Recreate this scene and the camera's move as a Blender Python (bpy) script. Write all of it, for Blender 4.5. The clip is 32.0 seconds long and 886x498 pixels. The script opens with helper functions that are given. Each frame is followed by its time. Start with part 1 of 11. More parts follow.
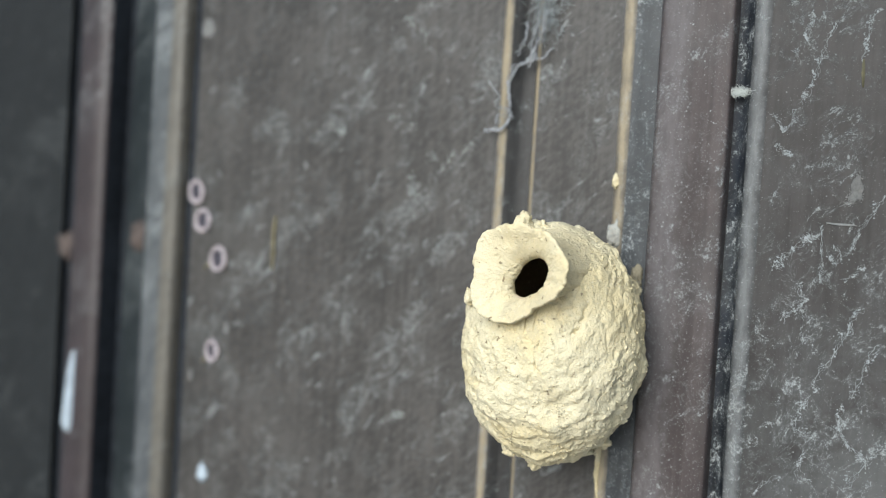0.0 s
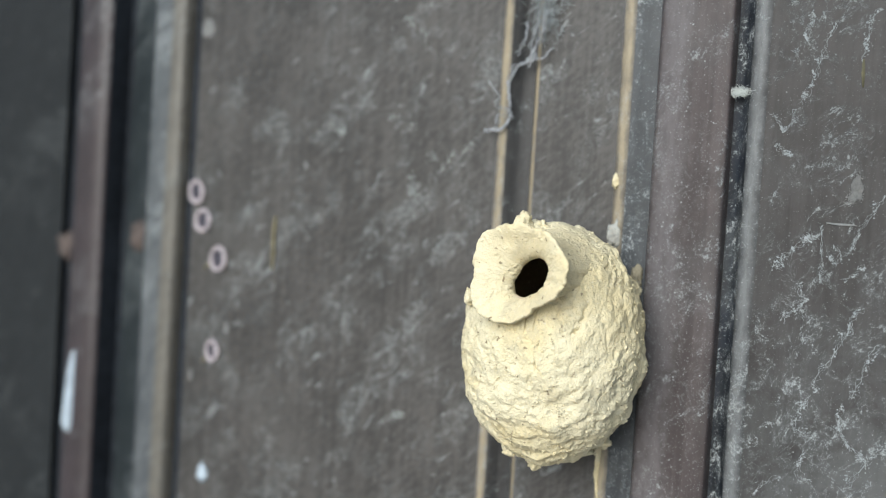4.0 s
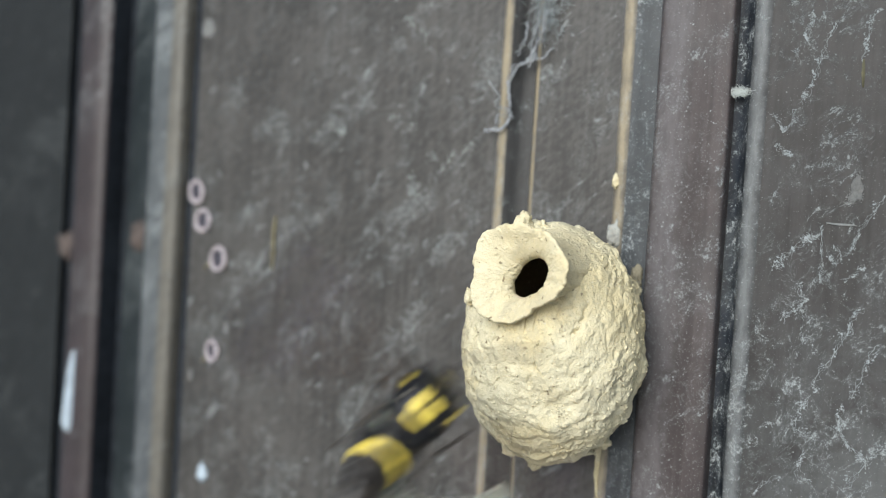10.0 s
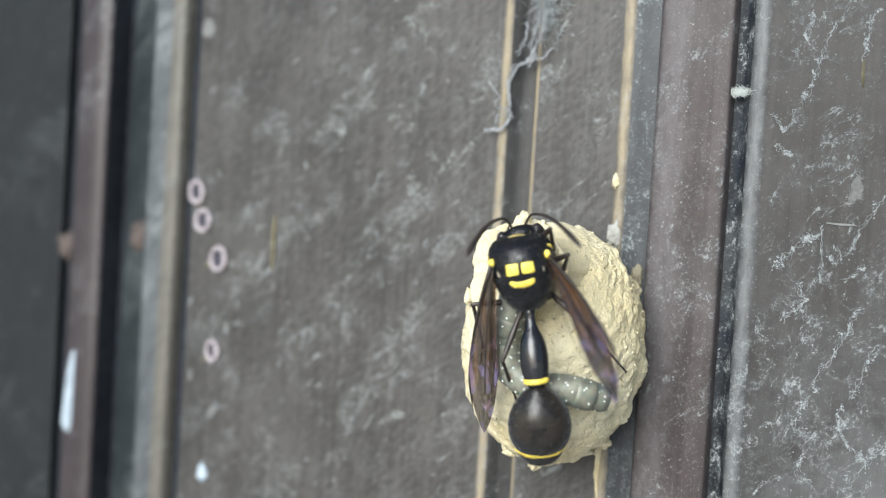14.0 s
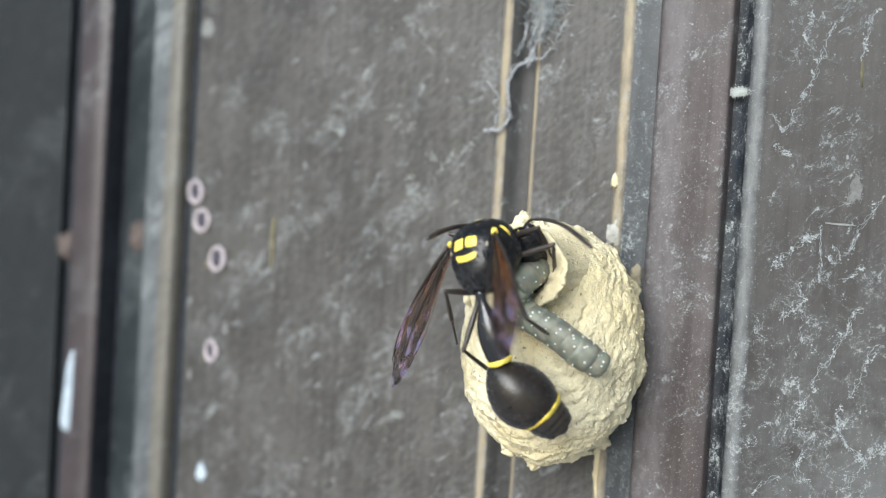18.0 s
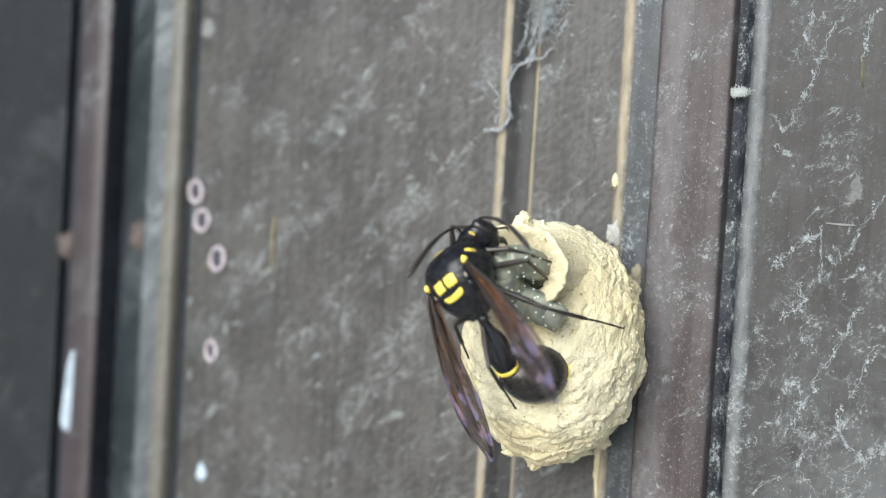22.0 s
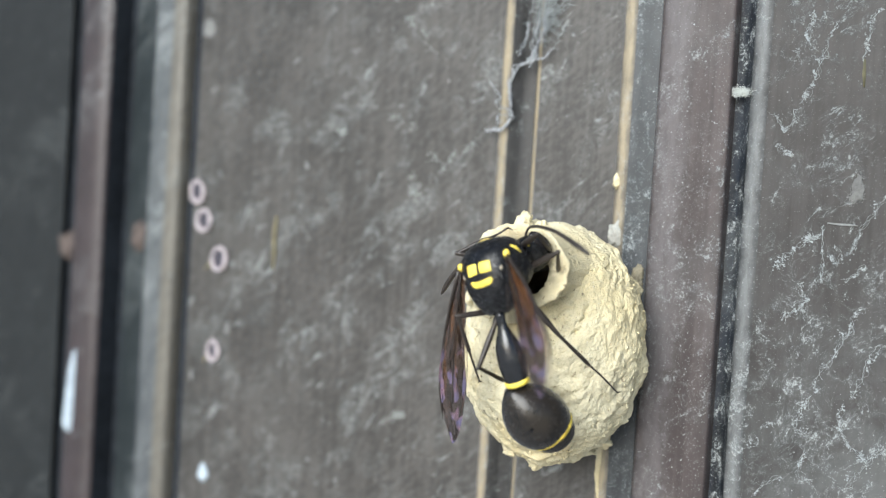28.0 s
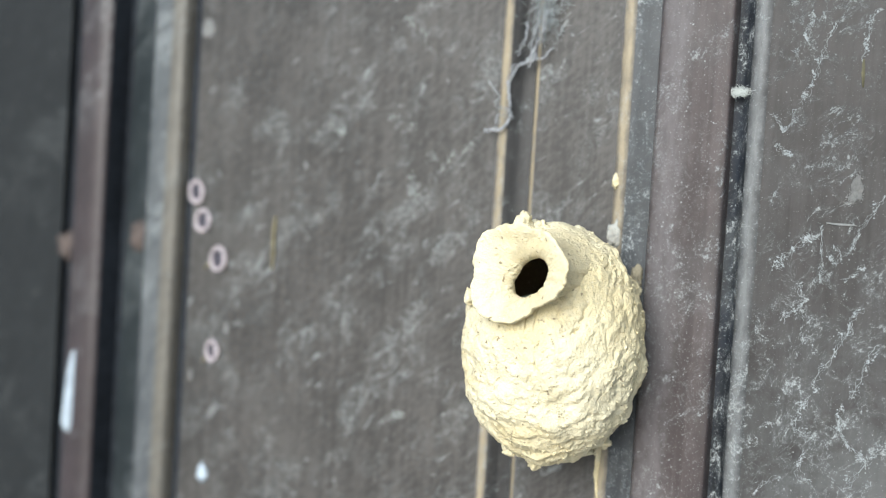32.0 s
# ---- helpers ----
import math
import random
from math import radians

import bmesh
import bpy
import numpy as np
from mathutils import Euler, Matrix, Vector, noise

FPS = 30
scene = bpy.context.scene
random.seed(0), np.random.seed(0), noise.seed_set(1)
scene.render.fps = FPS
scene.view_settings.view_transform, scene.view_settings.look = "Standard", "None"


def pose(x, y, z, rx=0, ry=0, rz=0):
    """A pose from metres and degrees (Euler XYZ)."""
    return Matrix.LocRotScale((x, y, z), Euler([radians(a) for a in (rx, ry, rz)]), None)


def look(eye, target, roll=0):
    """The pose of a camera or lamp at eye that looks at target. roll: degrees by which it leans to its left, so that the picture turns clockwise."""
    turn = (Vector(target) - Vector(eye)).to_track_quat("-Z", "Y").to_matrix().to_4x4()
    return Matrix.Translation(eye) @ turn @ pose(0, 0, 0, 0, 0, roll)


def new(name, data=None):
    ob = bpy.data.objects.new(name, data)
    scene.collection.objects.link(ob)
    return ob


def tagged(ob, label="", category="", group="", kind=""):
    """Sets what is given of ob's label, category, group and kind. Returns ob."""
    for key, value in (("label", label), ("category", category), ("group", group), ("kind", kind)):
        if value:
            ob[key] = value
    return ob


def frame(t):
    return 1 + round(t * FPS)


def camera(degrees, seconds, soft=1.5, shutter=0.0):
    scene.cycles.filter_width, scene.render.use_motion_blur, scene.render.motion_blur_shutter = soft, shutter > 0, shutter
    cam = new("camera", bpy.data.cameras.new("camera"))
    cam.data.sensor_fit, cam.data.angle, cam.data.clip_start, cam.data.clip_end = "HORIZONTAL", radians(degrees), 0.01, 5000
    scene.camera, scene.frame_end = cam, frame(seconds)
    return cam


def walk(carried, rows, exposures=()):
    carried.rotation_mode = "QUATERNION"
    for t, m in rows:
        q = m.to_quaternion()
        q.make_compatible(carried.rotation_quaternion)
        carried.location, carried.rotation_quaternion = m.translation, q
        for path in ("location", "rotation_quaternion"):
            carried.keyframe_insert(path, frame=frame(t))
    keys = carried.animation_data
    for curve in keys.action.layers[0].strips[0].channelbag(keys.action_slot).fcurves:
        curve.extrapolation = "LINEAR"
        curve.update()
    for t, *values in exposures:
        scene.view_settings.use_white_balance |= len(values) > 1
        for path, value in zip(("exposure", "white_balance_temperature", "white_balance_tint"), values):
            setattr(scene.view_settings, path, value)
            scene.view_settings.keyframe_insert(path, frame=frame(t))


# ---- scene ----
MM = 0.001
LIFT = 0.6          # height of the nest above the ground, metres

# ---- camera ----
cam = camera(40, 32.0, soft=1.0, shutter=0.5)
cam.data.dof.use_dof = True
cam.data.dof.focus_distance = 0.1075
cam.data.dof.aperture_fstop = 18.0
EYE = (0.046325, -0.108974, 0.612037)
walk(cam, [(t, pose(*EYE, 87.996, -3.498, 30.122 + turn)) for t, turn in
           ((0, 0), (14.5, 0), (16.5, -0.04), (21.5, -0.04), (22.7, 0), (25.5, 0), (27.5, 0.04), (30.5, 0.04), (31.5, 0), (32, 0))],
     exposures=[(0, -0.07), (10.0, -0.07), (11.0, 0.03), (11.7, 0.34), (14.5, 0.36), (16.5, 0.40), (31.3, 0.40), (32, 0.33)])

# ---- light: soft daylight from the open side of the wall ----
world = bpy.data.worlds.new("sky")
scene.world = world
world.use_nodes = True
nt = world.node_tree
sky = nt.nodes.new("ShaderNodeTexSky")
sky.sky_type = "NISHITA"
sky.sun_disc = False
sky.sun_elevation = radians(26)
sky.sun_rotation = radians(178)
nt.links.new(sky.outputs[0], nt.nodes["Background"].inputs[0])
nt.nodes["Background"].inputs[1].default_value = 0.15
sun_data = bpy.data.lights.new("sun", "SUN")
sun_data.energy = 4.6
sun_data.angle = radians(42)
sun_data.color = (0.953, 0.99, 1.0)
sun = new("sun", sun_data)
sun.matrix_world = look((0.06, -1.6, LIFT + 0.78), (0, 0, LIFT))


# ---- materials ----
class Mat:
    """A node material with a Principled shader and short calls for its nodes."""

    def __init__(self, name, color=(0.5, 0.5, 0.5), rough=0.6, metal=0.0, spec=0.5):
        self.m = bpy.data.materials.new(name)
        self.m.use_nodes = True
        self.t = self.m.node_tree
        self.b = self.t.nodes["Principled BSDF"]
        self.b.inputs["Base Color"].default_value = (*color, 1)
        self.b.inputs["Roughness"].default_value = rough
        self.b.inputs["Metallic"].default_value = metal
        self.b.inputs["Specular IOR Level"].default_value = spec
        self.co = self.node("ShaderNodeTexCoord").outputs["Object"]

    def node(self, kind, **kw):
        n = self.t.nodes.new(kind)
        for k, v in kw.items():
            n.inputs[k].default_value = v
        return n

    def link(self, a, b):
        self.t.links.new(a, b)

    def mapped(self, scale=(1, 1, 1), turn=(0, 0, 0)):
        n = self.node("ShaderNodeMapping")
        n.inputs["Scale"].default_value = scale
        n.inputs["Rotation"].default_value = turn
        self.link(self.co, n.inputs[0])
        return n.outputs[0]

    def slanted(self, across, along, turn):
        """Coordinates whose patterns are drawn out along a slant, turn degrees off the upright."""
        n = self.node("ShaderNodeMapping")
        n.vector_type = "TEXTURE"
        n.inputs["Scale"].default_value = (1 / across, 1 / across, 1 / along)
        n.inputs["Rotation"].default_value = (0, radians(turn), 0)
        self.link(self.co, n.inputs[0])
        return n.outputs[0]

    def noise(self, scale, detail=4, rough=0.55, distort=0.0, co=None):
        n = self.node("ShaderNodeTexNoise", Scale=scale, Detail=detail, Roughness=rough, Distortion=distort)
        self.link(co or self.co, n.inputs["Vector"])
        return n.outputs[0]

    def math(self, op, a, b=0.0, c=None):
        n = self.t.nodes.new("ShaderNodeMath")
        n.operation = op
        for i, v in enumerate((a, b, c)):
            if v is None:
                continue
            if isinstance(v, (int, float)):
                n.inputs[i].default_value = v
            else:
                self.link(v, n.inputs[i])
        return n.outputs[0]

    def step(self, v, lo, hi, to0=0.0, to1=1.0):
        n = self.t.nodes.new("ShaderNodeMapRange")
        n.interpolation_type = "SMOOTHSTEP"
        self.link(v, n.inputs[0])
        for i, x in zip((1, 2, 3, 4), (lo, hi, to0, to1)):
            n.inputs[i].default_value = x
        return n.outputs[0]

    def mix(self, f, a, b):
        n = self.t.nodes.new("ShaderNodeMix")
        n.data_type = "RGBA"
        for i, v in ((0, f), (6, a), (7, b)):
            if isinstance(v, tuple):
                n.inputs[i].default_value = (*v, 1)
            elif isinstance(v, (int, float)):
                n.inputs[i].default_value = v
            else:
                self.link(v, n.inputs[i])
        return n.outputs[2]

    def set(self, name, v):
        if isinstance(v, (int, float)):
            self.b.inputs[name].default_value = v
        else:
            self.link(v, self.b.inputs[name])

    def bump(self, h, strength, dist):
        n = self.node("ShaderNodeBump", Strength=strength, Distance=dist)
        self.link(h, n.inputs["Height"])
        self.link(n.outputs[0], self.b.inputs["Normal"])


def metal_sheet(name, color, second, dust, rough=0.5, metal=0.0, reach=0.5, fine=0.5, size=1.0, gather=None, spec=0.5):
    """Brown coated sheet metal with lime and dust wisps, streaks and specks; gather: where the dust lies thickest."""
    m = Mat(name, color, rough, metal, spec)
    streak = m.noise(1, 5, 0.65, 0, m.mapped((1500, 1500, 40)))
    cloud = m.noise(90, 5, 0.6)
    dashes = m.noise(1, 5, 0.65, 0.3, m.slanted(900 * size, 380 * size, 48))
    base = m.math("ADD", m.math("MULTIPLY", streak, 0.28), m.math("ADD", m.math("MULTIPLY", cloud, 0.30), m.math("MULTIPLY", dashes, 0.42)))
    tone = m.mix(m.step(base, 0.41, 0.59), color, second)
    tilt = m.slanted(1, 0.6, 42)
    curl = m.noise(210 * size, 7, 0.7, 0.9, tilt)
    thread = m.step(m.math("ABSOLUTE", m.math("SUBTRACT", curl, 0.5)), 0.0, 0.09, 0.75, 0)
    patch = m.step(m.noise(95 * size, 4, 0.65, 0.5, tilt), reach, reach + 0.18)
    if gather:
        sep = m.node("ShaderNodeSeparateXYZ")
        m.link(m.co, sep.inputs[0])
        dx = m.math("MULTIPLY", m.math("SUBTRACT", sep.outputs[0], gather[0] * MM), 1 / (gather[2] * MM))
        dz = m.math("MULTIPLY", m.math("SUBTRACT", sep.outputs[2], gather[1] * MM), 1 / (gather[3] * MM))
        away = m.math("SQRT", m.math("ADD", m.math("MULTIPLY", dx, dx), m.math("MULTIPLY", dz, dz)))
        patch = m.math("MULTIPLY", patch, m.step(away, 0.25, 1.15, 0.9, 0.55))
    crumbs = m.step(m.noise(2000, 4, 0.8, 0.2), 0.40, 0.64)
    wisp = m.step(m.noise(1, 6, 0.72, 0.5, m.slanted(380 * size, 150 * size, 50)), 0.52, 0.76)
    web = m.math("MULTIPLY", m.math("MULTIPLY", thread, patch), m.math("MULTIPLY_ADD", crumbs, 0.85, 0.15))
    film = m.math("MULTIPLY", m.math("MULTIPLY", wisp, crumbs), m.math("MULTIPLY_ADD", patch, 0.32, 0.26))
    fleck = m.step(m.noise(1, 4, 0.6, 0.7, m.slanted(800, 380, 52)), 0.61, 0.72, 0, 0.6)
    speck = m.math("ADD", fleck, m.step(m.noise(2600, 2, 0.5), 0.70, 0.76, 0, fine))
    all_dust = m.math("MINIMUM", m.math("MULTIPLY", m.math("ADD", m.math("ADD", web, film), speck), dust), 0.85)
    m.set("Base Color", m.mix(all_dust, tone, (0.34, 0.37, 0.37)))
    m.set("Roughness", m.math("MULTIPLY_ADD", m.math("ADD", all_dust, m.math("MULTIPLY", cloud, 0.3)), 0.5, rough - 0.1))
    m.bump(m.math("ADD", m.math("MULTIPLY", all_dust, 1.0), m.math("MULTIPLY", streak, 0.5)), 0.5, 0.0001)
    return m.m


def powdered_sheet(name, color, second, dust=1.0, clumps=0.52, chains=0.5, rough=0.5, size=1.0, specks=0.6, haze=0.2, spec=0.28, crest=None, gather=None):
    """Coated sheet metal with lime powder lying in ragged clumps and slanting chains of cobweb.
    crest: x of a pale band in the colour, its half width and colour; gather: where a thin film of dust lies thickest."""
    m = Mat(name, color, rough, 0, spec)
    streak = m.noise(1, 5, 0.65, 0, m.mapped((1500, 1500, 40)))
    cloud = m.noise(70, 5, 0.6)
    tone = m.mix(m.step(m.math("ADD", m.math("MULTIPLY", streak, 0.35), m.math("MULTIPLY_ADD", cloud, 0.4, m.math("MULTIPLY", m.noise(420, 5, 0.7), 0.25))), 0.42, 0.58), color, second)
    tilt = m.slanted(1, 0.72, 32)
    clump = m.step(m.noise(340 * size, 8, 0.76, 0.6, tilt), clumps, clumps + 0.17)
    where = m.step(m.noise(80 * size, 5, 0.65, 0.5, tilt), chains - 0.03, chains + 0.14)
    ridge = m.step(m.math("ABSOLUTE", m.math("SUBTRACT", m.noise(125 * size, 6, 0.66, 0.5, tilt), 0.5)), 0.0, 0.05, 1, 0)
    lay = m.math("MINIMUM", m.math("ADD", m.math("MULTIPLY", clump, m.math("MULTIPLY_ADD", where, 0.62, 0.26)), m.math("MULTIPLY", ridge, m.math("MULTIPLY", where, 0.7))), 1.0)
    grit = m.noise(8000, 3, 0.8, 0.1)
    soft = m.noise(2600, 5, 0.8, 0.4)
    mixed = m.math("ADD", m.math("MULTIPLY_ADD", grit, 0.5, m.math("MULTIPLY", soft, 0.5)), m.math("MULTIPLY", lay, 0.135))
    grains = m.step(mixed, 0.585, 0.69)
    speck = m.math("ADD", m.step(m.noise(3000, 2, 0.5), 0.71, 0.77, 0, specks), m.step(m.noise(7000, 2, 0.5), 0.66, 0.74, 0, specks * 0.6))
    for scale, share in ((1700.0, 0.62), (3600.0, 0.55)):      # scattered white dots
        dots = m.node("ShaderNodeTexVoronoi", Scale=scale)
        m.link(m.co, dots.inputs["Vector"])
        pick = m.node("ShaderNodeSeparateXYZ")
        m.link(dots.outputs["Color"], pick.inputs[0])
        dot = m.math("MULTIPLY", m.step(dots.outputs["Distance"], 0.07, 0.17, 1, 0), m.step(pick.outputs[0], share, share + 0.3))
        speck = m.math("ADD", speck, m.math("MULTIPLY", dot, m.math("MULTIPLY", m.step(m.noise(150, 4, 0.65), 0.36, 0.62, 0.25, 1.0), 0.75 * specks)))
    veil = m.math("MULTIPLY", m.step(m.noise(60, 5, 0.65, 0.4), 0.45, 0.70), haze)
    sep = m.node("ShaderNodeSeparateXYZ")
    m.link(m.co, sep.inputs[0])
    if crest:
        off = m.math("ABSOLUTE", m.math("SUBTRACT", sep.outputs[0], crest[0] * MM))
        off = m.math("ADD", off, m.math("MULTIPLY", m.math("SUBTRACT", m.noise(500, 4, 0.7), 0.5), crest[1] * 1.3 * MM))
        pale_band = m.math("MULTIPLY", m.step(off, 0.1 * crest[1] * MM, crest[1] * MM, 1, 0), m.step(m.noise(1, 5, 0.7, 0.2, m.mapped((1800, 1800, 420))), 0.30, 0.62, 0.55, 1.0))
        tone = m.mix(pale_band, tone, crest[2])
    if gather:
        dx = m.math("MULTIPLY", m.math("SUBTRACT", sep.outputs[0], gather[0] * MM), 1 / (gather[2] * MM))
        dz = m.math("MULTIPLY", m.math("SUBTRACT", sep.outputs[2], gather[1] * MM), 1 / (gather[3] * MM))
        away = m.math("SQRT", m.math("ADD", m.math("MULTIPLY", dx, dx), m.math("MULTIPLY", dz, dz)))
        veil = m.math("ADD", veil, m.math("MULTIPLY", m.step(away, 0.1, 1.3, 0.17, 0.0), m.step(m.noise(160, 5, 0.7, 0.4), 0.30, 0.62)))
    powder = m.math("MULTIPLY", grains, m.math("MULTIPLY_ADD", lay, 0.80, 0.12))
    line = m.step(m.math("ABSOLUTE", m.math("SUBTRACT", m.noise(240 * size, 6, 0.68, 0.9, tilt), 0.5)), 0.0, 0.022, 1, 0)
    line = m.math("MULTIPLY", line, m.math("MULTIPLY", m.step(m.noise(95 * size, 4, 0.65, 0.3), 0.46, 0.62), m.step(soft, 0.44, 0.62, 0.05, 0.42)))
    powder = m.math("ADD", powder, line)
    total = m.math("MINIMUM", m.math("MULTIPLY", m.math("ADD", m.math("ADD", powder, veil), m.math("ADD", speck, m.math("MULTIPLY", lay, 0.07))), dust), 0.9)
    m.set("Base Color", m.mix(total, tone, (0.36, 0.39, 0.39)))
    m.set("Roughness", m.math("MULTIPLY_ADD", m.math("ADD", total, m.math("MULTIPLY", cloud, 0.3)), 0.5, rough - 0.1))
    m.bump(m.math("ADD", total, m.math("MULTIPLY", streak, 0.4)), 0.5, 0.00012)
    return m.m


def plain(name, color, rough=0.6, metal=0.0, grain=0.25, scale=900, bump=0.2, spec=0.5):
    """A surface whose colour and relief vary at two scales."""
    m = Mat(name, color, rough, metal, spec)
    a, b = m.noise(scale, 4), m.noise(scale * 0.18, 3)
    f = m.math("MULTIPLY_ADD", a, 0.6, m.math("MULTIPLY", b, 0.4))
    dark = tuple(c * (1 - grain) for c in color)
    light = tuple(min(1, c * (1 + grain)) for c in color)
    m.set("Base Color", m.mix(m.step(f, 0.3, 0.7), dark, light))
    m.set("Roughness", m.math("MULTIPLY_ADD", b, 0.25, rough - 0.12))
    m.bump(a, bump, 0.4 / scale)
    return m.m


# dust wisps; gather sits low so their pale colour also lifts the dim lower wall
SHEET = metal_sheet("weathered_brown_sheet", (0.0275, 0.0262, 0.0242), (0.0610, 0.0572, 0.0530), 0.58, reach=0.455, size=2.1, gather=(-26, 603, 30, 34), spec=0.4)
SHEET_WEB = powdered_sheet("webbed_brown_sheet", (0.0110, 0.0096, 0.0090), (0.0275, 0.0250, 0.0245), 0.70, 0.495, 0.42, size=1.7, specks=0.9, haze=0.07, gather=(28, 588, 18, 20))
SHEET_DARK = metal_sheet("dark_grey_sheet", (0.0063, 0.0080, 0.0090), (0.0109, 0.0132, 0.0144), 0.15, 0.65, spec=0.25)
# crest: a lighter mauve band along the strip's left part
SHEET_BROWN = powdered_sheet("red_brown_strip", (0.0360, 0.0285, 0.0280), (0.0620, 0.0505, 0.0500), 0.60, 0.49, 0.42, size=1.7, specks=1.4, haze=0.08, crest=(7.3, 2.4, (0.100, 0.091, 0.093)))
STRIP_LEFT = metal_sheet("mauve_brown_strip", (0.0195, 0.0135, 0.0150), (0.0310, 0.0225, 0.0245), 0.3)
SLATE = powdered_sheet("slate_grey_slope", (0.0233, 0.0272, 0.0301), (0.0427, 0.0474, 0.0514), 1.0, 0.48, 0.42, size=1.6, specks=1.0, haze=0.06)
GROOVE = powdered_sheet("dusty_black_groove", (0.0069, 0.0086, 0.0112), (0.0150, 0.0190, 0.0260), 0.85, 0.47, 0.37, size=2.4, specks=1.3, haze=0.12)
CHANNEL = powdered_sheet("near_black_channel", (0.0150, 0.0148, 0.0145), (0.0270, 0.0262, 0.0255), 0.5, 0.5, 0.45, size=1.6, specks=0.5, haze=0.08)
# crest: a lighter grey band along the middle of the bead
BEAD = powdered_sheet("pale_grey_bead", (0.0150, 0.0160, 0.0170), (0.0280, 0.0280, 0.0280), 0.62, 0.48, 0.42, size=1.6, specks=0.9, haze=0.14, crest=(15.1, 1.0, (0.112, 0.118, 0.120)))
BEAD_LEFT = metal_sheet("bluish_grey_bead", (0.0460, 0.0515, 0.0560), (0.0790, 0.0855, 0.0890), 0.7, 0.5, 0.0, 0.42, 0.5)
TEAL = metal_sheet("teal_grey_slope", (0.0100, 0.0140, 0.0155), (0.0175, 0.0225, 0.0245), 0.3, spec=0.3)
# worn bronze; on these three edges the crest paints the highlight into the colour
WORN_LIT = powdered_sheet("worn_lit_bronze_edge", (0.0700, 0.0640, 0.0560), (0.1150, 0.1040, 0.0880), 0.5, 0.50, 0.44, 0.38, size=1.8, specks=0.7, haze=0.05, spec=0.4, crest=(-10.4, 0.80, (0.3100, 0.2600, 0.1750)))
WORN_LIT_THIN = powdered_sheet("thin_worn_lit_edge", (0.0700, 0.0640, 0.0560), (0.1150, 0.1040, 0.0880), 0.5, 0.50, 0.44, 0.38, size=1.8, specks=0.7, haze=0.05, spec=0.4, crest=(-7.05, 0.40, (0.3100, 0.2600, 0.1750)))
WORN_LIT_BROAD = powdered_sheet("broad_worn_lit_edge", (0.0700, 0.0640, 0.0560), (0.1150, 0.1040, 0.0880), 0.5, 0.50, 0.44, 0.38, size=1.8, specks=0.7, haze=0.05, spec=0.4, crest=(2.6, 0.95, (0.3300, 0.2800, 0.1950)))
# paler colour for the bead's right side, which catches more light
LIT_EDGE_LEFT = metal_sheet("lit_beige_edge", (0.0740, 0.0690, 0.0580), (0.1060, 0.0980, 0.0825), 0.3, 0.5, 0.0, 0.5, 0.4)
GROUND = plain("pale_bounce_ground", (0.50, 0.485, 0.46), 0.85, 0, 0.25, 12, 0.3)
GAP = plain("black_gap", (0.0165, 0.0203, 0.0255), 0.8, 0, 0.4, 900, 0.2, 0.2)


def mud_material(name, pale, dark, warm):
    m = Mat(name, pale, 0.92, 0, 0.2)
    big, mid, fine = m.noise(120, 4, 0.6), m.noise(850, 5, 0.7), m.noise(3400, 4, 0.75)
    c = m.mix(m.step(big, 0.38, 0.62), pale, warm)
    c = m.mix(m.step(mid, 0.48, 0.68, 0, 0.7), c, dark)
    c = m.mix(m.step(m.noise(230, 5, 0.7, 0.4), 0.52, 0.70, 0, 0.55), c, tuple(v * k for v, k in zip(dark, (0.80, 0.81, 0.86))))
    c = m.mix(m.step(m.noise(5200, 3, 0.7), 0.52, 0.72, 0, 0.35), c, tuple(v * 0.72 for v in dark))
    c = m.mix(m.step(fine, 0.60, 0.72, 0, 0.45), c, (0.80, 0.77, 0.66))
    c = m.mix(m.step(m.noise(1700, 2), 0.68, 0.72, 0, 0.75), c, (0.16, 0.12, 0.07))
    m.set("Base Color", c)
    grit = m.node("ShaderNodeTexVoronoi", Scale=2600.0)
    m.link(m.co, grit.inputs["Vector"])
    dust = m.node("ShaderNodeTexVoronoi", Scale=6500.0)
    m.link(m.co, dust.inputs["Vector"])
    grains = m.math("MULTIPLY_ADD", m.step(grit.outputs["Distance"], 0.0, 0.6, 1, 0), m.step(m.noise(700, 3), 0.42, 0.62, 0.0, 0.75), m.math("MULTIPLY", m.step(dust.outputs["Distance"], 0.0, 0.7, 1, 0), 0.30))
    m.bump(m.math("ADD", grains, m.math("MULTIPLY_ADD", mid, 0.5, m.math("MULTIPLY", fine, 0.45))), 0.7, 0.00018)
    return m.m


MUD = mud_material("dry_buff_mud", (0.612, 0.560, 0.392), (0.428, 0.385, 0.259), (0.570, 0.492, 0.298))
MUD_SMOOTH = mud_material("smoothed_pale_mud", (0.606, 0.546, 0.376), (0.512, 0.455, 0.302), (0.576, 0.500, 0.313))
# lining colour darkened to stand for the shade inside the hollow
MUD_SHADED = mud_material("shaded_dark_mud", (0.20, 0.165, 0.105), (0.15, 0.12, 0.08), (0.17, 0.14, 0.08))
MUD_BROWN = mud_material("brownish_mud", (0.26, 0.235, 0.165), (0.19, 0.17, 0.12), (0.22, 0.19, 0.13))
MUD_GREY = mud_material("grey_mud", (0.36, 0.37, 0.34), (0.26, 0.26, 0.24), (0.30, 0.29, 0.25))


# ---- mesh helpers; lengths in millimetres ----
def mesh_of(name, bm, material, smooth=True):
    bmesh.ops.recalc_face_normals(bm, faces=bm.faces)
    data = bpy.data.meshes.new(name)
    bm.to_mesh(data)
    bm.free()
    data.materials.append(material)
    if smooth:
        data.shade_smooth()
    if smooth == "edges":
        data.set_sharp_from_angle(angle=radians(50))
    return data


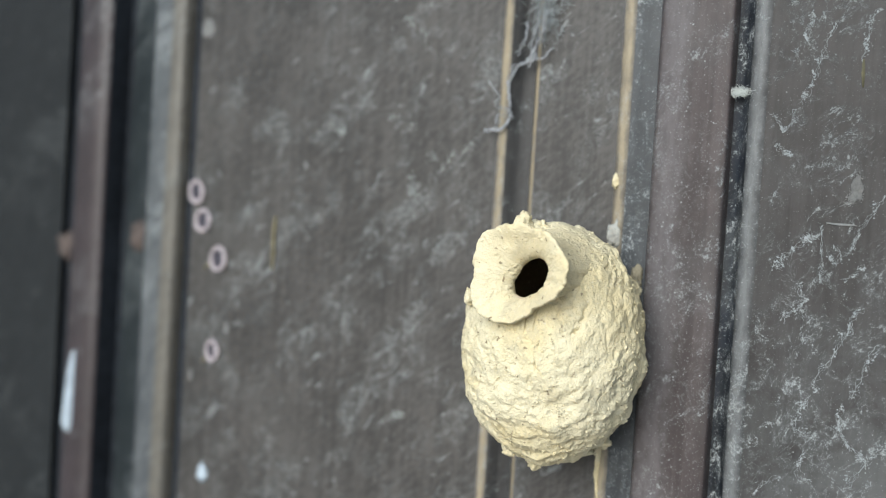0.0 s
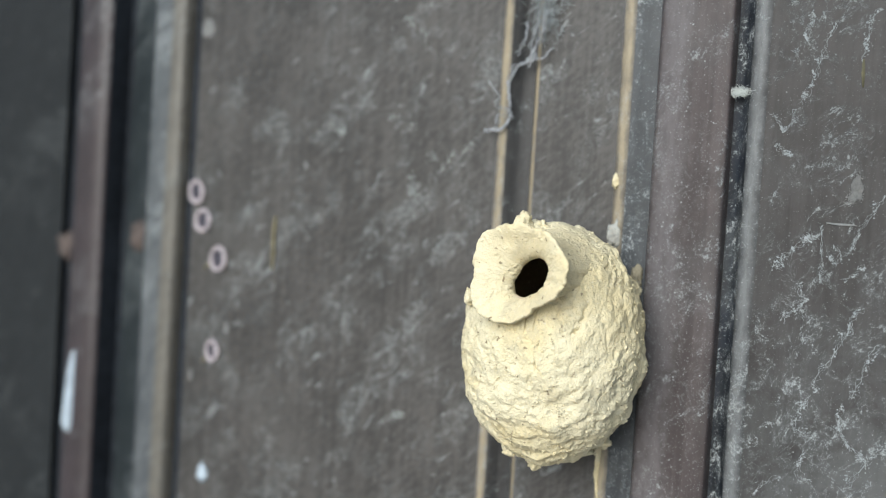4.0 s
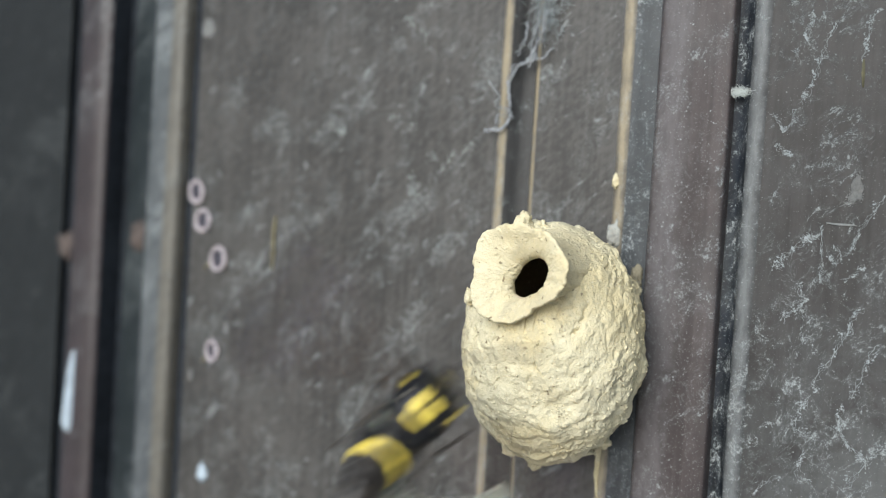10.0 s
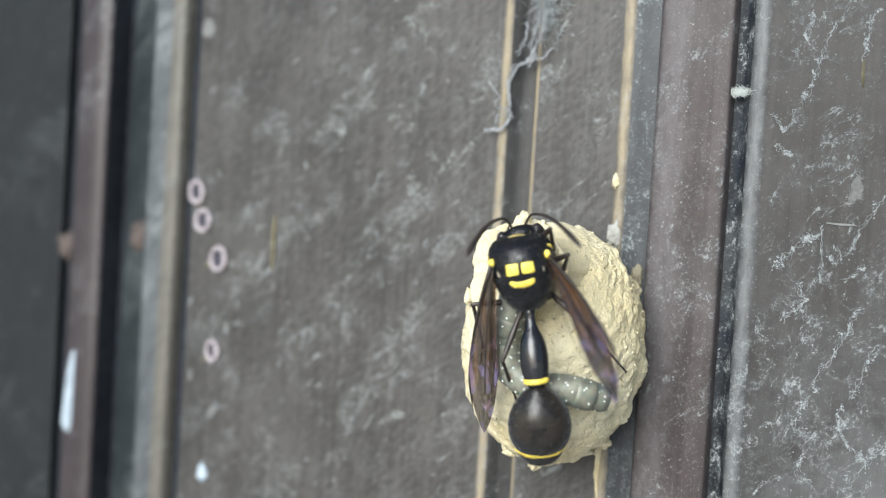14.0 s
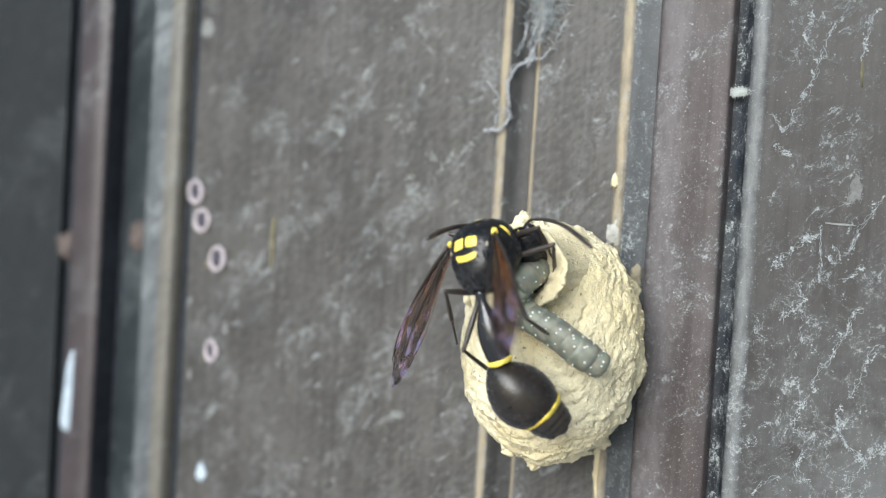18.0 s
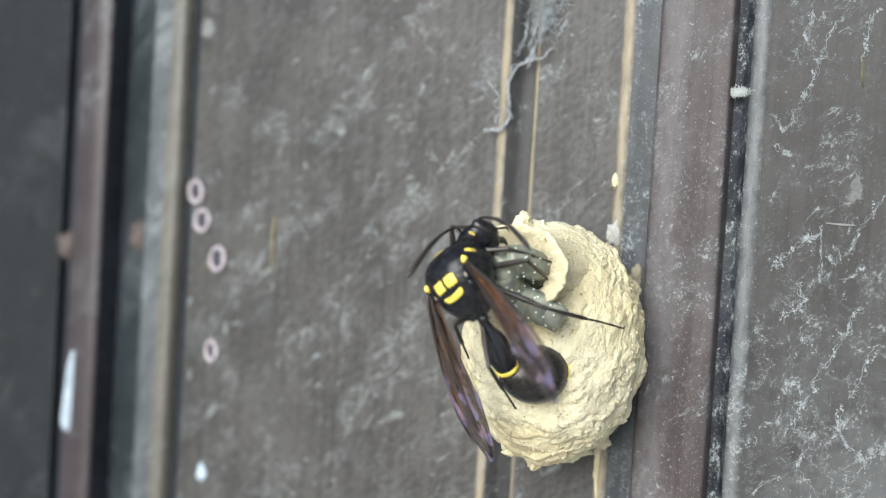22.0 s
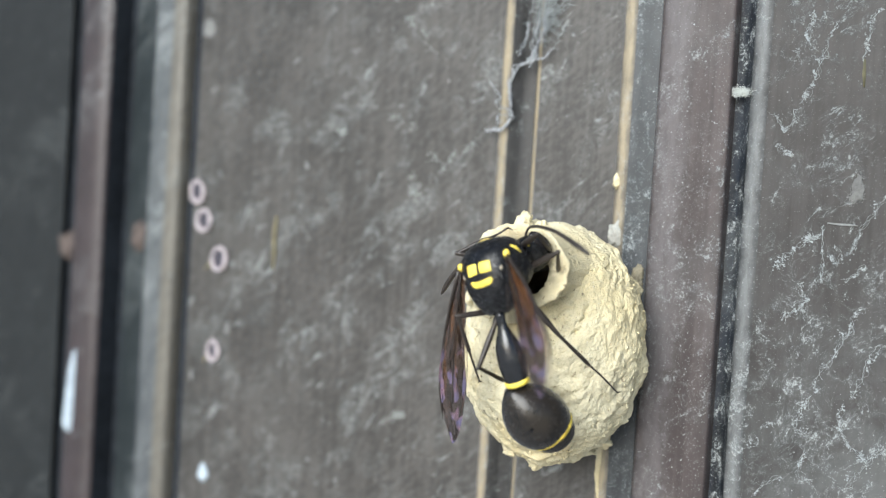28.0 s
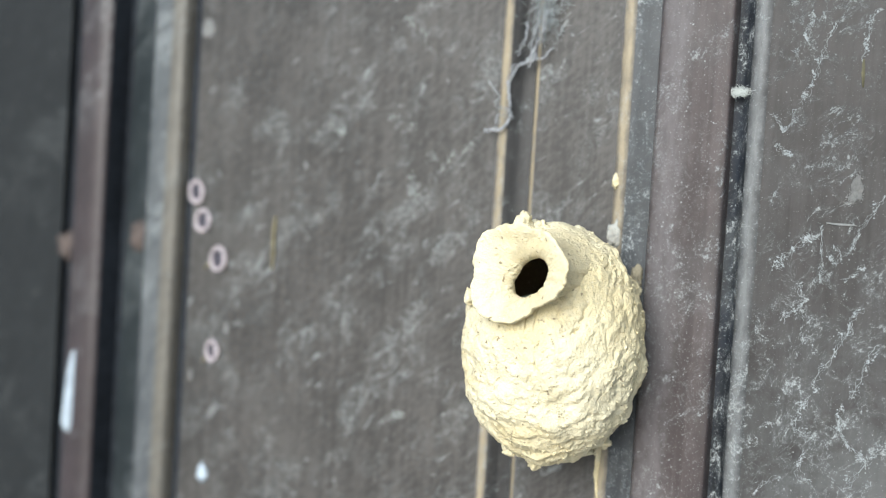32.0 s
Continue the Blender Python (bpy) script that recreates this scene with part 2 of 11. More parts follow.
def part(name, bm, material, parent=None, label="", at=None, smooth=True):
    ob = new(name, mesh_of(name, bm, material, smooth))
    if parent:
        ob.parent = parent
    if at is not None:
        ob.matrix_basis = at
    if label:
        ob["label"] = label
    return ob


def thing(name, label, category, at=None, group=""):
    ob = new(name)
    ob.empty_display_size = 0.003
    if at is not None:
        ob.matrix_basis = at
    return tagged(ob, label, category, group)


def mm(x, y, z):
    return Vector((x * MM, y * MM, z * MM))


def skin(bm, rings, closed_ends=True, loop=True):
    """Faces between rings of points, given in millimetres."""
    rows = [[bm.verts.new(Vector(p) * MM) for p in ring] for ring in rings]
    n = len(rows[0])
    for a, b in zip(rows, rows[1:]):
        for i in range(n if loop else n - 1):
            j = (i + 1) % n
            bm.faces.new((a[i], a[j], b[j], b[i]))
    if closed_ends and loop:
        for row, flip in ((rows[0], True), (rows[-1], False)):
            mid = bm.verts.new(sum((v.co for v in row), Vector()) / n)
            for i in range(n):
                j = (i + 1) % n
                bm.faces.new((mid, row[j], row[i]) if flip else (mid, row[i], row[j]))
    return rows


def tube(bm, points, radii, sides=10, flat=1.0):
    """A round tube along a line of points; flat < 1 squeezes it."""
    pts = [Vector(p) for p in points]
    rings = []
    side = None
    for i, p in enumerate(pts):
        d = (pts[min(i + 1, len(pts) - 1)] - pts[max(i - 1, 0)]).normalized()
        if side is None:
            side = d.orthogonal().normalized()
        side = (side - d * side.dot(d)).normalized()
        up = d.cross(side)
        r = radii[i] if isinstance(radii, (list, tuple)) else radii
        rings.append([p + r * (math.cos(a) * side + flat * math.sin(a) * up)
                      for a in (2 * math.pi * k / sides for k in range(sides))])
    return skin(bm, rings)


def curve_points(ctrl, n):
    """A smooth line through control points."""
    c = [Vector(p) for p in ctrl]
    c = [2 * c[0] - c[1]] + c + [2 * c[-1] - c[-2]]
    out = []
    m = len(c) - 3
    for k in range(n):
        u = k / (n - 1) * m
        i = min(int(u), m - 1)
        f = u - i
        a, b, d, e = c[i:i + 4]
        out.append(0.5 * (2 * b + (d - a) * f + (2 * a - 5 * b + 4 * d - e) * f * f + (3 * b - a - 3 * d + e) * f ** 3))
    return out


def blob(bm, centre, radii, rough=0.2, freq=0.8, detail=3, seed=0.0):
    """A lump of mud or fluff with an uneven surface."""
    made = bmesh.ops.create_icosphere(bm, subdivisions=detail, radius=1.0)["verts"]
    for v in made:
        q = v.co.copy()
        k = 1 + rough * noise.noise(q * freq * 2 + Vector((seed, seed * 1.7, 3))) + rough * 0.5 * noise.noise(q * freq * 6 + Vector((seed, 5, seed)))
        v.co = (Vector(centre) + Vector((q.x * radii[0], q.y * radii[1], q.z * radii[2])) * k) * MM


def body_of(bm, profile, sides=28, square=2.0):
    """Rings along y: rows of y, half width, upper height, lower height, rise of the middle; square > 2 fills the corners."""
    rings = []
    for y, w, up, down, rise in profile:
        ring = []
        for k in range(sides):
            a = 2 * math.pi * k / sides
            s, c = math.sin(a), math.cos(a)
            k = (abs(s) ** square + abs(c) ** square) ** (-1 / square)
            s, c = s * k, c * k
            ring.append((w * c, y, rise + (up if s > 0 else down) * s))
        rings.append(ring)
    return skin(bm, rings)


# ---- the wall: one run of coated metal profiles, from the ground up ----
def strip(name, profile, material, label, depth=9.0, category="wall"):
    """A profile of points across the wall, x and y, drawn out from the ground to the top and given thickness."""
    bm = bmesh.new()
    top = 2600.0
    front = [(x, y) for x, y in profile]
    back = [(front[-1][0], depth), (front[0][0], depth)]
    ring = front + back
    skin(bm, [[(x, y, z) for x, y in ring] for z in (-20.0, 550.0, 600.0, 650.0, top)])
    ob = part(name, bm, material, smooth="edges")
    return tagged(ob, label, category, kind="structure")


strip("wall_1", [(-3000, 0), (-72.24, 0), (-72.59, 0.6)], SHEET_DARK, "dark grey metal wall sheet with faint dust")
strip("groove_1", [(-72.59, 1.2), (-71.6, 1.2)], GAP, "black joint between wall sheet and cover strip", category="groove")
strip("trim_1", [(-71.6, 1.2), (-69.81, -0.5), (-68.89, -0.9), (-66.54, -1.0), (-64.9, -0.9), (-64.56, -0.5)], STRIP_LEFT,
      "mauve-brown cover strip on the metal wall", category="trim")
# takes in the cover strip's right flank, coloured black for its shade
strip("groove_2", [(-64.56, -0.5), (-64.5, 2.6), (-63.2, 2.6), (-63.0, 2.2)], GAP, "deep black gap between two strips, with the flank's shade in its colour", category="groove")
strip("trim_2", [(-63.0, 2.2), (-62.67, 1.5), (-59.17, 0.6), (-57.9, 0.1)], TEAL, "teal-grey slope beside the deep gap", category="trim")
strip("trim_3", [(-57.9, 0.1), (-57.85, -0.2), (-57.2, -0.5), (-56.29, -0.75), (-55.3, -0.92), (-54.48, -1.0)], BEAD_LEFT,
      "pale bluish-grey rounded bead, dusty metal", category="trim")
strip("trim_10", [(-54.48, -1.0), (-53.6, -1.03), (-53.1, -0.98), (-52.75, -0.8), (-52.55, -0.3), (-52.5, 0.9)], LIT_EDGE_LEFT,
      "beige edge of the rounded bead, brighter lighting put into its colour", category="trim")
strip("groove_3", [(-52.5, 0.9), (-51.8, 0.9), (-51.25, 0.2), (-50.9, 0.06)], GAP, "dark joint beside the pale bead", category="groove")
strip("wall_2", [(-50.9, 0.06), (-50.7, 0.0), (-11.05, 0.0)], SHEET, "grey-brown metal wall sheet with pale dust wisps")
strip("trim_4", [(-11.05, 0.0), (-10.85, -0.1), (-10.4, -0.4), (-10.0, -0.58), (-9.7, -0.62)], WORN_LIT, "worn bronze-coloured edge of a rib, highlight in its colour", category="trim")
strip("groove_4", [(-9.7, -0.62), (-9.45, -0.5), (-8.95, 0.1), (-8.32, 0.5), (-7.48, 0.6)], CHANNEL, "dark grey channel beside the rib", category="groove")
strip("trim_5", [(-7.48, 0.6), (-7.24, 0.35), (-6.99, 0.1), (-6.75, 0.0)], WORN_LIT_THIN, "thin worn bronze edge of the channel, highlight in its colour", category="trim")
strip("wall_3", [(-6.75, 0.0), (1.82, 0.0)], SHEET, "narrow grey-brown metal field between two ribs")
strip("trim_6", [(1.82, 0.0), (2.16, -0.25), (2.72, -0.65), (3.14, -0.85), (3.39, -0.9)], WORN_LIT_BROAD, "worn bronze-coloured edge of the broad rib, highlight in its colour", category="trim")
strip("trim_7", [(3.39, -0.9), (3.71, -0.85), (4.4, -0.6), (5.17, -0.4), (5.64, -0.3)], SLATE, "slate-grey slope with white specks", category="trim")
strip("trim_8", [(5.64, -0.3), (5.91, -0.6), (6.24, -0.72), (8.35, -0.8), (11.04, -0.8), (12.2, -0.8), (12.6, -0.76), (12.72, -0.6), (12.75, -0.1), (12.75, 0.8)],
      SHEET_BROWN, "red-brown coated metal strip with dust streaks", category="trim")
strip("groove_5", [(12.75, 0.8), (13.4, 0.85), (13.8, 0.6), (14.15, 0.2), (14.4, -0.1)], GROOVE, "black groove full of cobweb dust", category="groove")
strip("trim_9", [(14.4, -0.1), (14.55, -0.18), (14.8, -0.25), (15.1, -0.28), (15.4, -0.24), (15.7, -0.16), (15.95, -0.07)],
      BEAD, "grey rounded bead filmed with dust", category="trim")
strip("wall_4", [(15.95, -0.07), (16.3, 0.0), (3000, 0)], SHEET_WEB, "dark brown metal wall sheet covered in cobweb wisps")
# ground out of view, made pale to bounce light up to the nest
bm = bmesh.new()
bmesh.ops.create_grid(bm, x_segments=8, y_segments=8, size=40.0)
tagged(part("ground", bm, GROUND, at=pose(0, 0, 0)), "plain grey ground out of view, pale to bounce light upward", "ground", kind="structure")

# ---- the mud nest ----
SEMI = Vector((8.4, 8.1, 10.95))
MOUTH = Vector((0.68, -12.9, 6.25))
MOUTH_AXIS = Vector((-0.01, -0.998, 0.06)).normalized()
POLE = Vector((0.16, -0.79, 0.585)).normalized()


def nest_point(theta, phi, scale=1.0):
    side = POLE.orthogonal().normalized()
    other = POLE.cross(side)
    u = math.cos(theta) * POLE + math.sin(theta) * (math.cos(phi) * side + math.sin(phi) * other)
    return u, Vector((u.x * SEMI.x * scale, u.y * SEMI.y * scale - 6.8, u.z * SEMI.z * scale))


CRACK = [Vector(p) for p in ((5.2, -12.1, 5.2), (5.7, -12.1, 4.5), (5.5, -12.5, 3.8), (5.6, -12.6, 3.3), (5.2, -13.0, 2.8), (5.2, -13.1, 2.3), (4.8, -13.4, 1.8))]


def crack_depth(p):
    """A cut along a short jagged line, widest in its middle."""
    best = 9.0
    for i, (a, b) in enumerate(zip(CRACK, CRACK[1:])):
        d = b - a
        f = min(1.0, max(0.0, (p - a).dot(d) / d.length_squared))
        s = abs((i + f) / (len(CRACK) - 1) - 0.55)
        best = min(best, (p - a - d * f).length / (1.15 - s))
    best += 0.12 * noise.noise(p * 2.5)
    return -0.55 * math.exp(-(best / 0.17) ** 2) - 0.12 * math.exp(-(best / 0.6) ** 2)


def nest_relief(theta, phi, u, p):
    """Coiled courses of mud pellets round the mouth, lumps, pits and grain."""
    wob = noise.noise(p * 0.22) * 2.4 + noise.noise(p * 0.6) * 0.9
    course = math.sin(theta * 11.5 + wob * 1.7 + phi * 0.35)
    rough = 0.25 + 0.75 * min(1.0, max(0.0, (theta - 0.5) / 0.6))
    patchy = 0.5 + 0.5 * noise.noise(p * 0.28 + Vector((7, 2, 1)))
    rough *= 0.45 + 0.9 * patchy
    crest = max(0.0, course) ** 1.5 * 0.28 * (0.4 + 0.8 * abs(noise.noise(p * 0.7)))
    coil = math.sin(theta * 52 + wob * 3.0 + phi * 0.5) * 0.085 * max(0.0, 0.35 + noise.noise(p * 0.5 + Vector((6, 1, 3))))
    lumps = 0.42 * noise.noise(p * 0.4) + 0.20 * noise.noise(p * 0.9 + Vector((3, 1, 8))) + 0.11 * noise.noise(p * 1.8 + Vector((1, 6, 2))) + coil
    crumbly = 0.35 + 0.9 * max(0.0, noise.noise(p * 0.55 + Vector((8, 3, 5))) + 0.25)
    grain = crumbly * (0.09 * noise.noise(p * 2.4) + 0.085 * noise.noise(p * 4.6)) + 0.045 * noise.noise(p * 9.5)
    pit = noise.noise(p * 1.3 + Vector((4, 4, 9)))
    grain -= 0.7 * max(0.0, pit - 0.45)
    cut = noise.noise(Vector((p.x * 0.55, p.y * 0.55, p.z * 0.3)) + Vector((11, 4, 2)))
    crack = -0.55 * max(0.0, 1 - abs(cut) / 0.035) * max(0.0, noise.noise(p * 0.45 + Vector((2, 9, 4))) + 0.1)
    return rough * (crest + lumps) + crack + crack_depth(p) + grain * (0.5 + 0.5 * rough)


LIP_SLANT = radians(50)      # the long way of the slanted hole
LIP = (4.55, 4.80, 4.5, 4.6, 4.45, 4.55, 4.9, 5.35, 5.05, 4.6, 5.1, 5.2, 4.6, 4.15, 3.5, 3.0, 3.35, 4.0)   # radius of the uneven rim, every 20 degrees


def lip_radius(a):
    u = (a / (2 * math.pi) * len(LIP)) % len(LIP)
    i, f = int(u), u % 1
    f = f * f * (3 - 2 * f)
    return LIP[i] * (1 - f) + LIP[(i + 1) % len(LIP)] * f


def build_nest():
    nest = thing("mud_nest", "pale buff dried-mud pot nest with flared mouth", "nest", Matrix.Translation((-0.0004, 0, LIFT)))
    bm = bmesh.new()
    around, rings = 420, []
    for k in range(320):
        theta = 0.225 + (math.pi - 0.23) * k / 319
        ring = []
        for i in range(around):
            phi = 2 * math.pi * i / around
            u, p = nest_point(theta, phi)
            n = Vector((u.x / SEMI.x, u.y / SEMI.y, u.z / SEMI.z)).normalized()
            q = p + n * nest_relief(theta, phi, u, p)
            if q.y > -0.9:      # spreads where it meets the wall
                q.y = -0.9 + (q.y + 0.9) * 0.35
                q.x *= 1 + 0.02 * noise.noise(p)
            q.y = min(q.y, 0.25)
            off = q - MOUTH
            far = off.dot(MOUTH_AXIS)
            if far > -3.0:      # leaves the way through the collar open
                out = off - MOUTH_AXIS * far
                if out.length < 2.4:
                    q = MOUTH + MOUTH_AXIS * far + out.normalized() * 2.4
            ring.append(q)
        rings.append(ring)
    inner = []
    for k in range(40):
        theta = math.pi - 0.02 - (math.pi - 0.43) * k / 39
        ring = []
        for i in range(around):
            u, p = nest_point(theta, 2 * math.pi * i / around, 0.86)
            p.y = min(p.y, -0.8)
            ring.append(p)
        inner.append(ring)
    skin(bm, rings + [inner[0]], closed_ends=False)
    part("body", bm, MUD, nest, "rough buff mud body built in coiled courses")
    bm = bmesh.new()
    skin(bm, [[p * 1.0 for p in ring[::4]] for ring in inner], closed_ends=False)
    part("lining", bm, MUD_SHADED, nest, "mud lining of the hollow, its shade put into a dark colour")
    bm = bmesh.new()
    axis = MOUTH_AXIS
    side = Vector((0, 0, 1)).cross(axis).normalized()
    up = axis.cross(side)
    mouth = MOUTH
    # each ring: how far out along the mouth's axis, how far between throat and rim, and a plain outer radius for the neck
    lip = [(-4.2, None, 4.7), (-2.8, None, 4.35), (-1.8, None, 3.85), (-0.8, None, 3.3), (0.3, None, 2.75), (1.1, 0.45, 2.5), (1.7, 0.68, 0), (2.15, 0.84, 0), (2.45, 0.95, 0), (2.68, 1.0, 0),
           (2.88, 1.005, 0), (3.02, 0.985, 0), (3.08, 0.95, 0), (3.05, 0.90, 0), (2.96, 0.82, 0), (2.84, 0.73, 0), (2.70, 0.63, 0), (2.53, 0.52, 0), (2.32, 0.41, 0), (2.08, 0.30, 0),
           (1.8, 0.20, 0), (1.48, 0.11, 0), (1.1, 0.04, 0), (0.7, 0.0, 0), (0.25, 0.03, 0), (-0.3, 0.16, 0), (-1.2, 0.30, 0)]
    rings = []
    for s, b, r in lip:
        ring = []
        for i in range(240):
            a = 2 * math.pi * i / 240
            c, w = math.cos(a), math.sin(a)
            d = c * side + w * up
            turn = a - LIP_SLANT
            hole = 1 / math.sqrt((math.cos(turn) / 2.02) ** 2 + (math.sin(turn) / 1.34) ** 2)
            hole += 0.16 * noise.noise(Vector((c * 2.2, w * 2.2, 3 + s * 0.6))) + 0.10 * noise.noise(Vector((c * 6, w * 6, 1 + s * 1.5)))
            rim = lip_radius(a) + 0.10 * noise.noise(Vector((c * 7, w * 7, 2))) + 0.06 * noise.noise(Vector((c * 16, w * 16, 5)))
            if b is None:
                q = max(r, rim * (0.86 if s < 0 else 0.80))
            else:
                q = hole * (1 - b) + rim * b
                if r:
                    q = max(q, min(r, rim * 0.88), rim * 0.82)
            out = max(0.0, q / rim - 0.45) if b else 0.0
            p = mouth + axis * (s + out * (0.9 * noise.noise(Vector((c * 1.4, w * 1.4, 9))) + 0.25 * c)) + d * q
            p += d * (0.09 * noise.noise(p * 1.3) + 0.06 * noise.noise(p * 4.5) + 0.05 * noise.noise(p * 9))
            p += axis * (0.16 * noise.noise(p * 0.9) + 0.10 * noise.noise(p * 2.2) + 0.07 * noise.noise(p * 5) + 0.05 * noise.noise(p * 10))
            ring.append(p)
        rings.append(ring)
    skin(bm, rings, closed_ends=False)
    part("mouth_collar", bm, MUD_SMOOTH, nest, "smooth pale flared collar round a dark hole")
    # loose grit that stands out of the surface
    rnd = random.Random(11)
    gold = (1 + math.sqrt(5)) / 2
    corners = [Vector(c).normalized() for c in ((-1, gold, 0), (1, gold, 0), (-1, -gold, 0), (1, -gold, 0), (0, -1, gold), (0, 1, gold), (0, -1, -gold), (0, 1, -gold),
                                                (gold, 0, -1), (gold, 0, 1), (-gold, 0, -1), (-gold, 0, 1))]
    sides = [(a, b, c) for a in range(12) for b in range(a + 1, 12) for c in range(b + 1, 12)
             if all((corners[i] - corners[j]).length < 1.2 for i, j in ((a, b), (b, c), (a, c)))]
    verts, faces = [], []
    for _ in range(3600):
        theta, phi = math.acos(rnd.uniform(-0.75, 0.93)), rnd.uniform(0, 2 * math.pi)
        u, p = nest_point(theta, phi)
        if p.y > -1.2 or noise.noise(p * 0.35 + Vector((3, 3, 3))) + rnd.uniform(-0.5, 0.3) < -0.1:
            continue
        n = Vector((u.x / SEMI.x, u.y / SEMI.y, u.z / SEMI.z)).normalized()
        q = p + n * (nest_relief(theta, phi, u, p) + 0.01)
        size = 0.045 + 0.12 * rnd.random() ** 3
        first = len(verts)
        verts += [(q + c * size * rnd.uniform(0.7, 1.3)) * MM for c in corners]
        faces += [tuple(first + i for i in f) for f in sides]
    data = bpy.data.meshes.new("grit")
    data.from_pydata([tuple(v) for v in verts], [], faces)
    bm = bmesh.new()
    bm.from_mesh(data)
    bpy.data.meshes.remove(data)
    grit = part("grit", bm, MUD, nest, "coarse sandy grit on the mud")
    grit["kind"] = "stuff"
    lumps = [(-2.4, -9.7, 11.0, 0.75, 0.8, 0.95), (-1.5, -8.4, 10.7, 0.9, 0.8, 0.6), (1.4, -5.6, 10.4, 0.8, 0.8, 0.55), (-0.6, -7.6, -10.9, 0.7, 0.7, 0.75),
             (-2.7, -8.6, -9.9, 0.8, 0.7, 0.6), (3.6, -2.6, -9.0, 1.0, 0.7, 0.7), (2.5, -3.8, -9.9, 1.2, 0.8, 0.5), (-4.5, -10.2, -7.4, 0.6, 0.6, 0.5),
             (-5.9, -12.3, 4.0, 0.5, 0.6, 0.8), (5.2, -0.6, 5.4, 0.7, 0.7, 0.9)]
    for i, (x, y, z, a, b, c) in enumerate(lumps):
        bm = bmesh.new()
        blob(bm, (x, y, z), (a, b, c), 0.45, 0.9, 4, i * 3.1)
        part("mud_pellet", bm, MUD, nest)
    return nest


build_nest()


# ---- the wasp ----
def cuticle(name, color, rough, bump, scale, spec=0.5, down=0.0, pits=0.0, fade=None):
    """Insect cuticle; down: how thick its coat of minute hairs is; pits: depth of the punctures; fade: a second colour in soft patches."""
    m = Mat(name, color, rough, 0, spec)
    m.set("Sheen Weight", down)
    m.set("Sheen Roughness", 0.45)
    m.b.inputs["Sheen Tint"].default_value = (0.75, 0.85, 1.0, 1)
    fine = m.noise(scale, 3, 0.6)
    pit = m.noise(scale * 0.3, 2)
    c = m.mix(m.step(pit, 0.35, 0.65), tuple(c * 0.75 for c in color), tuple(c * 1.3 for c in color))
    if fade:
        c = m.mix(m.step(m.noise(420, 3, 0.6), 0.40, 0.62), c, fade)
    height = fine
    if pits:
        cells = m.node("ShaderNodeTexVoronoi", Scale=7600.0, Randomness=0.85)
        m.link(m.co, cells.inputs["Vector"])
        hole = m.step(cells.outputs["Distance"], 0.12, 0.48)
        height = m.math("MULTIPLY_ADD", hole, pits, m.math("MULTIPLY", fine, 0.5))
        c = m.mix(m.step(m.noise(2600, 4, 0.7), 0.52, 0.70, 0, 0.35), c, tuple(v * 3.2 for v in color))
    m.set("Base Color", c)
    m.set("Roughness", m.math("MULTIPLY_ADD", pit, 0.2, rough - 0.1))
    m.bump(height, bump, 0.00006)
    return m.m


BLACK = cuticle("punctured_black_cuticle", (0.0052, 0.0058, 0.0072), 0.25, 1.15, 4500, 0.38, 0.0, 1.7)
GLOSS = cuticle("glossy_black_cuticle", (0.006, 0.007, 0.009), 0.17, 0.4, 3500, 0.6, 0.0, 0.4)
SOOTY = cuticle("sooty_brown_cuticle", (0.0105, 0.0092, 0.0080), 0.25, 0.5, 6000, 0.36, 0.10, 0.25, (0.0185, 0.0145, 0.0105))
TAILBROWN = cuticle("smoky_brown_cuticle", (0.0135, 0.0112, 0.0090), 0.30, 0.35, 6000, 0.45, 0.10, 0.3, (0.0260, 0.0195, 0.0130))
DULLYELLOW = cuticle("dull_yellow_cuticle", (0.30, 0.235, 0.075), 0.45, 0.4, 4500)
TAN = cuticle("pale_tan_cuticle", (0.36, 0.31, 0.225), 0.5, 0.5, 4500)
YELLOW = cuticle("bright_yellow_cuticle", (0.80, 0.62, 0.09), 0.42, 0.4, 4500)
DARKLEG = cuticle("brown_black_leg", (0.022, 0.017, 0.014), 0.40, 0.3, 4000)
HAIR = cuticle("grey_hair", (0.034, 0.037, 0.042), 0.45, 0.0, 3000)
EYE_MAT = cuticle("dark_compound_eye", (0.012, 0.010, 0.010), 0.22, 0.5, 9000)


def wing_material(name, sheen):
    """Amber membrane with dark veins, smoky tip and a violet sheen put into the colour."""
    m = Mat(name, (0.12, 0.05, 0.02), 0.2, 0, 0.8)
    sep = m.node("ShaderNodeSeparateXYZ")
    m.link(m.co, sep.inputs[0])
    along = m.math("MULTIPLY", sep.outputs[1], 1 / 0.0153)
    veins = m.noise(1, 4, 0.55, 0.4, m.mapped((2200, 160, 1)))
    tip = m.step(m.math("ADD", along, m.math("MULTIPLY", veins, 0.2)), 0.62, 1.0)
    amber = m.mix(m.step(veins, 0.42, 0.64), (0.028, 0.013, 0.008), (0.150, 0.062, 0.019))
    smoky = m.mix(tip, amber, m.mix(m.step(veins, 0.42, 0.62), (0.024, 0.015, 0.014), (0.078, 0.050, 0.046)))
    m.set("Alpha", m.math("SUBTRACT", 1.0, m.math("MULTIPLY_ADD", tip, 0.07, m.math("MULTIPLY", veins, 0.09))))
    folds = m.noise(1, 3, 0.5, 0.5, m.mapped((900, 300, 1)))
    shine = m.math("MULTIPLY", m.step(folds, 0.50, 0.58), m.step(along, 0.36, 0.75, 0, sheen))
    m.set("Base Color", m.mix(shine, smoky, m.mix(m.step(m.noise(700, 3), 0.4, 0.6), (0.52, 0.35, 0.47), (0.40, 0.36, 0.62))))
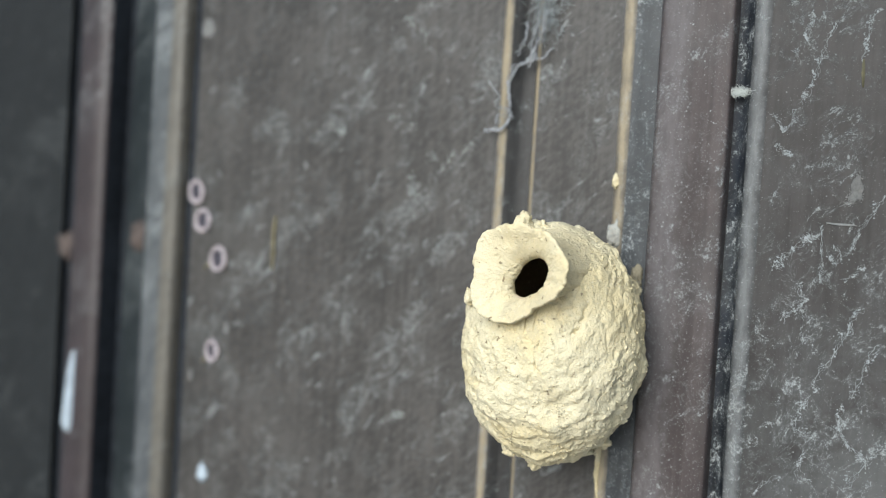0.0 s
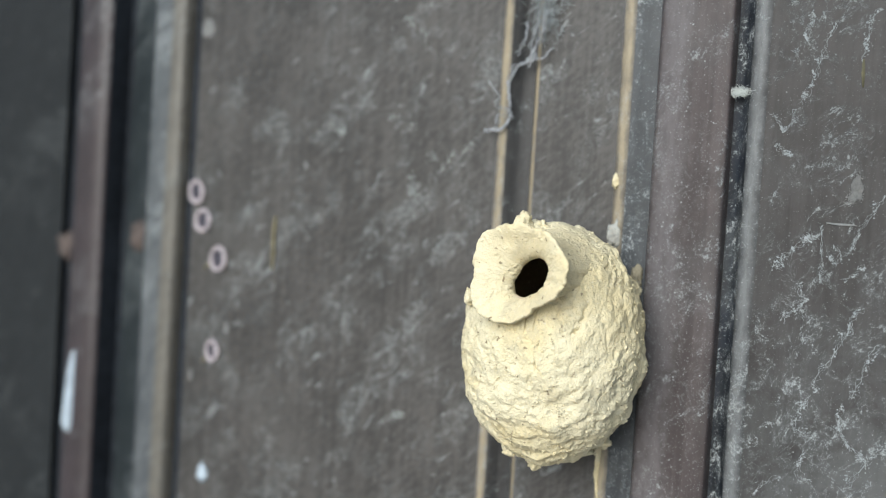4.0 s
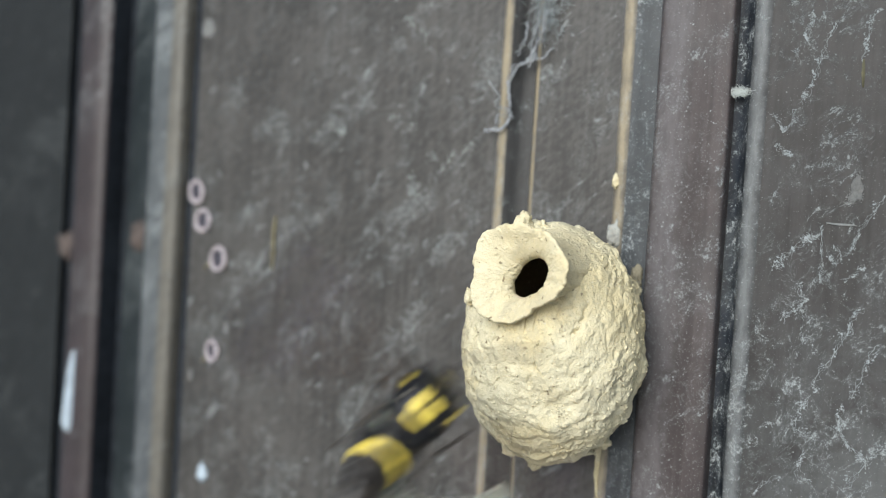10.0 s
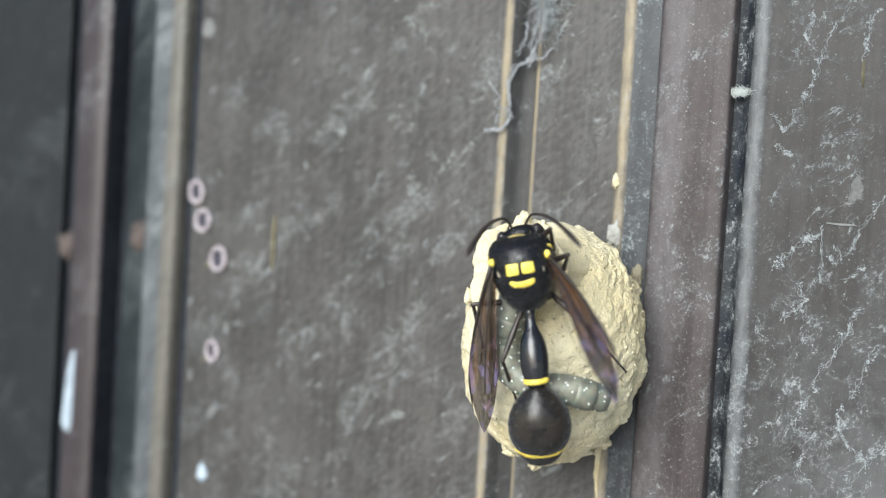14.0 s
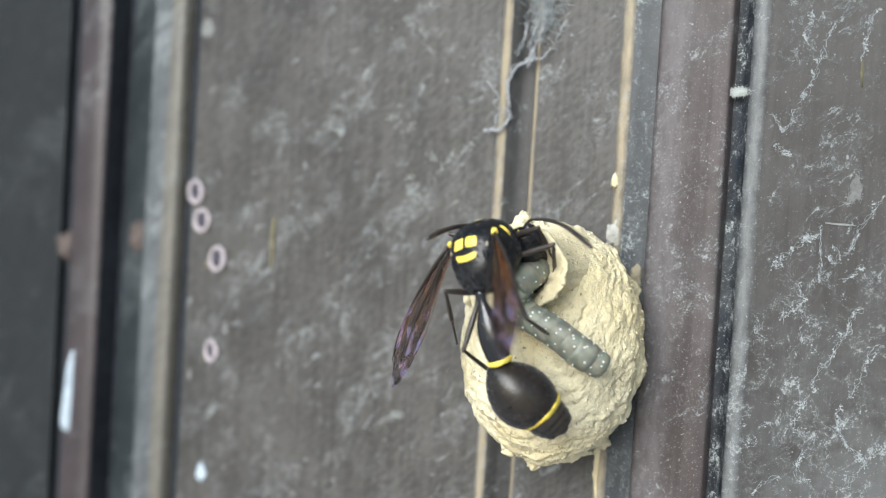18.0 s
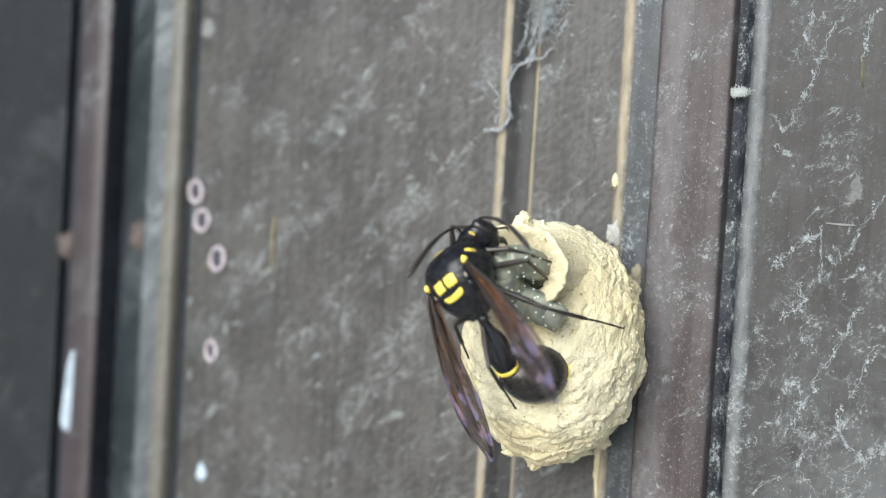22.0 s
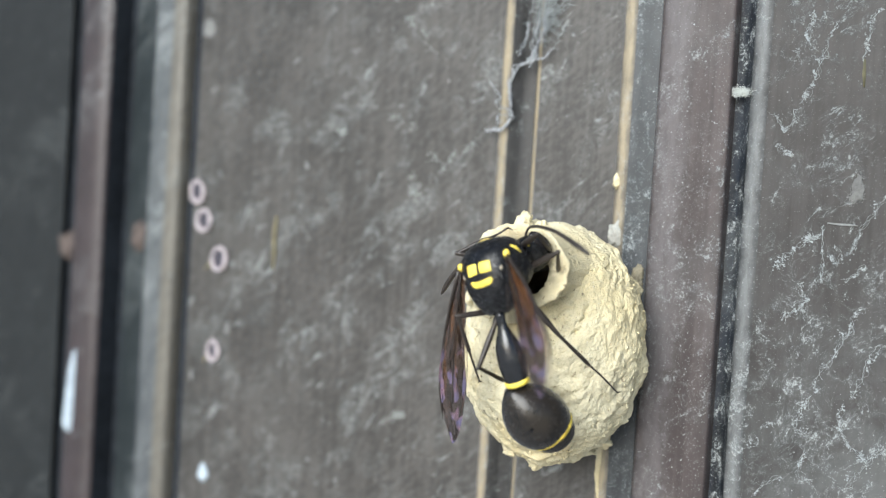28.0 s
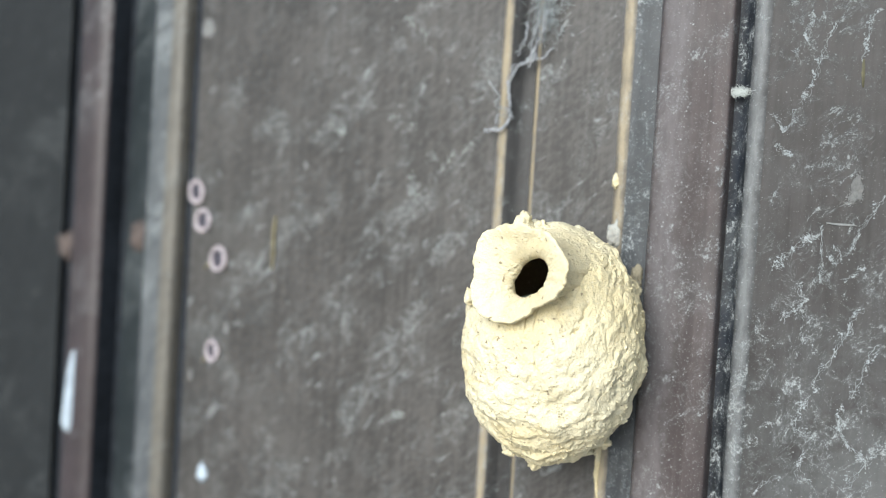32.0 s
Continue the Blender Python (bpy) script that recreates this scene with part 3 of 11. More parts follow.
    m.set("Metallic", m.math("MULTIPLY", shine, 0.75))
    m.set("IOR", 1.85)
    m.bump(m.noise(1, 3, 0.5, 0.3, m.mapped((1500, 260, 1))), 1.0, 0.0006)
    return m.m


# left wing has more sheen painted in, for how it faces the light
WING = {"left": wing_material("folded_violet_sheen_amber_wing", 0.9), "right": wing_material("folded_amber_wing", 0.45)}
VEIN = cuticle("brown_wing_vein", (0.040, 0.020, 0.012), 0.4, 0.3, 4000)

THORAX = [(2.97, 1.013, 0.63, 1.4, -0.5), (2.85, 1.635, 1.1, 2.05, -0.45), (2.57, 2.142, 1.58, 2.38, -0.35), (2.09, 2.511, 1.99, 2.7, -0.2), (1.45, 2.669, 2.31, 2.81, -0.1), (0.8, 2.711, 2.45, 2.81, -0.05),
          (0, 2.637, 2.45, 2.7, -0.02), (-0.7, 2.511, 2.29, 2.59, -0.02), (-1.3, 2.4, 2.08, 2.38, -0.03), (-1.9, 2.153, 1.89, 2.11, -0.05), (-2.5, 1.788, 1.63, 1.78, -0.05), (-2.95, 1.341, 1.28, 1.4, -0.05), (-3.25, 0.948, 0.84, 0.92, -0.03), (-3.42, 0.659, 0.5, 0.54, -0.02), (-3.5, 0.33, 0.26, 0.27, -0.02)]
SQUARE = 2.15


def back_height(x, y):
    """Height of the thorax's back over a point."""
    rows = THORAX
    for a, b in zip(rows, rows[1:]):
        if a[0] >= y >= b[0]:
            f = (a[0] - y) / (a[0] - b[0])
            w, up, rise = (a[i] * (1 - f) + b[i] * f for i in (1, 2, 4))
            return rise + up * max(0.0, 1 - abs(x / w) ** SQUARE) ** (1 / SQUARE)
    return 0.0


def back_patch(x0, x1, y0, y1, lift=0.09, round_by=0.25, bow=0.0):
    """A raised patch that lies on the thorax's back."""
    bm = bmesh.new()
    rows = []
    n = 10
    for j in range(n + 1):
        v = j / n
        rows.append([])
        for i in range(n + 1):
            u = i / n
            x, y = x0 + (x1 - x0) * u, y0 + (y1 - y0) * v
            ex, ey = min(u, 1 - u) * abs(x1 - x0), min(v, 1 - v) * abs(y1 - y0)
            y -= bow * (2 * u - 1) ** 2 * -1
            edge = min(1.0, min(ex, ey) / 0.18)
            cx = max(0.0, round_by - ex) * max(0.0, round_by - ey) / round_by
            x += cx * (1 if u < 0.5 else -1)
            y += cx * (1 if (v < 0.5) == (y1 > y0) else -1)
            rows[-1].append((x, y, back_height(x, y) - 0.06 + (lift + 0.06) * edge ** 0.5))
    skin(bm, rows, loop=False)
    return bm


def pile(rings, count, long, lean, seed, width=0.016):
    """Short stiff hairs on a body given by rings of y, half width, upper and lower height and rise; lean: how far they lie back."""
    rnd = random.Random(seed)
    verts, faces = [], []
    for _ in range(count):
        k = rnd.randrange(len(rings) - 1)
        f, a = rnd.random(), rnd.uniform(-0.25, math.pi + 0.25)
        y, w, up, down, rise = (p * (1 - f) + q * f for p, q in zip(rings[k], rings[k + 1]))
        c, s = math.cos(a), math.sin(a)
        q = (abs(c) ** SQUARE + abs(s) ** SQUARE) ** (-1 / SQUARE)
        root = Vector((w * c * q, y, rise + (up if s > 0 else down) * s * q))
        n = Vector((c, 0, s)).normalized()
        way = (n + Vector((rnd.gauss(0, 0.3), -lean + rnd.gauss(0, 0.3), rnd.gauss(0, 0.3)))).normalized()
        side = way.cross(Vector((rnd.gauss(0, 1), rnd.gauss(0, 1), rnd.gauss(0, 1)))).normalized() * width
        first = len(verts)
        size = long * rnd.uniform(0.6, 1.3)
        third = way.cross(side).normalized() * width
        verts += [(root - n * 0.03 + side) * MM, (root - n * 0.03 - side) * MM, (root - n * 0.03 + third) * MM, (root + way * size) * MM]
        faces += [(first, first + 1, first + 3), (first + 1, first + 2, first + 3), (first + 2, first, first + 3)]
    data = bpy.data.meshes.new("pile")
    data.from_pydata([tuple(v) for v in verts], [], faces)
    bm = bmesh.new()
    bm.from_mesh(data)
    bpy.data.meshes.remove(data)
    return bm


def sag(y):
    """How far the abdomen's end curls under."""
    return -0.06 * max(0.0, -y - 3.4) ** 1.8


def build_wasp():
    w = thing("potter_wasp", "black wasp with yellow bands, narrow waist and amber wings", "wasp")
    bm = bmesh.new()
    body_of(bm, THORAX, 44, SQUARE)
    thorax = part("thorax", bm, BLACK, w, "finely pitted black thorax")
    part("hair", pile(THORAX[2:9], 1500, 0.16, 0.9, 4), HAIR, thorax, "short stiff grey hair")["kind"] = "stuff"
    part("hair", pile(THORAX[9:14], 700, 0.26, 0.2, 6), HAIR, thorax, "pale fuzz on the rear of the thorax")["kind"] = "stuff"
    for s in (-1, 1):
        part("scutellum_spot", back_patch(s * 0.06, s * 1.22, 0.54, -0.52, 0.04, 0.14), YELLOW, thorax, "square yellow spot")
    part("metanotum_band", back_patch(-1.18, 1.18, -0.98, -1.58, 0.05, 0.25, 0.3), YELLOW, thorax, "yellow cross band")
    for s in (-1, 1):
        bm = bmesh.new()
        blob(bm, (s * 2.3, 0.86, 1.42), (0.27, 0.36, 0.28), 0.05)
        part("tegula", bm, YELLOW, thorax, "small yellow wing-base plate")
        bm = bmesh.new()
        tube(bm, curve_points([(s * 2.02, 1.55, 1.0), (s * 2.34, 1.45, 0.55), (s * 2.46, 1.2, 0.0), (s * 2.44, 0.95, -0.5)], 9), [0.1, 0.24, 0.3, 0.32, 0.32, 0.3, 0.26, 0.2, 0.1], 10, 0.6)
        part("pronotal_patch", bm, YELLOW, thorax, "yellow shoulder patch")
        bm = bmesh.new()
        blob(bm, (s * 1.62, -1.0, 1.35), (0.32, 0.55, 0.35), 0.1)
        part("axilla", bm, BLACK, thorax)
        bm = bmesh.new()
        blob(bm, (s * 1.78, -0.08, 1.62), (0.16, 0.40, 0.20), 0.3, 0.9, 3, 4)
        part("wing_hinge", bm, TAN, thorax, "pale tan hinge plate behind the wing base")
        bm = bmesh.new()
        blob(bm, (s * 1.55, 0.5, -1.2), (1.25, 1.75, 1.5), 0.06, 0.6, 4, 2)
        part("flank", bm, BLACK, thorax)
    bm = bmesh.new()
    arch = []
    for k in range(25):      # follows the front shoulder from side to side
        a = radians(8 + 164 * k / 24)
        c, h = math.cos(a), math.sin(a)
        q = (abs(c) ** SQUARE + abs(h) ** SQUARE) ** (-1 / SQUARE)
        arch.append((1.86 * c * q, 2.80 - 0.62 * abs(c) ** 1.5, -0.42 + 1.30 * h * q))
    tube(bm, arch, [0.03 + 0.055 * math.sin(math.pi * k / 24) for k in range(25)], 8, 0.8)
    part("pronotal_line", bm, DULLYELLOW, thorax, "thin dull yellow line along the front shoulder")
    bm = bmesh.new()
    body_of(bm, [(1.02 * math.cos(math.pi * k / 15), 1.93 * math.sin(math.pi * k / 15) ** 0.8 + 0.02, 1.62 * math.sin(math.pi * k / 15) ** 0.8 + 0.02, 1.95 * math.sin(math.pi * k / 15) ** 0.8 + 0.02, -0.1) for k in range(16)], 36, 2.1)
    head = part("head", bm, BLACK, w, "black head bent to the nest mouth")
    for s in (-1, 1):
        bm = bmesh.new()
        blob(bm, (s * 1.50, 0.12, 0.0), (0.60, 0.74, 1.32), 0.02, 0.5, 4)
        part("eye", bm, EYE_MAT, head, "glossy dark compound eye")
        bm = bmesh.new()
        tube(bm, curve_points([(s * 0.75, 0.4, -1.7), (s * 0.8, 0.8, -2.5), (s * 0.3, 1.1, -3.4)], 8), [0.35, 0.34, 0.32, 0.3, 0.26, 0.2, 0.13, 0.05], 8, 0.6)
        part("mandible", bm, DARKLEG, head, "long dark mandible")
        bm = bmesh.new()
        blob(bm, (s * 0.95, -0.62, 1.05), (0.1, 0.12, 0.45), 0.1)
        part("temple_line", bm, YELLOW, head, "thin yellow line behind the eye")
    bm = bmesh.new()
    blob(bm, (0, 0.95, -0.7), (0.75, 0.2, 0.8), 0.05)
    part("clypeus", bm, YELLOW, head, "yellow face plate")
    antennae = {}
    for s in (-1, 1):
        bm = bmesh.new()
        line = curve_points([(0, 0, 0), (-s * 0.8, 0.4, 0.2), (-s * 1.2, 1.1, 0.3), (-s * 1.35, 3.0, 0.4), (-s * 1.15, 5.0, 0.35), (-s * 0.6, 7.0, 0.1), (0, 8.6, -0.3)], 26)
        tube(bm, line, [0.11] * 7 + [0.11 + 0.008 * k for k in range(15)] + [0.23, 0.22, 0.18, 0.1], 8)
        key = "left" if s < 0 else "right"
        antennae[key] = part("antenna_" + key, bm, DARKLEG, head)

    bm = bmesh.new()
    petiole_rows = [(0.15, 0.40), (-0.1, 0.47), (-0.35, 0.42), (-0.7, 0.38), (-1.1, 0.45), (-1.6, 0.62), (-2.1, 0.86), (-2.7, 1.06), (-3.4, 1.16), (-4.0, 1.19), (-4.6, 1.17), (-5.2, 1.09), (-5.7, 0.99), (-6.1, 0.90), (-6.3, 0.58)]
    body_of(bm, [(y, r, r * 0.95, r * 0.9, 0) for y, r in petiole_rows], 24)
    petiole = part("petiole", bm, GLOSS, w, "glossy black pear-shaped waist")
    bm = bmesh.new()
    rings = []
    for y, r in ((-5.62, 0.90), (-5.66, 1.04), (-5.78, 1.07), (-5.95, 1.05), (-6.05, 1.02), (-6.09, 0.86)):
        rings.append([(r * math.cos(a), y + 0.06 * math.cos(2 * a), 0.95 * r * math.sin(a)) for a in (2 * math.pi * k / 28 for k in range(28))])
    skin(bm, rings)
    part("petiole_ring", bm, YELLOW, petiole, "yellow ring at the end of the waist")

    bm = bmesh.new()
    rows = [(0.1, 0.45), (-0.2, 0.78), (-0.6, 1.26), (-1.15, 1.74), (-1.85, 2.20), (-2.65, 2.52), (-3.45, 2.65), (-4.25, 2.61), (-4.95, 2.43), (-5.5, 2.19), (-5.85, 2.0), (-6.05, 1.87), (-6.13, 1.66)]
    body_of(bm, [(y, r, r * 0.97, r * 0.95, sag(y)) for y, r in rows], 36)
    gaster = part("gaster", bm, SOOTY, w, "rounded sooty black abdomen")
    bm = bmesh.new()
    rings = []
    for y, r in ((-5.52, 2.0), (-5.54, 2.23), (-5.66, 2.19), (-5.84, 2.09), (-6.06, 1.94), (-6.09, 1.7)):
        rings.append([(r * math.cos(a), y + 0.1 * math.sin(a), sag(y) + 0.97 * r * math.sin(a)) for a in (2 * math.pi * k / 36 for k in range(36))])
    skin(bm, rings)
    part("gaster_band", bm, YELLOW, gaster, "yellow band round the abdomen")
    bm = bmesh.new()
    blob(bm, (0.0, -2.75, 2.50), (0.17, 0.17, 0.06), 0.3)
    part("pit", bm, BLACK, gaster, "small dark pit on the back")
    tail = []
    for k, (r0, r1) in enumerate(((1.93, 1.84), (1.82, 1.68), (1.66, 1.42), (1.40, 0.45))):     # hind rings that slide out of one another
        bm = bmesh.new()
        body_of(bm, [(0.12, r0 * 0.85, r0 * 0.8, r0 * 0.8, 0), (0.0, r0, r0 * 0.95, r0 * 0.92, 0), (-0.5, r0 * 0.72 + r1 * 0.28, r0 * 0.68 + r1 * 0.27, r0 * 0.66 + r1 * 0.26, 0),
                     (-1.1, r0 * 0.36 + r1 * 0.64, r0 * 0.34 + r1 * 0.61, r0 * 0.33 + r1 * 0.59, 0), (-1.42, r1, r1 * 0.95, r1 * 0.92, 0), (-1.5, r1 * 0.8, r1 * 0.75, r1 * 0.75, 0)], 28)
        tail.append(part("gaster_segment", bm, TAILBROWN, gaster))
    wings = {}
    for s, key in ((-1, "left"), (1, "right")):
        bm = bmesh.new()
        rows = []
        for j in range(41):
            v = j / 40
            width = 0.28 + 1.32 * (v / 0.62) ** 0.8 if v < 0.62 else 1.6 * max(0.0, 1 - ((v - 0.62) / 0.385) ** 1.8) ** 0.75
            row = []
            for i in range(15):
                u = i / 14 * 2 - 1
                fold = 0.22 * abs(((i / 14 * 3) % 1) * 2 - 1) * (0.4 + 0.6 * math.sin(v * math.pi))
                x = s * (u * width * (0.79 if s < 0 else 0.63) - 0.40 * math.sin(v * math.pi))
                row.append((x, 15.3 * v, fold - 0.5 * u * u * (1 - 0.4 * v) + 0.25 * math.sin(v * 9 + u * 2) * v * v * 0.5))
            rows.append(row)
        skin(bm, rows, loop=False)
        bmesh.ops.solidify(bm, geom=bm.faces[:], thickness=0.00003)
        wing = part("wing_" + key, bm, WING[key], w, "amber-brown folded wing with violet sheen")
        bm = bmesh.new()
        tube(bm, curve_points([(s * -0.15, -0.1, 0.1), (s * -1.0, 4, -0.15), (s * -1.46, 8, -0.3), (s * -1.50, 10.8, -0.3), (s * -1.08, 13.4, -0.2)], 16), [0.16] * 4 + [0.13] * 8 + [0.1, 0.08, 0.06, 0.03], 6)
        part("leading_vein", bm, DARKLEG, wing)
        bm = bmesh.new()
        tube(bm, curve_points([(s * 0.05, 0.2, 0.15), (s * -0.12, 4, 0.28), (s * -0.2, 8, 0.3), (s * -0.1, 11.5, 0.25)], 14), 0.055, 5)
        part("middle_vein", bm, DARKLEG, wing)
        for line in (((0.45, 3.0, 0.05), (0.85, 6.5, -0.05), (0.95, 9.5, -0.1), (0.6, 12.6, 0.0)), ((-0.75, 8.6, 0.0), (-0.1, 9.3, 0.25), (0.5, 10.4, 0.2), (0.85, 11.0, 0.0)),
                     ((-0.8, 10.6, -0.1), (-0.35, 11.8, 0.1), (-0.1, 13.0, 0.1), (-0.15, 14.2, 0.05)), ((-0.05, 6.0, 0.32), (-0.45, 7.4, 0.15), (-0.85, 8.2, -0.05))):
            bm = bmesh.new()
            tube(bm, curve_points([(s * x, y, z) for x, y, z in line], 12), 0.026, 5)
            part("cross_vein", bm, VEIN, wing)
        wings[key] = wing

    legs = {}
    for key, lf, lt, la in (("front", 3.3, 2.8, 2.2), ("middle", 4.0, 3.6, 3.0), ("hind", 4.8, 4.3, 4.2)):
        for side, s in (("left", -1), ("right", 1)):
            bm = bmesh.new()
            tube(bm, [(0, lf * f, 0) for f in (-0.03, 0.04, 0.12, 0.22, 0.45, 0.7, 0.9, 1.0, 1.03)], [0.18, 0.3, 0.32, 0.2, 0.27, 0.25, 0.2, 0.18, 0.1], 10)
            femur = part("%s_%s_leg" % (side, key), bm, DARKLEG, w, "brown-black jointed leg")
            bm = bmesh.new()
            tube(bm, [(0, lt * f, 0) for f in (-0.02, 0.05, 0.3, 0.6, 0.9, 1.0)], [0.1, 0.15, 0.16, 0.18, 0.19, 0.1], 10)
            bend = curve_points([(0, lt, 0), (0, lt + la * 0.35, -0.15), (0, lt + la * 0.7, -0.1), (0, lt + la * 0.92, -0.05), (0, lt + la, -0.3)], 16)
            tube(bm, bend, [0.11, 0.11, 0.08, 0.11, 0.1, 0.08, 0.1, 0.09, 0.08, 0.1, 0.08, 0.07, 0.09, 0.08, 0.07, 0.04], 8)
            tube(bm, [(0, lt * 0.98, 0), (0.12, lt + 0.45, -0.15)], [0.06, 0.01], 5)
            tube(bm, [(0, lt + la, -0.3), (0.22, lt + la + 0.18, -0.35)], [0.05, 0.015], 5)
            tube(bm, [(0, lt + la, -0.3), (-0.22, lt + la + 0.18, -0.35)], [0.05, 0.015], 5)
            shin = part("%s_%s_shin" % (side, key), bm, DARKLEG, femur)
            bm = bmesh.new()
            blob(bm, (0, lf * 1.0, 0), (0.19, 0.22, 0.19), 0.05, 0.8, 2)
            part("knee", bm, DARKLEG, femur)
            legs[side, key] = (femur, shin)
    return w, head, petiole, gaster, wings, legs, antennae, tail


WASP, WASP_HEAD, PETIOLE, GASTER, WINGS, LEGS, ANTENNAE, TAIL = build_wasp()


# ---- the caterpillar that it brings ----
def caterpillar_material():
    m = Mat("grey_green_larva", (0.20, 0.24, 0.20), 0.45, 0, 0.5)
    n = m.noise(500, 4)
    c = m.mix(m.step(n, 0.35, 0.65), (0.120, 0.128, 0.105), (0.240, 0.250, 0.195))
    v = m.node("ShaderNodeTexVoronoi", Scale=950.0)
    m.link(m.co, v.inputs["Vector"])
    c = m.mix(m.step(v.outputs["Distance"], 0.07, 0.13, 0.8, 0), c, (0.75, 0.78, 0.74))
    m.set("Base Color", c)
    m.set("Subsurface Weight", 0.25)
    m.set("Subsurface Scale", 0.0006)
    m.bump(m.noise(1, 3, 0.5, 0.0, m.mapped((900, 2000, 900))), 0.4, 0.0001)
    return m.m


LARVA = caterpillar_material()


def build_caterpillar():
    c = thing("caterpillar", "plump grey-green caterpillar with tiny white dots, held by the wasp", "caterpillar")
    segments = []
    for k in range(15):
        bm = bmesh.new()
        r = 1.34 if 1 < k < 13 else (1.15, 1.32)[k % 2] if k < 2 else (1.38, 1.22)[k - 13]
        back = 0.9 if k < 14 else 0.95
        body_of(bm, [(1.1, r * 0.82, r * 0.82, r * 0.82, 0), (0.98, r * 0.95, r * 0.95, r * 0.95, 0), (0.5, r * 0.985, r * 0.985, r * 0.96, 0), (0.1, r, r, r * 0.97, 0),
                     (-0.35, r * 0.985, r * 0.985, r * 0.96, 0), (-back + 0.08, r * 0.93, r * 0.93, r * 0.91, 0), (-back - 0.05, r * 0.7, r * 0.7, r * 0.7, 0)], 22)
        seg = part("segment" if k else "larva_head", bm, LARVA, c)
        for j in range(10):      # pale warts
            a = radians(20 + j * 36 + (k % 2) * 17 + 9 * math.sin(k * 2.3 + j))
            bm = bmesh.new()
            blob(bm, (r * 0.99 * math.cos(a), -0.15 + 0.55 * (j % 2) + 0.12 * math.sin(k + j * 1.7), r * 0.99 * math.sin(a)), (0.095, 0.095, 0.07), 0.1, 0.8, 1)
            part("wart", bm, WART, seg)
        segments.append(seg)
    return c, segments


WART = plain("pale_wart", (0.72, 0.76, 0.70), 0.5, 0, 0.1, 3000)
CATERPILLAR, SEGMENTS = build_caterpillar()


# ---- small things on the wall ----
SHELL = plain("pale_eggshell", (0.30, 0.265, 0.275), 0.6, 0, 0.25, 1500)
EGGDARK = plain("dark_shell_inside", (0.03, 0.028, 0.04), 0.5, 0, 0.2, 1500)
CHALK = plain("chalk_white", (0.32, 0.38, 0.43), 0.7, 0, 0.2, 900)
STRAW = plain("dry_straw", (0.15, 0.130, 0.070), 0.6, 0, 0.3, 1500)
SILK = plain("grey_silk", (0.24, 0.265, 0.27), 0.8, 0, 0.3, 2500)
WHITESILK = plain("white_silk", (0.46, 0.49, 0.47), 0.85, 0, 0.25, 2500)
DULLGREY = plain("dull_grey", (0.15, 0.155, 0.15), 0.9, 0, 0.3, 2500)
DULLOLIVE = plain("dull_olive", (0.085, 0.080, 0.045), 0.8, 0, 0.3, 1500)
DARKSILK = plain("dark_dusty_thread", (0.21, 0.22, 0.235), 0.75, 0, 0.6, 3000)
DUST = plain("dull_dust", (0.13, 0.132, 0.128), 0.9, 0, 0.3, 2500)
WISP = plain("pale_wisp_dust", (0.20, 0.215, 0.205), 0.9, 0, 0.3, 2500)
RUST = plain("rusty_brown", (0.062, 0.047, 0.041), 0.8, 0, 0.4, 900)


def debris(name, label, category, material, builder, at, group="", turn=(0, 0, 0)):
    bm = bmesh.new()
    builder(bm)
    place = Matrix.Translation(mm(*at)) @ pose(0, 0, 0, *turn)
    return tagged(part(name, bm, material, at=place), label, category, group)


def egg_shell(x, z, wide, tall, turn, stalk):
    shell = thing("insect_egg_shell", "hatched pale insect egg shell with dark hollow centre", "egg shell",
                  Matrix.Translation(mm(x, 0.02, z)) @ pose(0, 0, 0, 0, turn, 0), "egg shells on the wall sheet")
    bm = bmesh.new()
    rings = []
    for k in range(28):
        a = 2 * math.pi * k / 28
        w = 0.27 * (1 + 0.5 * noise.noise(Vector((math.cos(a) * 2, math.sin(a) * 2, x))))
        rings.append([((wide / 2 + w * math.cos(b)) * math.cos(a), -0.2 - 0.22 * math.sin(b), (tall / 2 + w * math.cos(b)) * math.sin(a))
                      for b in (2 * math.pi * j / 10 for j in range(10))])
    skin(bm, rings + [rings[0]], closed_ends=False)
    part("rim", bm, SHELL, shell, "pale raised rim")
    bm = bmesh.new()
    blob(bm, (0, -0.05, 0), (wide / 2, 0.14, tall / 2), 0.1, 1, 2)
    part("hollow", bm, EGGDARK, shell, "dark hollow")
    if stalk:
        bm = bmesh.new()
        tube(bm, curve_points([(-wide * 0.45, -0.15, -tall * 0.3), (-wide * 0.75, -0.2, -tall * 0.4), (-wide * 1.0, -0.1, -tall * 0.62)], 8), [0.16, 0.15, 0.14, 0.13, 0.12, 0.1, 0.08, 0.05], 6)
        part("stalk", bm, STRAW, shell, "dry yellowish stalk")
    return shell


egg_shell(-50.2, 612.0, 1.9, 2.5, -8, False)
egg_shell(-49.0, 608.7, 2.0, 2.4, 5, False)
egg_shell(-46.4, 604.4, 2.0, 2.6, 6, True)
egg_shell(-46.6, 593.7, 1.5, 2.3, -5, True)

debris("chalky_dropping", "small white chalky dropping on the wall sheet", "dropping", CHALK, lambda bm: blob(bm, (0, 0, 0), (0.75, 0.25, 1.05), 0.35, 0.9, 3, 1), (-47.2, -0.02, 579.3))
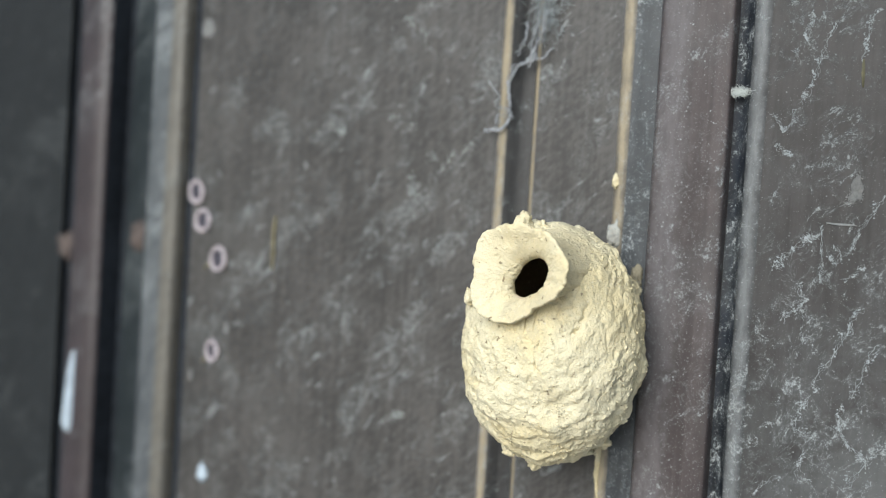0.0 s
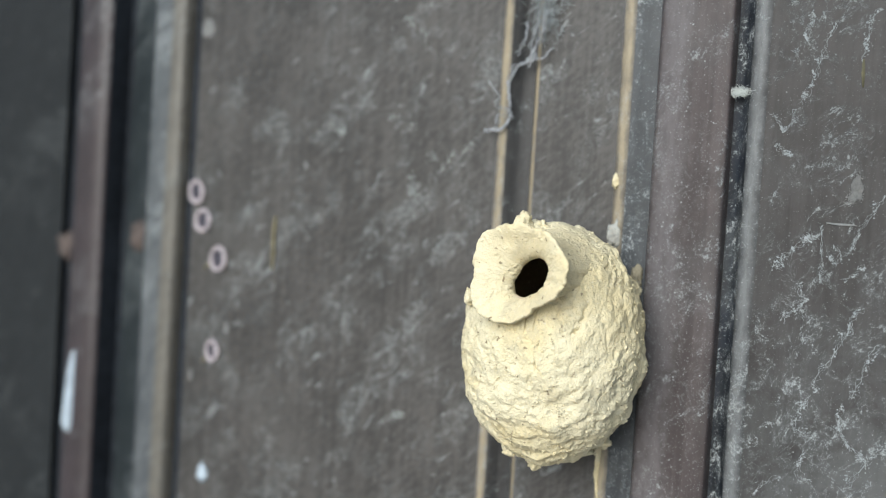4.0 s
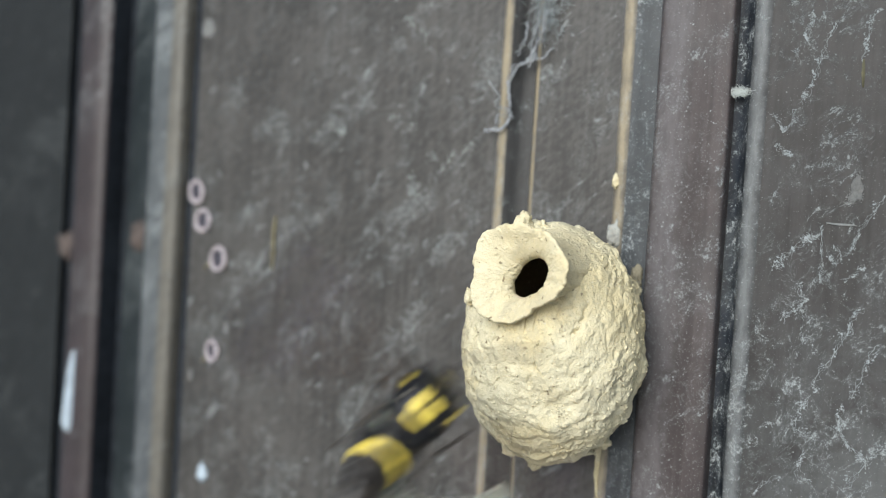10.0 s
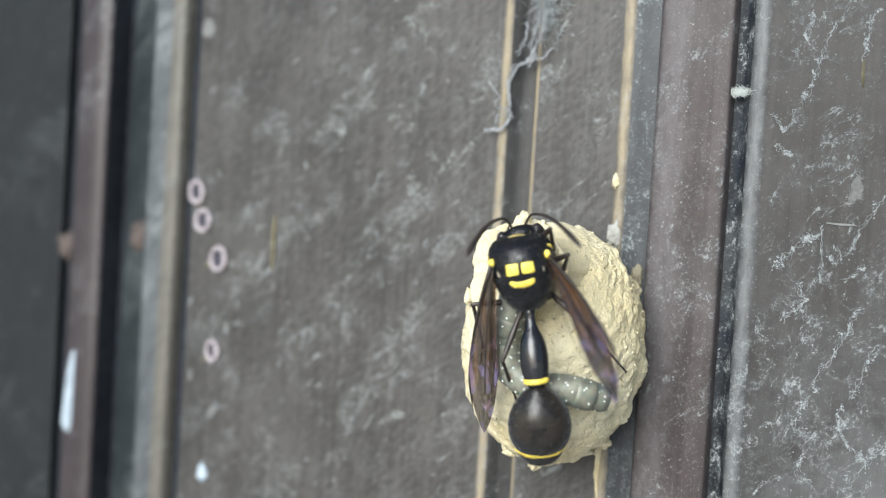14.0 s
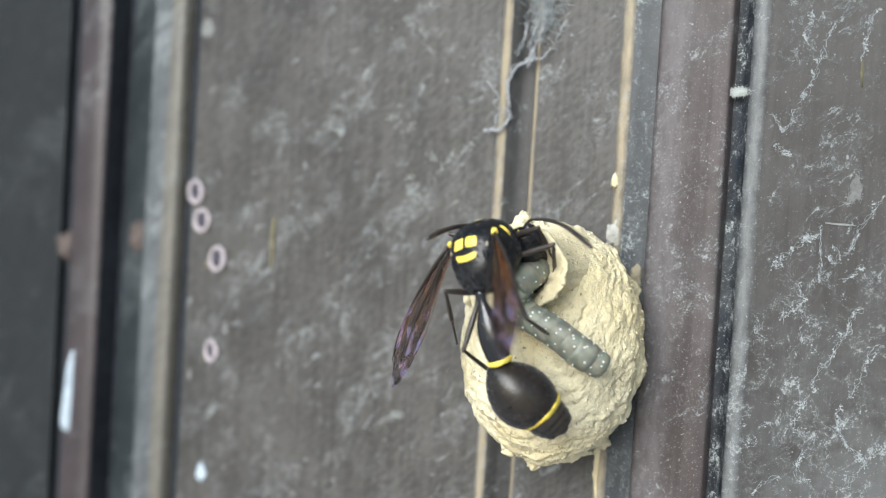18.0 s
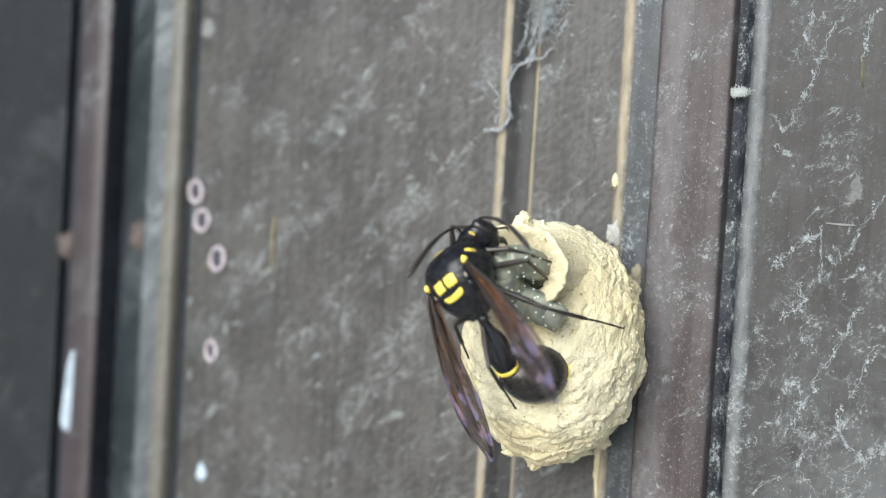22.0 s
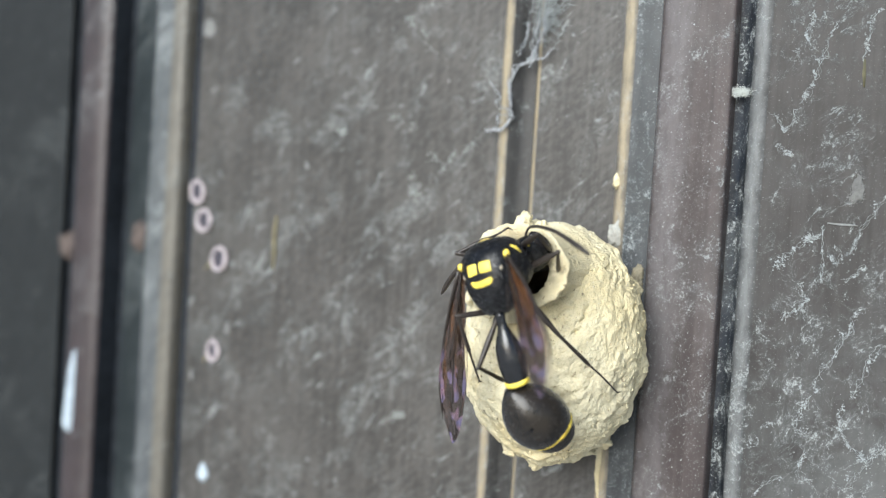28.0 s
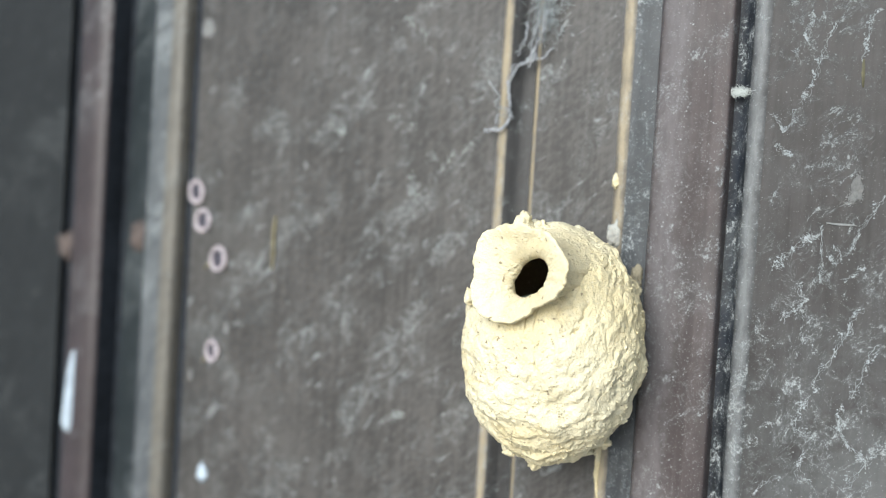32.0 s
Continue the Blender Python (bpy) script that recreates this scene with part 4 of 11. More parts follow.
debris("chalky_streak", "long bluish-white chalky streak on the cover strip", "dropping", CHALK,
       lambda bm: tube(bm, curve_points([(0.25, 0, 5.2), (0.1, 0, 2.5), (0, 0, -1), (-0.1, 0, -3.6), (-0.1, 0, -5.0)], 16), [0.2, 0.4, 0.5, 0.6, 0.68, 0.72, 0.76, 0.8, 0.82, 0.86, 0.9, 0.92, 0.9, 0.82, 0.65, 0.3], 12, 0.3),
       (-68.2, -0.95, 586.2))
debris("rusty_lump", "rust-brown crumb lodged at the strip edge", "dirt lump", RUST, lambda bm: blob(bm, (0, 0, 0), (1.4, 0.9, 1.9), 0.4, 0.9, 3, 5), (-71.2, 0.3, 604.4))
debris("rusty_lump", "brown crumb stuck on the teal slope", "dirt lump", RUST, lambda bm: blob(bm, (0, 0, 0), (1.3, 0.4, 1.8), 0.4, 0.9, 3, 8), (-59.6, 0.55, 606.3))
debris("straw_fibre", "thin yellow-green straw fibre on the wall sheet", "straw", STRAW,
       lambda bm: tube(bm, curve_points([(0.1, 0, 3.1), (-0.05, -0.05, 1), (0.05, -0.05, -1), (-0.05, 0, -3)], 12), [0.1, 0.16, 0.2, 0.2, 0.22, 0.22, 0.2, 0.2, 0.18, 0.15, 0.12, 0.08], 7), (-38.5, -0.12, 606.7))
for x, y, z, a, c, seed in ((-44.8, 0.0, 596.5, 0.35, 0.8, 2), (-49.9, 0.0, 631.0, 0.9, 1.1, 3), (-49.8, 0.0, 590.5, 0.3, 0.6, 6), (-17.2, 0.0, 625.0, 0.16, 0.22, 9)):
    debris("dust_spot", "faint pale dust spot on the wall sheet", "dust spot", DUST, lambda bm: blob(bm, (0, 0, 0), (a, 0.06, c), 0.4, 0.9, 3, seed), (x, y, z))

debris("mud_crumb", "pale buff mud crumb on the rib edge", "mud crumb", MUD, lambda bm: blob(bm, (0, 0, 0), (0.36, 0.32, 0.72), 0.4, 0.9, 3, 1), (2.15, -0.35, 615.4))
debris("mud_crumb", "grey mud smear above the nest on the rib", "mud crumb", MUD_GREY, lambda bm: blob(bm, (0, 0, 0), (0.7, 0.5, 1.35), 0.5, 0.9, 4, 2), (2.5, -0.55, 610.2))
debris("mud_crumb", "brownish mud lump beside the nest", "mud crumb", MUD_BROWN, lambda bm: blob(bm, (0, 0, 0), (0.6, 0.45, 1.15), 0.5, 0.9, 4, 7), (4.9, -0.6, 606.4))
debris("mud_smear", "buff mud smear running down the rib", "mud crumb", MUD,
       lambda bm: tube(bm, curve_points([(0.1, 0, 2.4), (0, 0, 0.5), (-0.15, 0, -1.2), (0.1, 0, -3.5)], 14), [0.5, 0.6, 0.55, 0.5, 0.4, 0.45, 0.35, 0.3, 0.36, 0.25, 0.2, 0.22, 0.15, 0.08], 10, 0.45), (2.3, -0.35, 588.2))


def tuft(bm, n, size, seed, r=0.045, reach=0.35):
    rnd = random.Random(seed)
    for _ in range(n):
        p = [Vector((rnd.gauss(0, size[0]), rnd.uniform(-size[1], 0), rnd.gauss(0, size[2])))]
        d = Vector((rnd.gauss(0, 1), rnd.gauss(0, 0.2), rnd.gauss(0, 1)))
        for _ in range(3):
            d += Vector((rnd.gauss(0, 0.8), rnd.gauss(0, 0.15), rnd.gauss(0, 0.8)))
            p.append(p[-1] + d.normalized() * reach)
        for q in p:
            q.y = min(q.y, -0.02)
        tube(bm, curve_points(p, 7), [r * 0.5, r, r * 1.1, r, r * 1.2, r, r * 0.4], 4)


debris("silk_tuft", "white cobweb fluff stuck in the dark groove", "cobweb", WHITESILK, lambda bm: tuft(bm, 520, (0.46, 0.3, 0.17), 3, 0.011, 0.12), (13.5, -0.2, 624.0))
debris("silk_tuft", "grey cobweb tuft over the channel", "cobweb", SILK, lambda bm: tuft(bm, 300, (0.9, 0.7, 1.3), 4, 0.018), (-6.3, -0.1, 631.6))
def powder(bm, spots, seed):
    """Loose flat grains heaped round some points: x, z, spread across, spread along, count."""
    rnd = random.Random(seed)
    for x, z, wide, tall, n in spots:
        for _ in range(n):
            s = 0.02 + 0.05 * rnd.random() ** 2
            blob(bm, (x + rnd.gauss(0, wide), -0.03 * rnd.random(), z + rnd.gauss(0, tall)), (s * rnd.uniform(1, 2), s * 0.5, s * rnd.uniform(1, 2)), 0.3, 0.9, 1, rnd.random() * 9)


# three dull smudges on the dark sheet, laid as flat grains and slivers
debris("whitish_smudge", "dull whitish smudge of flat grains on the dark sheet", "cocoon", DUST,
       lambda bm: (powder(bm, ((0.15, 0.75, 0.14, 0.4, 130), (-0.3, -0.6, 0.22, 0.3, 150), (0.45, -0.35, 0.13, 0.18, 80), (0.0, 0.1, 0.25, 0.6, 60)), 5),
                   blob(bm, (0.1, 0.05, 0.2), (0.45, 0.06, 1.1), 0.5, 1.2, 3, 4)), (24.2, -0.04, 615.5))
debris("pale_smudge", "pale flat smudge lying across the dark sheet", "bristle", DULLGREY,
       lambda bm: tube(bm, [(-1.3, 0, 0.05), (-0.4, 0, 0), (0.5, 0, 0), (1.3, 0, -0.05)], [0.08, 0.17, 0.16, 0.07], 10, 0.25), (23.2, -0.03, 612.6))
debris("straw_fibre", "short dull yellowish smudge on the dark sheet", "straw", DULLOLIVE,
       lambda bm: tube(bm, [(0, 0, 1.2), (0.05, 0, 0), (0.1, 0, -1.2)], [0.12, 0.24, 0.1], 10, 0.25), (24.1, -0.04, 625.7))

# withered tangle of dusty thread hanging over the rib
TANGLE = thing("dusty_thread_tangle", "withered tangle of dusty grey thread hanging over the rib", "cobweb", Matrix.Translation(mm(-8.5, 0, 626)))
for line, r, count in ((((-0.2, -1.0, 0.4), (-0.9, -1.0, -0.6), (-1.15, -1.0, -2.2), (-0.75, -1.0, -4.4), (-1.4, -1.1, -5.7), (-3.6, -1.0, -6.1)), 0.11, 3),
                       (((2.6, -0.8, 5.4), (1.9, -0.9, 3.0), (1.0, -0.9, 1.2), (-0.2, -1.0, 0.4)), 0.09, 3),
                       (((0.6, -0.8, 4.6), (0.2, -0.9, 2.8), (-0.5, -1.0, 1.4)), 0.07, 2),
                       (((-0.9, -1.0, -4.2), (-2.3, -1.0, -3.4), (-2.2, -0.9, -2.6), (-3.5, -0.8, -1.2)), 0.045, 2),
                       (((1.7, -0.7, 4.9), (1.0, -0.8, 2.6), (1.5, -0.8, 1.6), (0.9, -0.9, 0.2)), 0.06, 2),
                       (((3.2, -0.5, 2.2), (2.3, -0.7, 1.2), (0.7, -0.9, 0.8), (-0.7, -0.9, 0.1)), 0.07, 2),
                       (((-1.2, -1.0, -4.6), (-2.1, -1.1, -4.4), (-2.3, -1.1, -5.3), (-1.6, -1.1, -5.2)), 0.05, 2)):
    for j in range(count):
        bm = bmesh.new()
        pts = curve_points(line, 36)
        pts = [p + Vector((noise.noise(p * 1.5 + Vector((j * 4, 0, 0))), 0.4 * noise.noise(p * 1.5 + Vector((5, j, 0))), noise.noise(p * 1.5 + Vector((0, 7, j * 3))))) * (0.28 + 0.2 * j) + Vector((noise.noise(p * 4 + Vector((j, 0, 3))), 0, noise.noise(p * 4 + Vector((0, j, 8))))) * 0.16
               for p in pts]
        tube(bm, pts, [r * (1.0 if j == 0 else 0.5) * (0.35 + 1.3 * abs(noise.noise(p * 1.7 + Vector((j, 2, 0))))) + 0.015 for p in pts], 6)
        part("thread", bm, DARKSILK if j != 1 else SILK, TANGLE)

# powdery cobweb strands on the dark sheet; x, z along each, and how thick it lies
UPPER_STRANDS = (
    (((21.5, 630.1), (20.3, 626.4), (19.9, 625.0), (18.9, 623.0)), 1.0), (((18.6, 622.5), (18.2, 621.2), (17.5, 620.8), (16.8, 621.9), (16.4, 621.9)), 1.0),
    (((17.1, 619.4), (17.9, 618.7), (18.4, 618.5)), 1.5), (((19.5, 631.2), (19.4, 629.9), (19.2, 628.7)), 1.3), (((25.2, 631.2), (24.4, 630.1), (24.2, 628.4), (24.0, 626.9)), 1.0),
    (((26.6, 615.3), (25.8, 613.6), (24.7, 612.1), (24.3, 610.6), (23.7, 609.8)), 0.8), (((22.7, 610.7), (23.2, 610.2), (23.0, 609.0), (22.2, 609.9)), 0.9),
    (((21.4, 611.6), (20.2, 611.0), (19.0, 609.9), (18.3, 609.4), (17.9, 608.4)), 1.6), (((21.6, 612.4), (21.6, 610.9), (21.8, 608.9), (21.9, 607.4)), 0.5),
    (((17.8, 627.7), (18.3, 627.5), (18.6, 627.0)), 0.8))
LOWER_STRANDS = (
    (((25.4, 609.2), (24.3, 608.1), (23.6, 607.6)), 0.7), (((20.2, 607.3), (20.0, 606.3), (20.6, 605.6), (19.6, 604.7), (18.7, 603.6)), 0.9),
    (((25.6, 605.5), (24.7, 604.7), (24.6, 603.7), (24.2, 602.7)), 1.0), (((24.1, 603.2), (23.3, 601.1), (22.2, 599.5), (21.9, 597.9)), 0.9),
    (((21.6, 597.4), (20.8, 596.0), (20.4, 594.2), (21.2, 593.8)), 1.1), (((27.0, 602.5), (26.2, 601.0), (25.8, 599.4), (25.0, 597.6)), 0.9),
    (((24.3, 597.0), (24.2, 595.5), (24.8, 593.9), (25.8, 593.0), (26.6, 592.2)), 1.1), (((28.3, 593.4), (27.2, 592.8), (26.6, 591.9), (25.7, 590.8), (25.1, 589.7)), 1.5),
    (((21.3, 592.3), (20.9, 590.5), (21.7, 589.9)), 1.2), (((19.5, 589.8), (18.0, 588.8), (17.3, 587.9)), 1.3), (((17.4, 594.0), (17.9, 594.4), (18.4, 594.3)), 1.1),
    (((17.2, 593.0), (16.7, 592.4)), 1.0))
for i, (line, thick) in enumerate(UPPER_STRANDS + LOWER_STRANDS):
    x0, z0 = line[0]
    way = [Vector((x - x0, 0, z - z0)) for x, z in line]

    def powdery(bm, way=way, seed=i, thick=thick):
        rnd = random.Random(seed)
        span = sum((b - a).length for a, b in zip(way, way[1:]))
        for p in curve_points(way, int(11 * span)):
            p = p + Vector((noise.noise(p * 1.3 + Vector((seed, 3, 0))), 0, noise.noise(p * 1.3 + Vector((0, 9, seed))))) * 0.55
            lie = max(0.0, 0.35 + 1.5 * noise.noise(p * 1.2 + Vector((seed * 5, 0, 2))))
            wide = (0.04 + 0.34 * abs(noise.noise(p * 0.9 + Vector((seed * 3, 0, 0))))) * thick
            for _ in range(int(9 * lie * thick + rnd.random())):
                g = 0.010 + 0.040 * rnd.random() ** 3
                blob(bm, p + Vector((rnd.gauss(0, wide), 0.09, rnd.gauss(0, wide))), (g * rnd.uniform(1, 2.6), g * 0.5, g * rnd.uniform(1, 2)), 0.3, 0.9, 1, rnd.random() * 9)
        for k in range(3):      # fine silk that carries the powder
            drift = Vector((k * 7, 0, seed))
            tube(bm, [p + Vector((noise.noise(p * 1.6 + drift), 0, noise.noise(p * 1.6 + drift + Vector((4, 2, 0))))) * (0.3 + 0.2 * k) + Vector((0, 0.08, 0)) for p in curve_points(way, 40)], 0.011, 4)
    debris("cobweb_strand", "powdery white cobweb strand on the dark sheet", "cobweb", SILK, powdery, (x0, -0.1, z0), "cobweb strands on the dark sheet")


# faint wisps of dust on the plain sheet
for i, line in enumerate((((-23, 631.4), (-21.6, 630.8), (-20.5, 629.8)),
                          ((-20.3, 629), (-19.4, 628.4), (-18.8, 627.5), (-17.9, 627.5)),
                          ((-24.1, 621.3), (-23, 620.9), (-22.2, 620), (-20.9, 620.3)),
                          ((-19.2, 616.7), (-18.6, 617.3), (-17.7, 616.9), (-17.1, 615.9)),
                          ((-16.5, 616.5), (-15.2, 617.8), (-13.6, 618.6)),
                          ((-21.5, 615.1), (-20.8, 614.2), (-20.3, 613.1)),
                          ((-31.7, 620), (-30.5, 619.7), (-29.7, 619.8)),
                          ((-24.6, 588), (-23.3, 588.5), (-21.8, 589.4), (-20.4, 589.8)))):
    x0, z0 = line[0]
    way = [Vector((x - x0, 0, z - z0)) for x, z in line]

    def wisp(bm, way=way, seed=i):
        rnd = random.Random(40 + seed)
        span = sum((b - a).length for a, b in zip(way, way[1:]))
        for p in curve_points(way, int(12 * span)):
            p = p + Vector((noise.noise(p * 1.1 + Vector((seed, 3, 7))), 0, noise.noise(p * 1.1 + Vector((0, 5, seed))))) * 0.5
            for _ in range(int(7 * max(0.0, 0.45 + 1.2 * noise.noise(p * 0.8 + Vector((seed * 4, 1, 0)))))):
                g = 0.02 + 0.05 * rnd.random() ** 2
                blob(bm, p + Vector((rnd.gauss(0, 0.22), 0.09, rnd.gauss(0, 0.22))), (g * rnd.uniform(1, 2.4), g * 0.5, g * rnd.uniform(1, 2)), 0.3, 0.9, 1, rnd.random() * 9)
    debris("dust_wisp", "faint pale dust wisp on the wall sheet", "dust wisp", WISP, wisp, (x0, -0.1, z0), "dust wisps on the wall sheet")


# ---- what moves ----
def motions():
    walk(WASP, [
        (0, pose(0.037009, 0.052856, 0.460719, 69.9, -13.5, 30.5)), (9, pose(0.037009, 0.052856, 0.460719, 69.9, -13.5, 30.5)),
        (9.167, pose(0.016912, -0.011914, 0.5756, 70, -3.2, 30.1)), (9.2, pose(0.015567, -0.012951, 0.581873, 70, -2.5, 30.1)),
        (9.233, pose(0.014232, -0.013985, 0.588109, 70, -1.8, 30.1)), (9.267, pose(0.012914, -0.01501, 0.59427, 70, -1.2, 30)),
        (9.3, pose(0.011609, -0.01603, 0.600376, 70, -0.5, 30)), (9.333, pose(0.008805, -0.01762, 0.601113, 70, 6.8, 29.8)),
        (9.367, pose(0.00601, -0.019203, 0.60186, 69.9, 14.2, 29.5)), (9.4, pose(0.003217, -0.020785, 0.602619, 69.9, 21.5, 29.2)),
        (9.433, pose(0.001881, -0.021531, 0.603255, 69.8, 24.2, 29.1)), (9.467, pose(0.000549, -0.022274, 0.603892, 69.8, 26.8, 29)),
        (9.5, pose(-0.000782, -0.023017, 0.604529, 69.7, 29.5, 28.9)), (9.533, pose(0.000815, -0.021624, 0.606638, 69.8, 25.1, 29.1)),
        (9.567, pose(0.002421, -0.020227, 0.60876, 69.9, 20.8, 29.2)), (9.6, pose(0.004039, -0.018821, 0.6109, 69.9, 16.5, 29.4)),
        (9.633, pose(0.004778, -0.018047, 0.609951, 69.9, 13.8, 29.5)), (9.667, pose(0.00552, -0.017272, 0.609001, 70, 11.2, 29.6)),
        (9.7, pose(0.006269, -0.016494, 0.608046, 70, 8.5, 29.7)), (9.733, pose(0.006435, -0.016432, 0.607194, 70, 3.5, 29.9)),
        (9.767, pose(0.006601, -0.01637, 0.60635, 70, -1.5, 30.1)), (9.8, pose(0.006767, -0.016308, 0.605512, 70, -6.5, 30.2)),
        (9.833, pose(0.006236, -0.017033, 0.604695, 70, -5.5, 30.2)), (9.867, pose(0.005712, -0.017753, 0.603886, 70, -4.5, 30.2)),
        (9.9, pose(0.005193, -0.01847, 0.603083, 70, -3.5, 30.1)), (9.933, pose(0.00246, -0.020921, 0.60058, 70, 9.9, 29.7)),
        (9.967, pose(-0.000219, -0.023335, 0.598158, 69.8, 23.2, 29.1)), (10, pose(-0.002847, -0.025716, 0.595807, 69.5, 36.5, 28.5)),
        (10.033, pose(-0.004821, -0.026939, 0.593739, 69.4, 38.5, 28.4)), (10.067, pose(-0.004381, -0.026675, 0.59399, 69.4, 38.5, 28.4)),
        (10.1, pose(-0.002546, -0.025527, 0.596198, 69.4, 38.5, 28.4)), (10.133, pose(-0.002597, -0.024658, 0.599338, 69.6, 32.8, 28.7)),
        (10.167, pose(-0.002642, -0.023786, 0.60252, 69.8, 27.1, 29)), (10.2, pose(-0.002681, -0.022908, 0.605754, 69.9, 21.5, 29.2)),
        (10.233, pose(-0.00264, -0.022431, 0.607438, 69.8, 25.8, 29)), (10.267, pose(-0.002596, -0.021953, 0.609133, 69.7, 30.2, 28.8)),
        (10.3, pose(-0.002549, -0.021472, 0.610842, 69.6, 34.5, 28.6)), (10.333, pose(-0.001726, -0.020989, 0.611019, 69.8, 25.1, 29.1)),
        (10.367, pose(-0.000898, -0.020504, 0.611213, 69.9, 15.8, 29.4)), (10.4, pose(-0.000067, -0.020015, 0.611424, 70, 6.5, 29.8)),
        (10.433, pose(-0.000368, -0.019668, 0.609988, 70, 1.5, 29.9)), (10.467, pose(-0.00067, -0.019324, 0.608547, 70, -3.5, 30.1)),
        (10.5, pose(-0.000974, -0.01898, 0.607097, 70, -8.5, 30.3)), (10.6, pose(0.001228, -0.019373, 0.60575, 101.5, -11.1, 17.1)),
        (11, pose(0.000185, -0.019932, 0.606832, 91.3, -12.5, 8.9)), (11.1, pose(0.000397, -0.019827, 0.606273, 90.9, -17.5, 16.5)),
        (11.6, pose(0.000679, -0.019657, 0.60584, 91.7, -19.1, 20.1)), (12, pose(0.000733, -0.019603, 0.605928, 97.6, -24.1, 12.9)),
        (12.5, pose(0.000729, -0.019566, 0.606519, 92.7, -22.6, 18.7)), (13, pose(0.00097, -0.019404, 0.606761, 92.1, -17.2, 23)),
        (13.5, pose(0.001367, -0.019168, 0.606892, 89, -16.6, 24.8)), (14, pose(0.001965, -0.018807, 0.607297, 87.6, -13.2, 21.3)),
        (14.5, pose(0.000863, -0.019463, 0.606951, 88.5, -17.9, 7.4)), (16.5, pose(-0.000635, -0.020323, 0.607675, 85.5, -19, -4.5)),
        (17, pose(-0.000979, -0.020521, 0.607849, 83.5, -20.1, -6.4)), (17.5, pose(-0.001245, -0.02068, 0.608074, 73.5, -19.3, -10.4)),
        (18, pose(-0.000928, -0.020506, 0.608269, 66.1, -17.8, -7.7)), (18.6, pose(-0.000469, -0.020281, 0.607303, 79.4, -14, -3.3)),
        (19, pose(-0.000415, -0.020257, 0.607117, 80.2, -18.8, -1)), (19.5, pose(-0.000185, -0.020136, 0.606682, 80.2, -18, 0)),
        (20, pose(-0.000693, -0.020417, 0.606845, 81.8, -22.6, -5)), (20.5, pose(-0.000365, -0.020228, 0.606526, 94.2, -22.4, 0.7)),
        (21, pose(0.000094, -0.020002, 0.605267, 99.3, -24.3, 2.7)), (21.3, pose(0.000031, -0.020075, 0.604672, 97.6, -23.5, 3)),
        (21.5, pose(0.000711, -0.019739, 0.603502, 108.8, -36.8, 2.5)), (21.7, pose(0.000394, -0.019948, 0.603055, 97.6, -37.3, 7)),
        (22, pose(-0.002308, -0.021403, 0.605985, 97.8, -37.4, -9.2)), (22.2, pose(-0.002079, -0.021231, 0.606807, 90.5, -31.1, -6.4)),
        (22.4, pose(-0.001878, -0.021086, 0.607382, 94.1, -29.8, -3)), (22.6, pose(-0.000433, -0.020269, 0.606775, 87.6, -21.5, 0.4)),
        (22.8, pose(-0.000704, -0.02042, 0.606767, 87.2, -22.9, 0.2)), (23, pose(-0.000097, -0.020061, 0.606805, 84.9, -22.5, 1.8)),
        (23.5, pose(-0.000187, -0.020078, 0.607308, 79.6, -23.1, 2.7)), (24, pose(-0.000161, -0.020091, 0.60626, 81.6, -28.5, 8.7)),
        (24.5, pose(0.000001, -0.019995, 0.607176, 78.4, -24.1, 2.1)), (25, pose(-0.000405, -0.020264, 0.60718, 87.9, -22.1, -0.8)),
        (25.5, pose(-0.000779, -0.020453, 0.607743, 80.9, -22.6, -5)), (27.5, pose(0.00017, -0.019931, 0.606731, 76, -21.2, -7.2)),
        (28, pose(-0.000055, -0.020056, 0.606767, 79.2, -19.3, -5.2)), (29, pose(0.000759, -0.019539, 0.6068, 73.7, -22.1, -4.6)),
        (29.5, pose(0.000632, -0.019613, 0.606731, 71.1, -24.7, -4.2)), (30, pose(0.000829, -0.019498, 0.606698, 83.1, -31, 4.5)),
        (30.5, pose(0.001033, -0.019387, 0.606849, 82.3, -26.9, 10.4)), (31, pose(0.001019, -0.01942, 0.606502, 86.6, -28.4, 14.7)),
        (31.1, pose(0.001446, -0.019163, 0.606775, 85.8, -30.2, 21.1)), (31.3, pose(0.001868, -0.018958, 0.606976, 84.5, -30.8, 28.5)),
        (31.4, pose(0.000961, -0.017295, 0.60686, 69.8, -25.5, 31)), (31.433, pose(-0.000537, -0.019288, 0.607522, 69.8, -22.8, 30.8)),
        (31.467, pose(-0.002001, -0.021264, 0.608176, 69.9, -20.2, 30.7)), (31.5, pose(-0.003423, -0.023213, 0.608816, 69.9, -17.5, 30.6)),
        (31.533, pose(-0.006796, -0.026179, 0.612187, 69.8, -22.8, 30.8)), (31.567, pose(-0.010099, -0.02911, 0.615504, 69.7, -28.2, 31.1)),
        (31.6, pose(-0.013313, -0.031989, 0.618748, 69.6, -33.5, 31.3)), (31.633, pose(-0.017908, -0.035172, 0.624699, 69.5, -36.8, 31.5)),
        (31.667, pose(-0.022445, -0.038326, 0.630584, 69.4, -40.1, 31.7)), (31.7, pose(-0.026899, -0.041433, 0.636368, 69.2, -43.5, 31.9)),
        (32, pose(-0.082995, -0.040984, 0.71135, 69.2, -43.5, 31.9)),
    ])
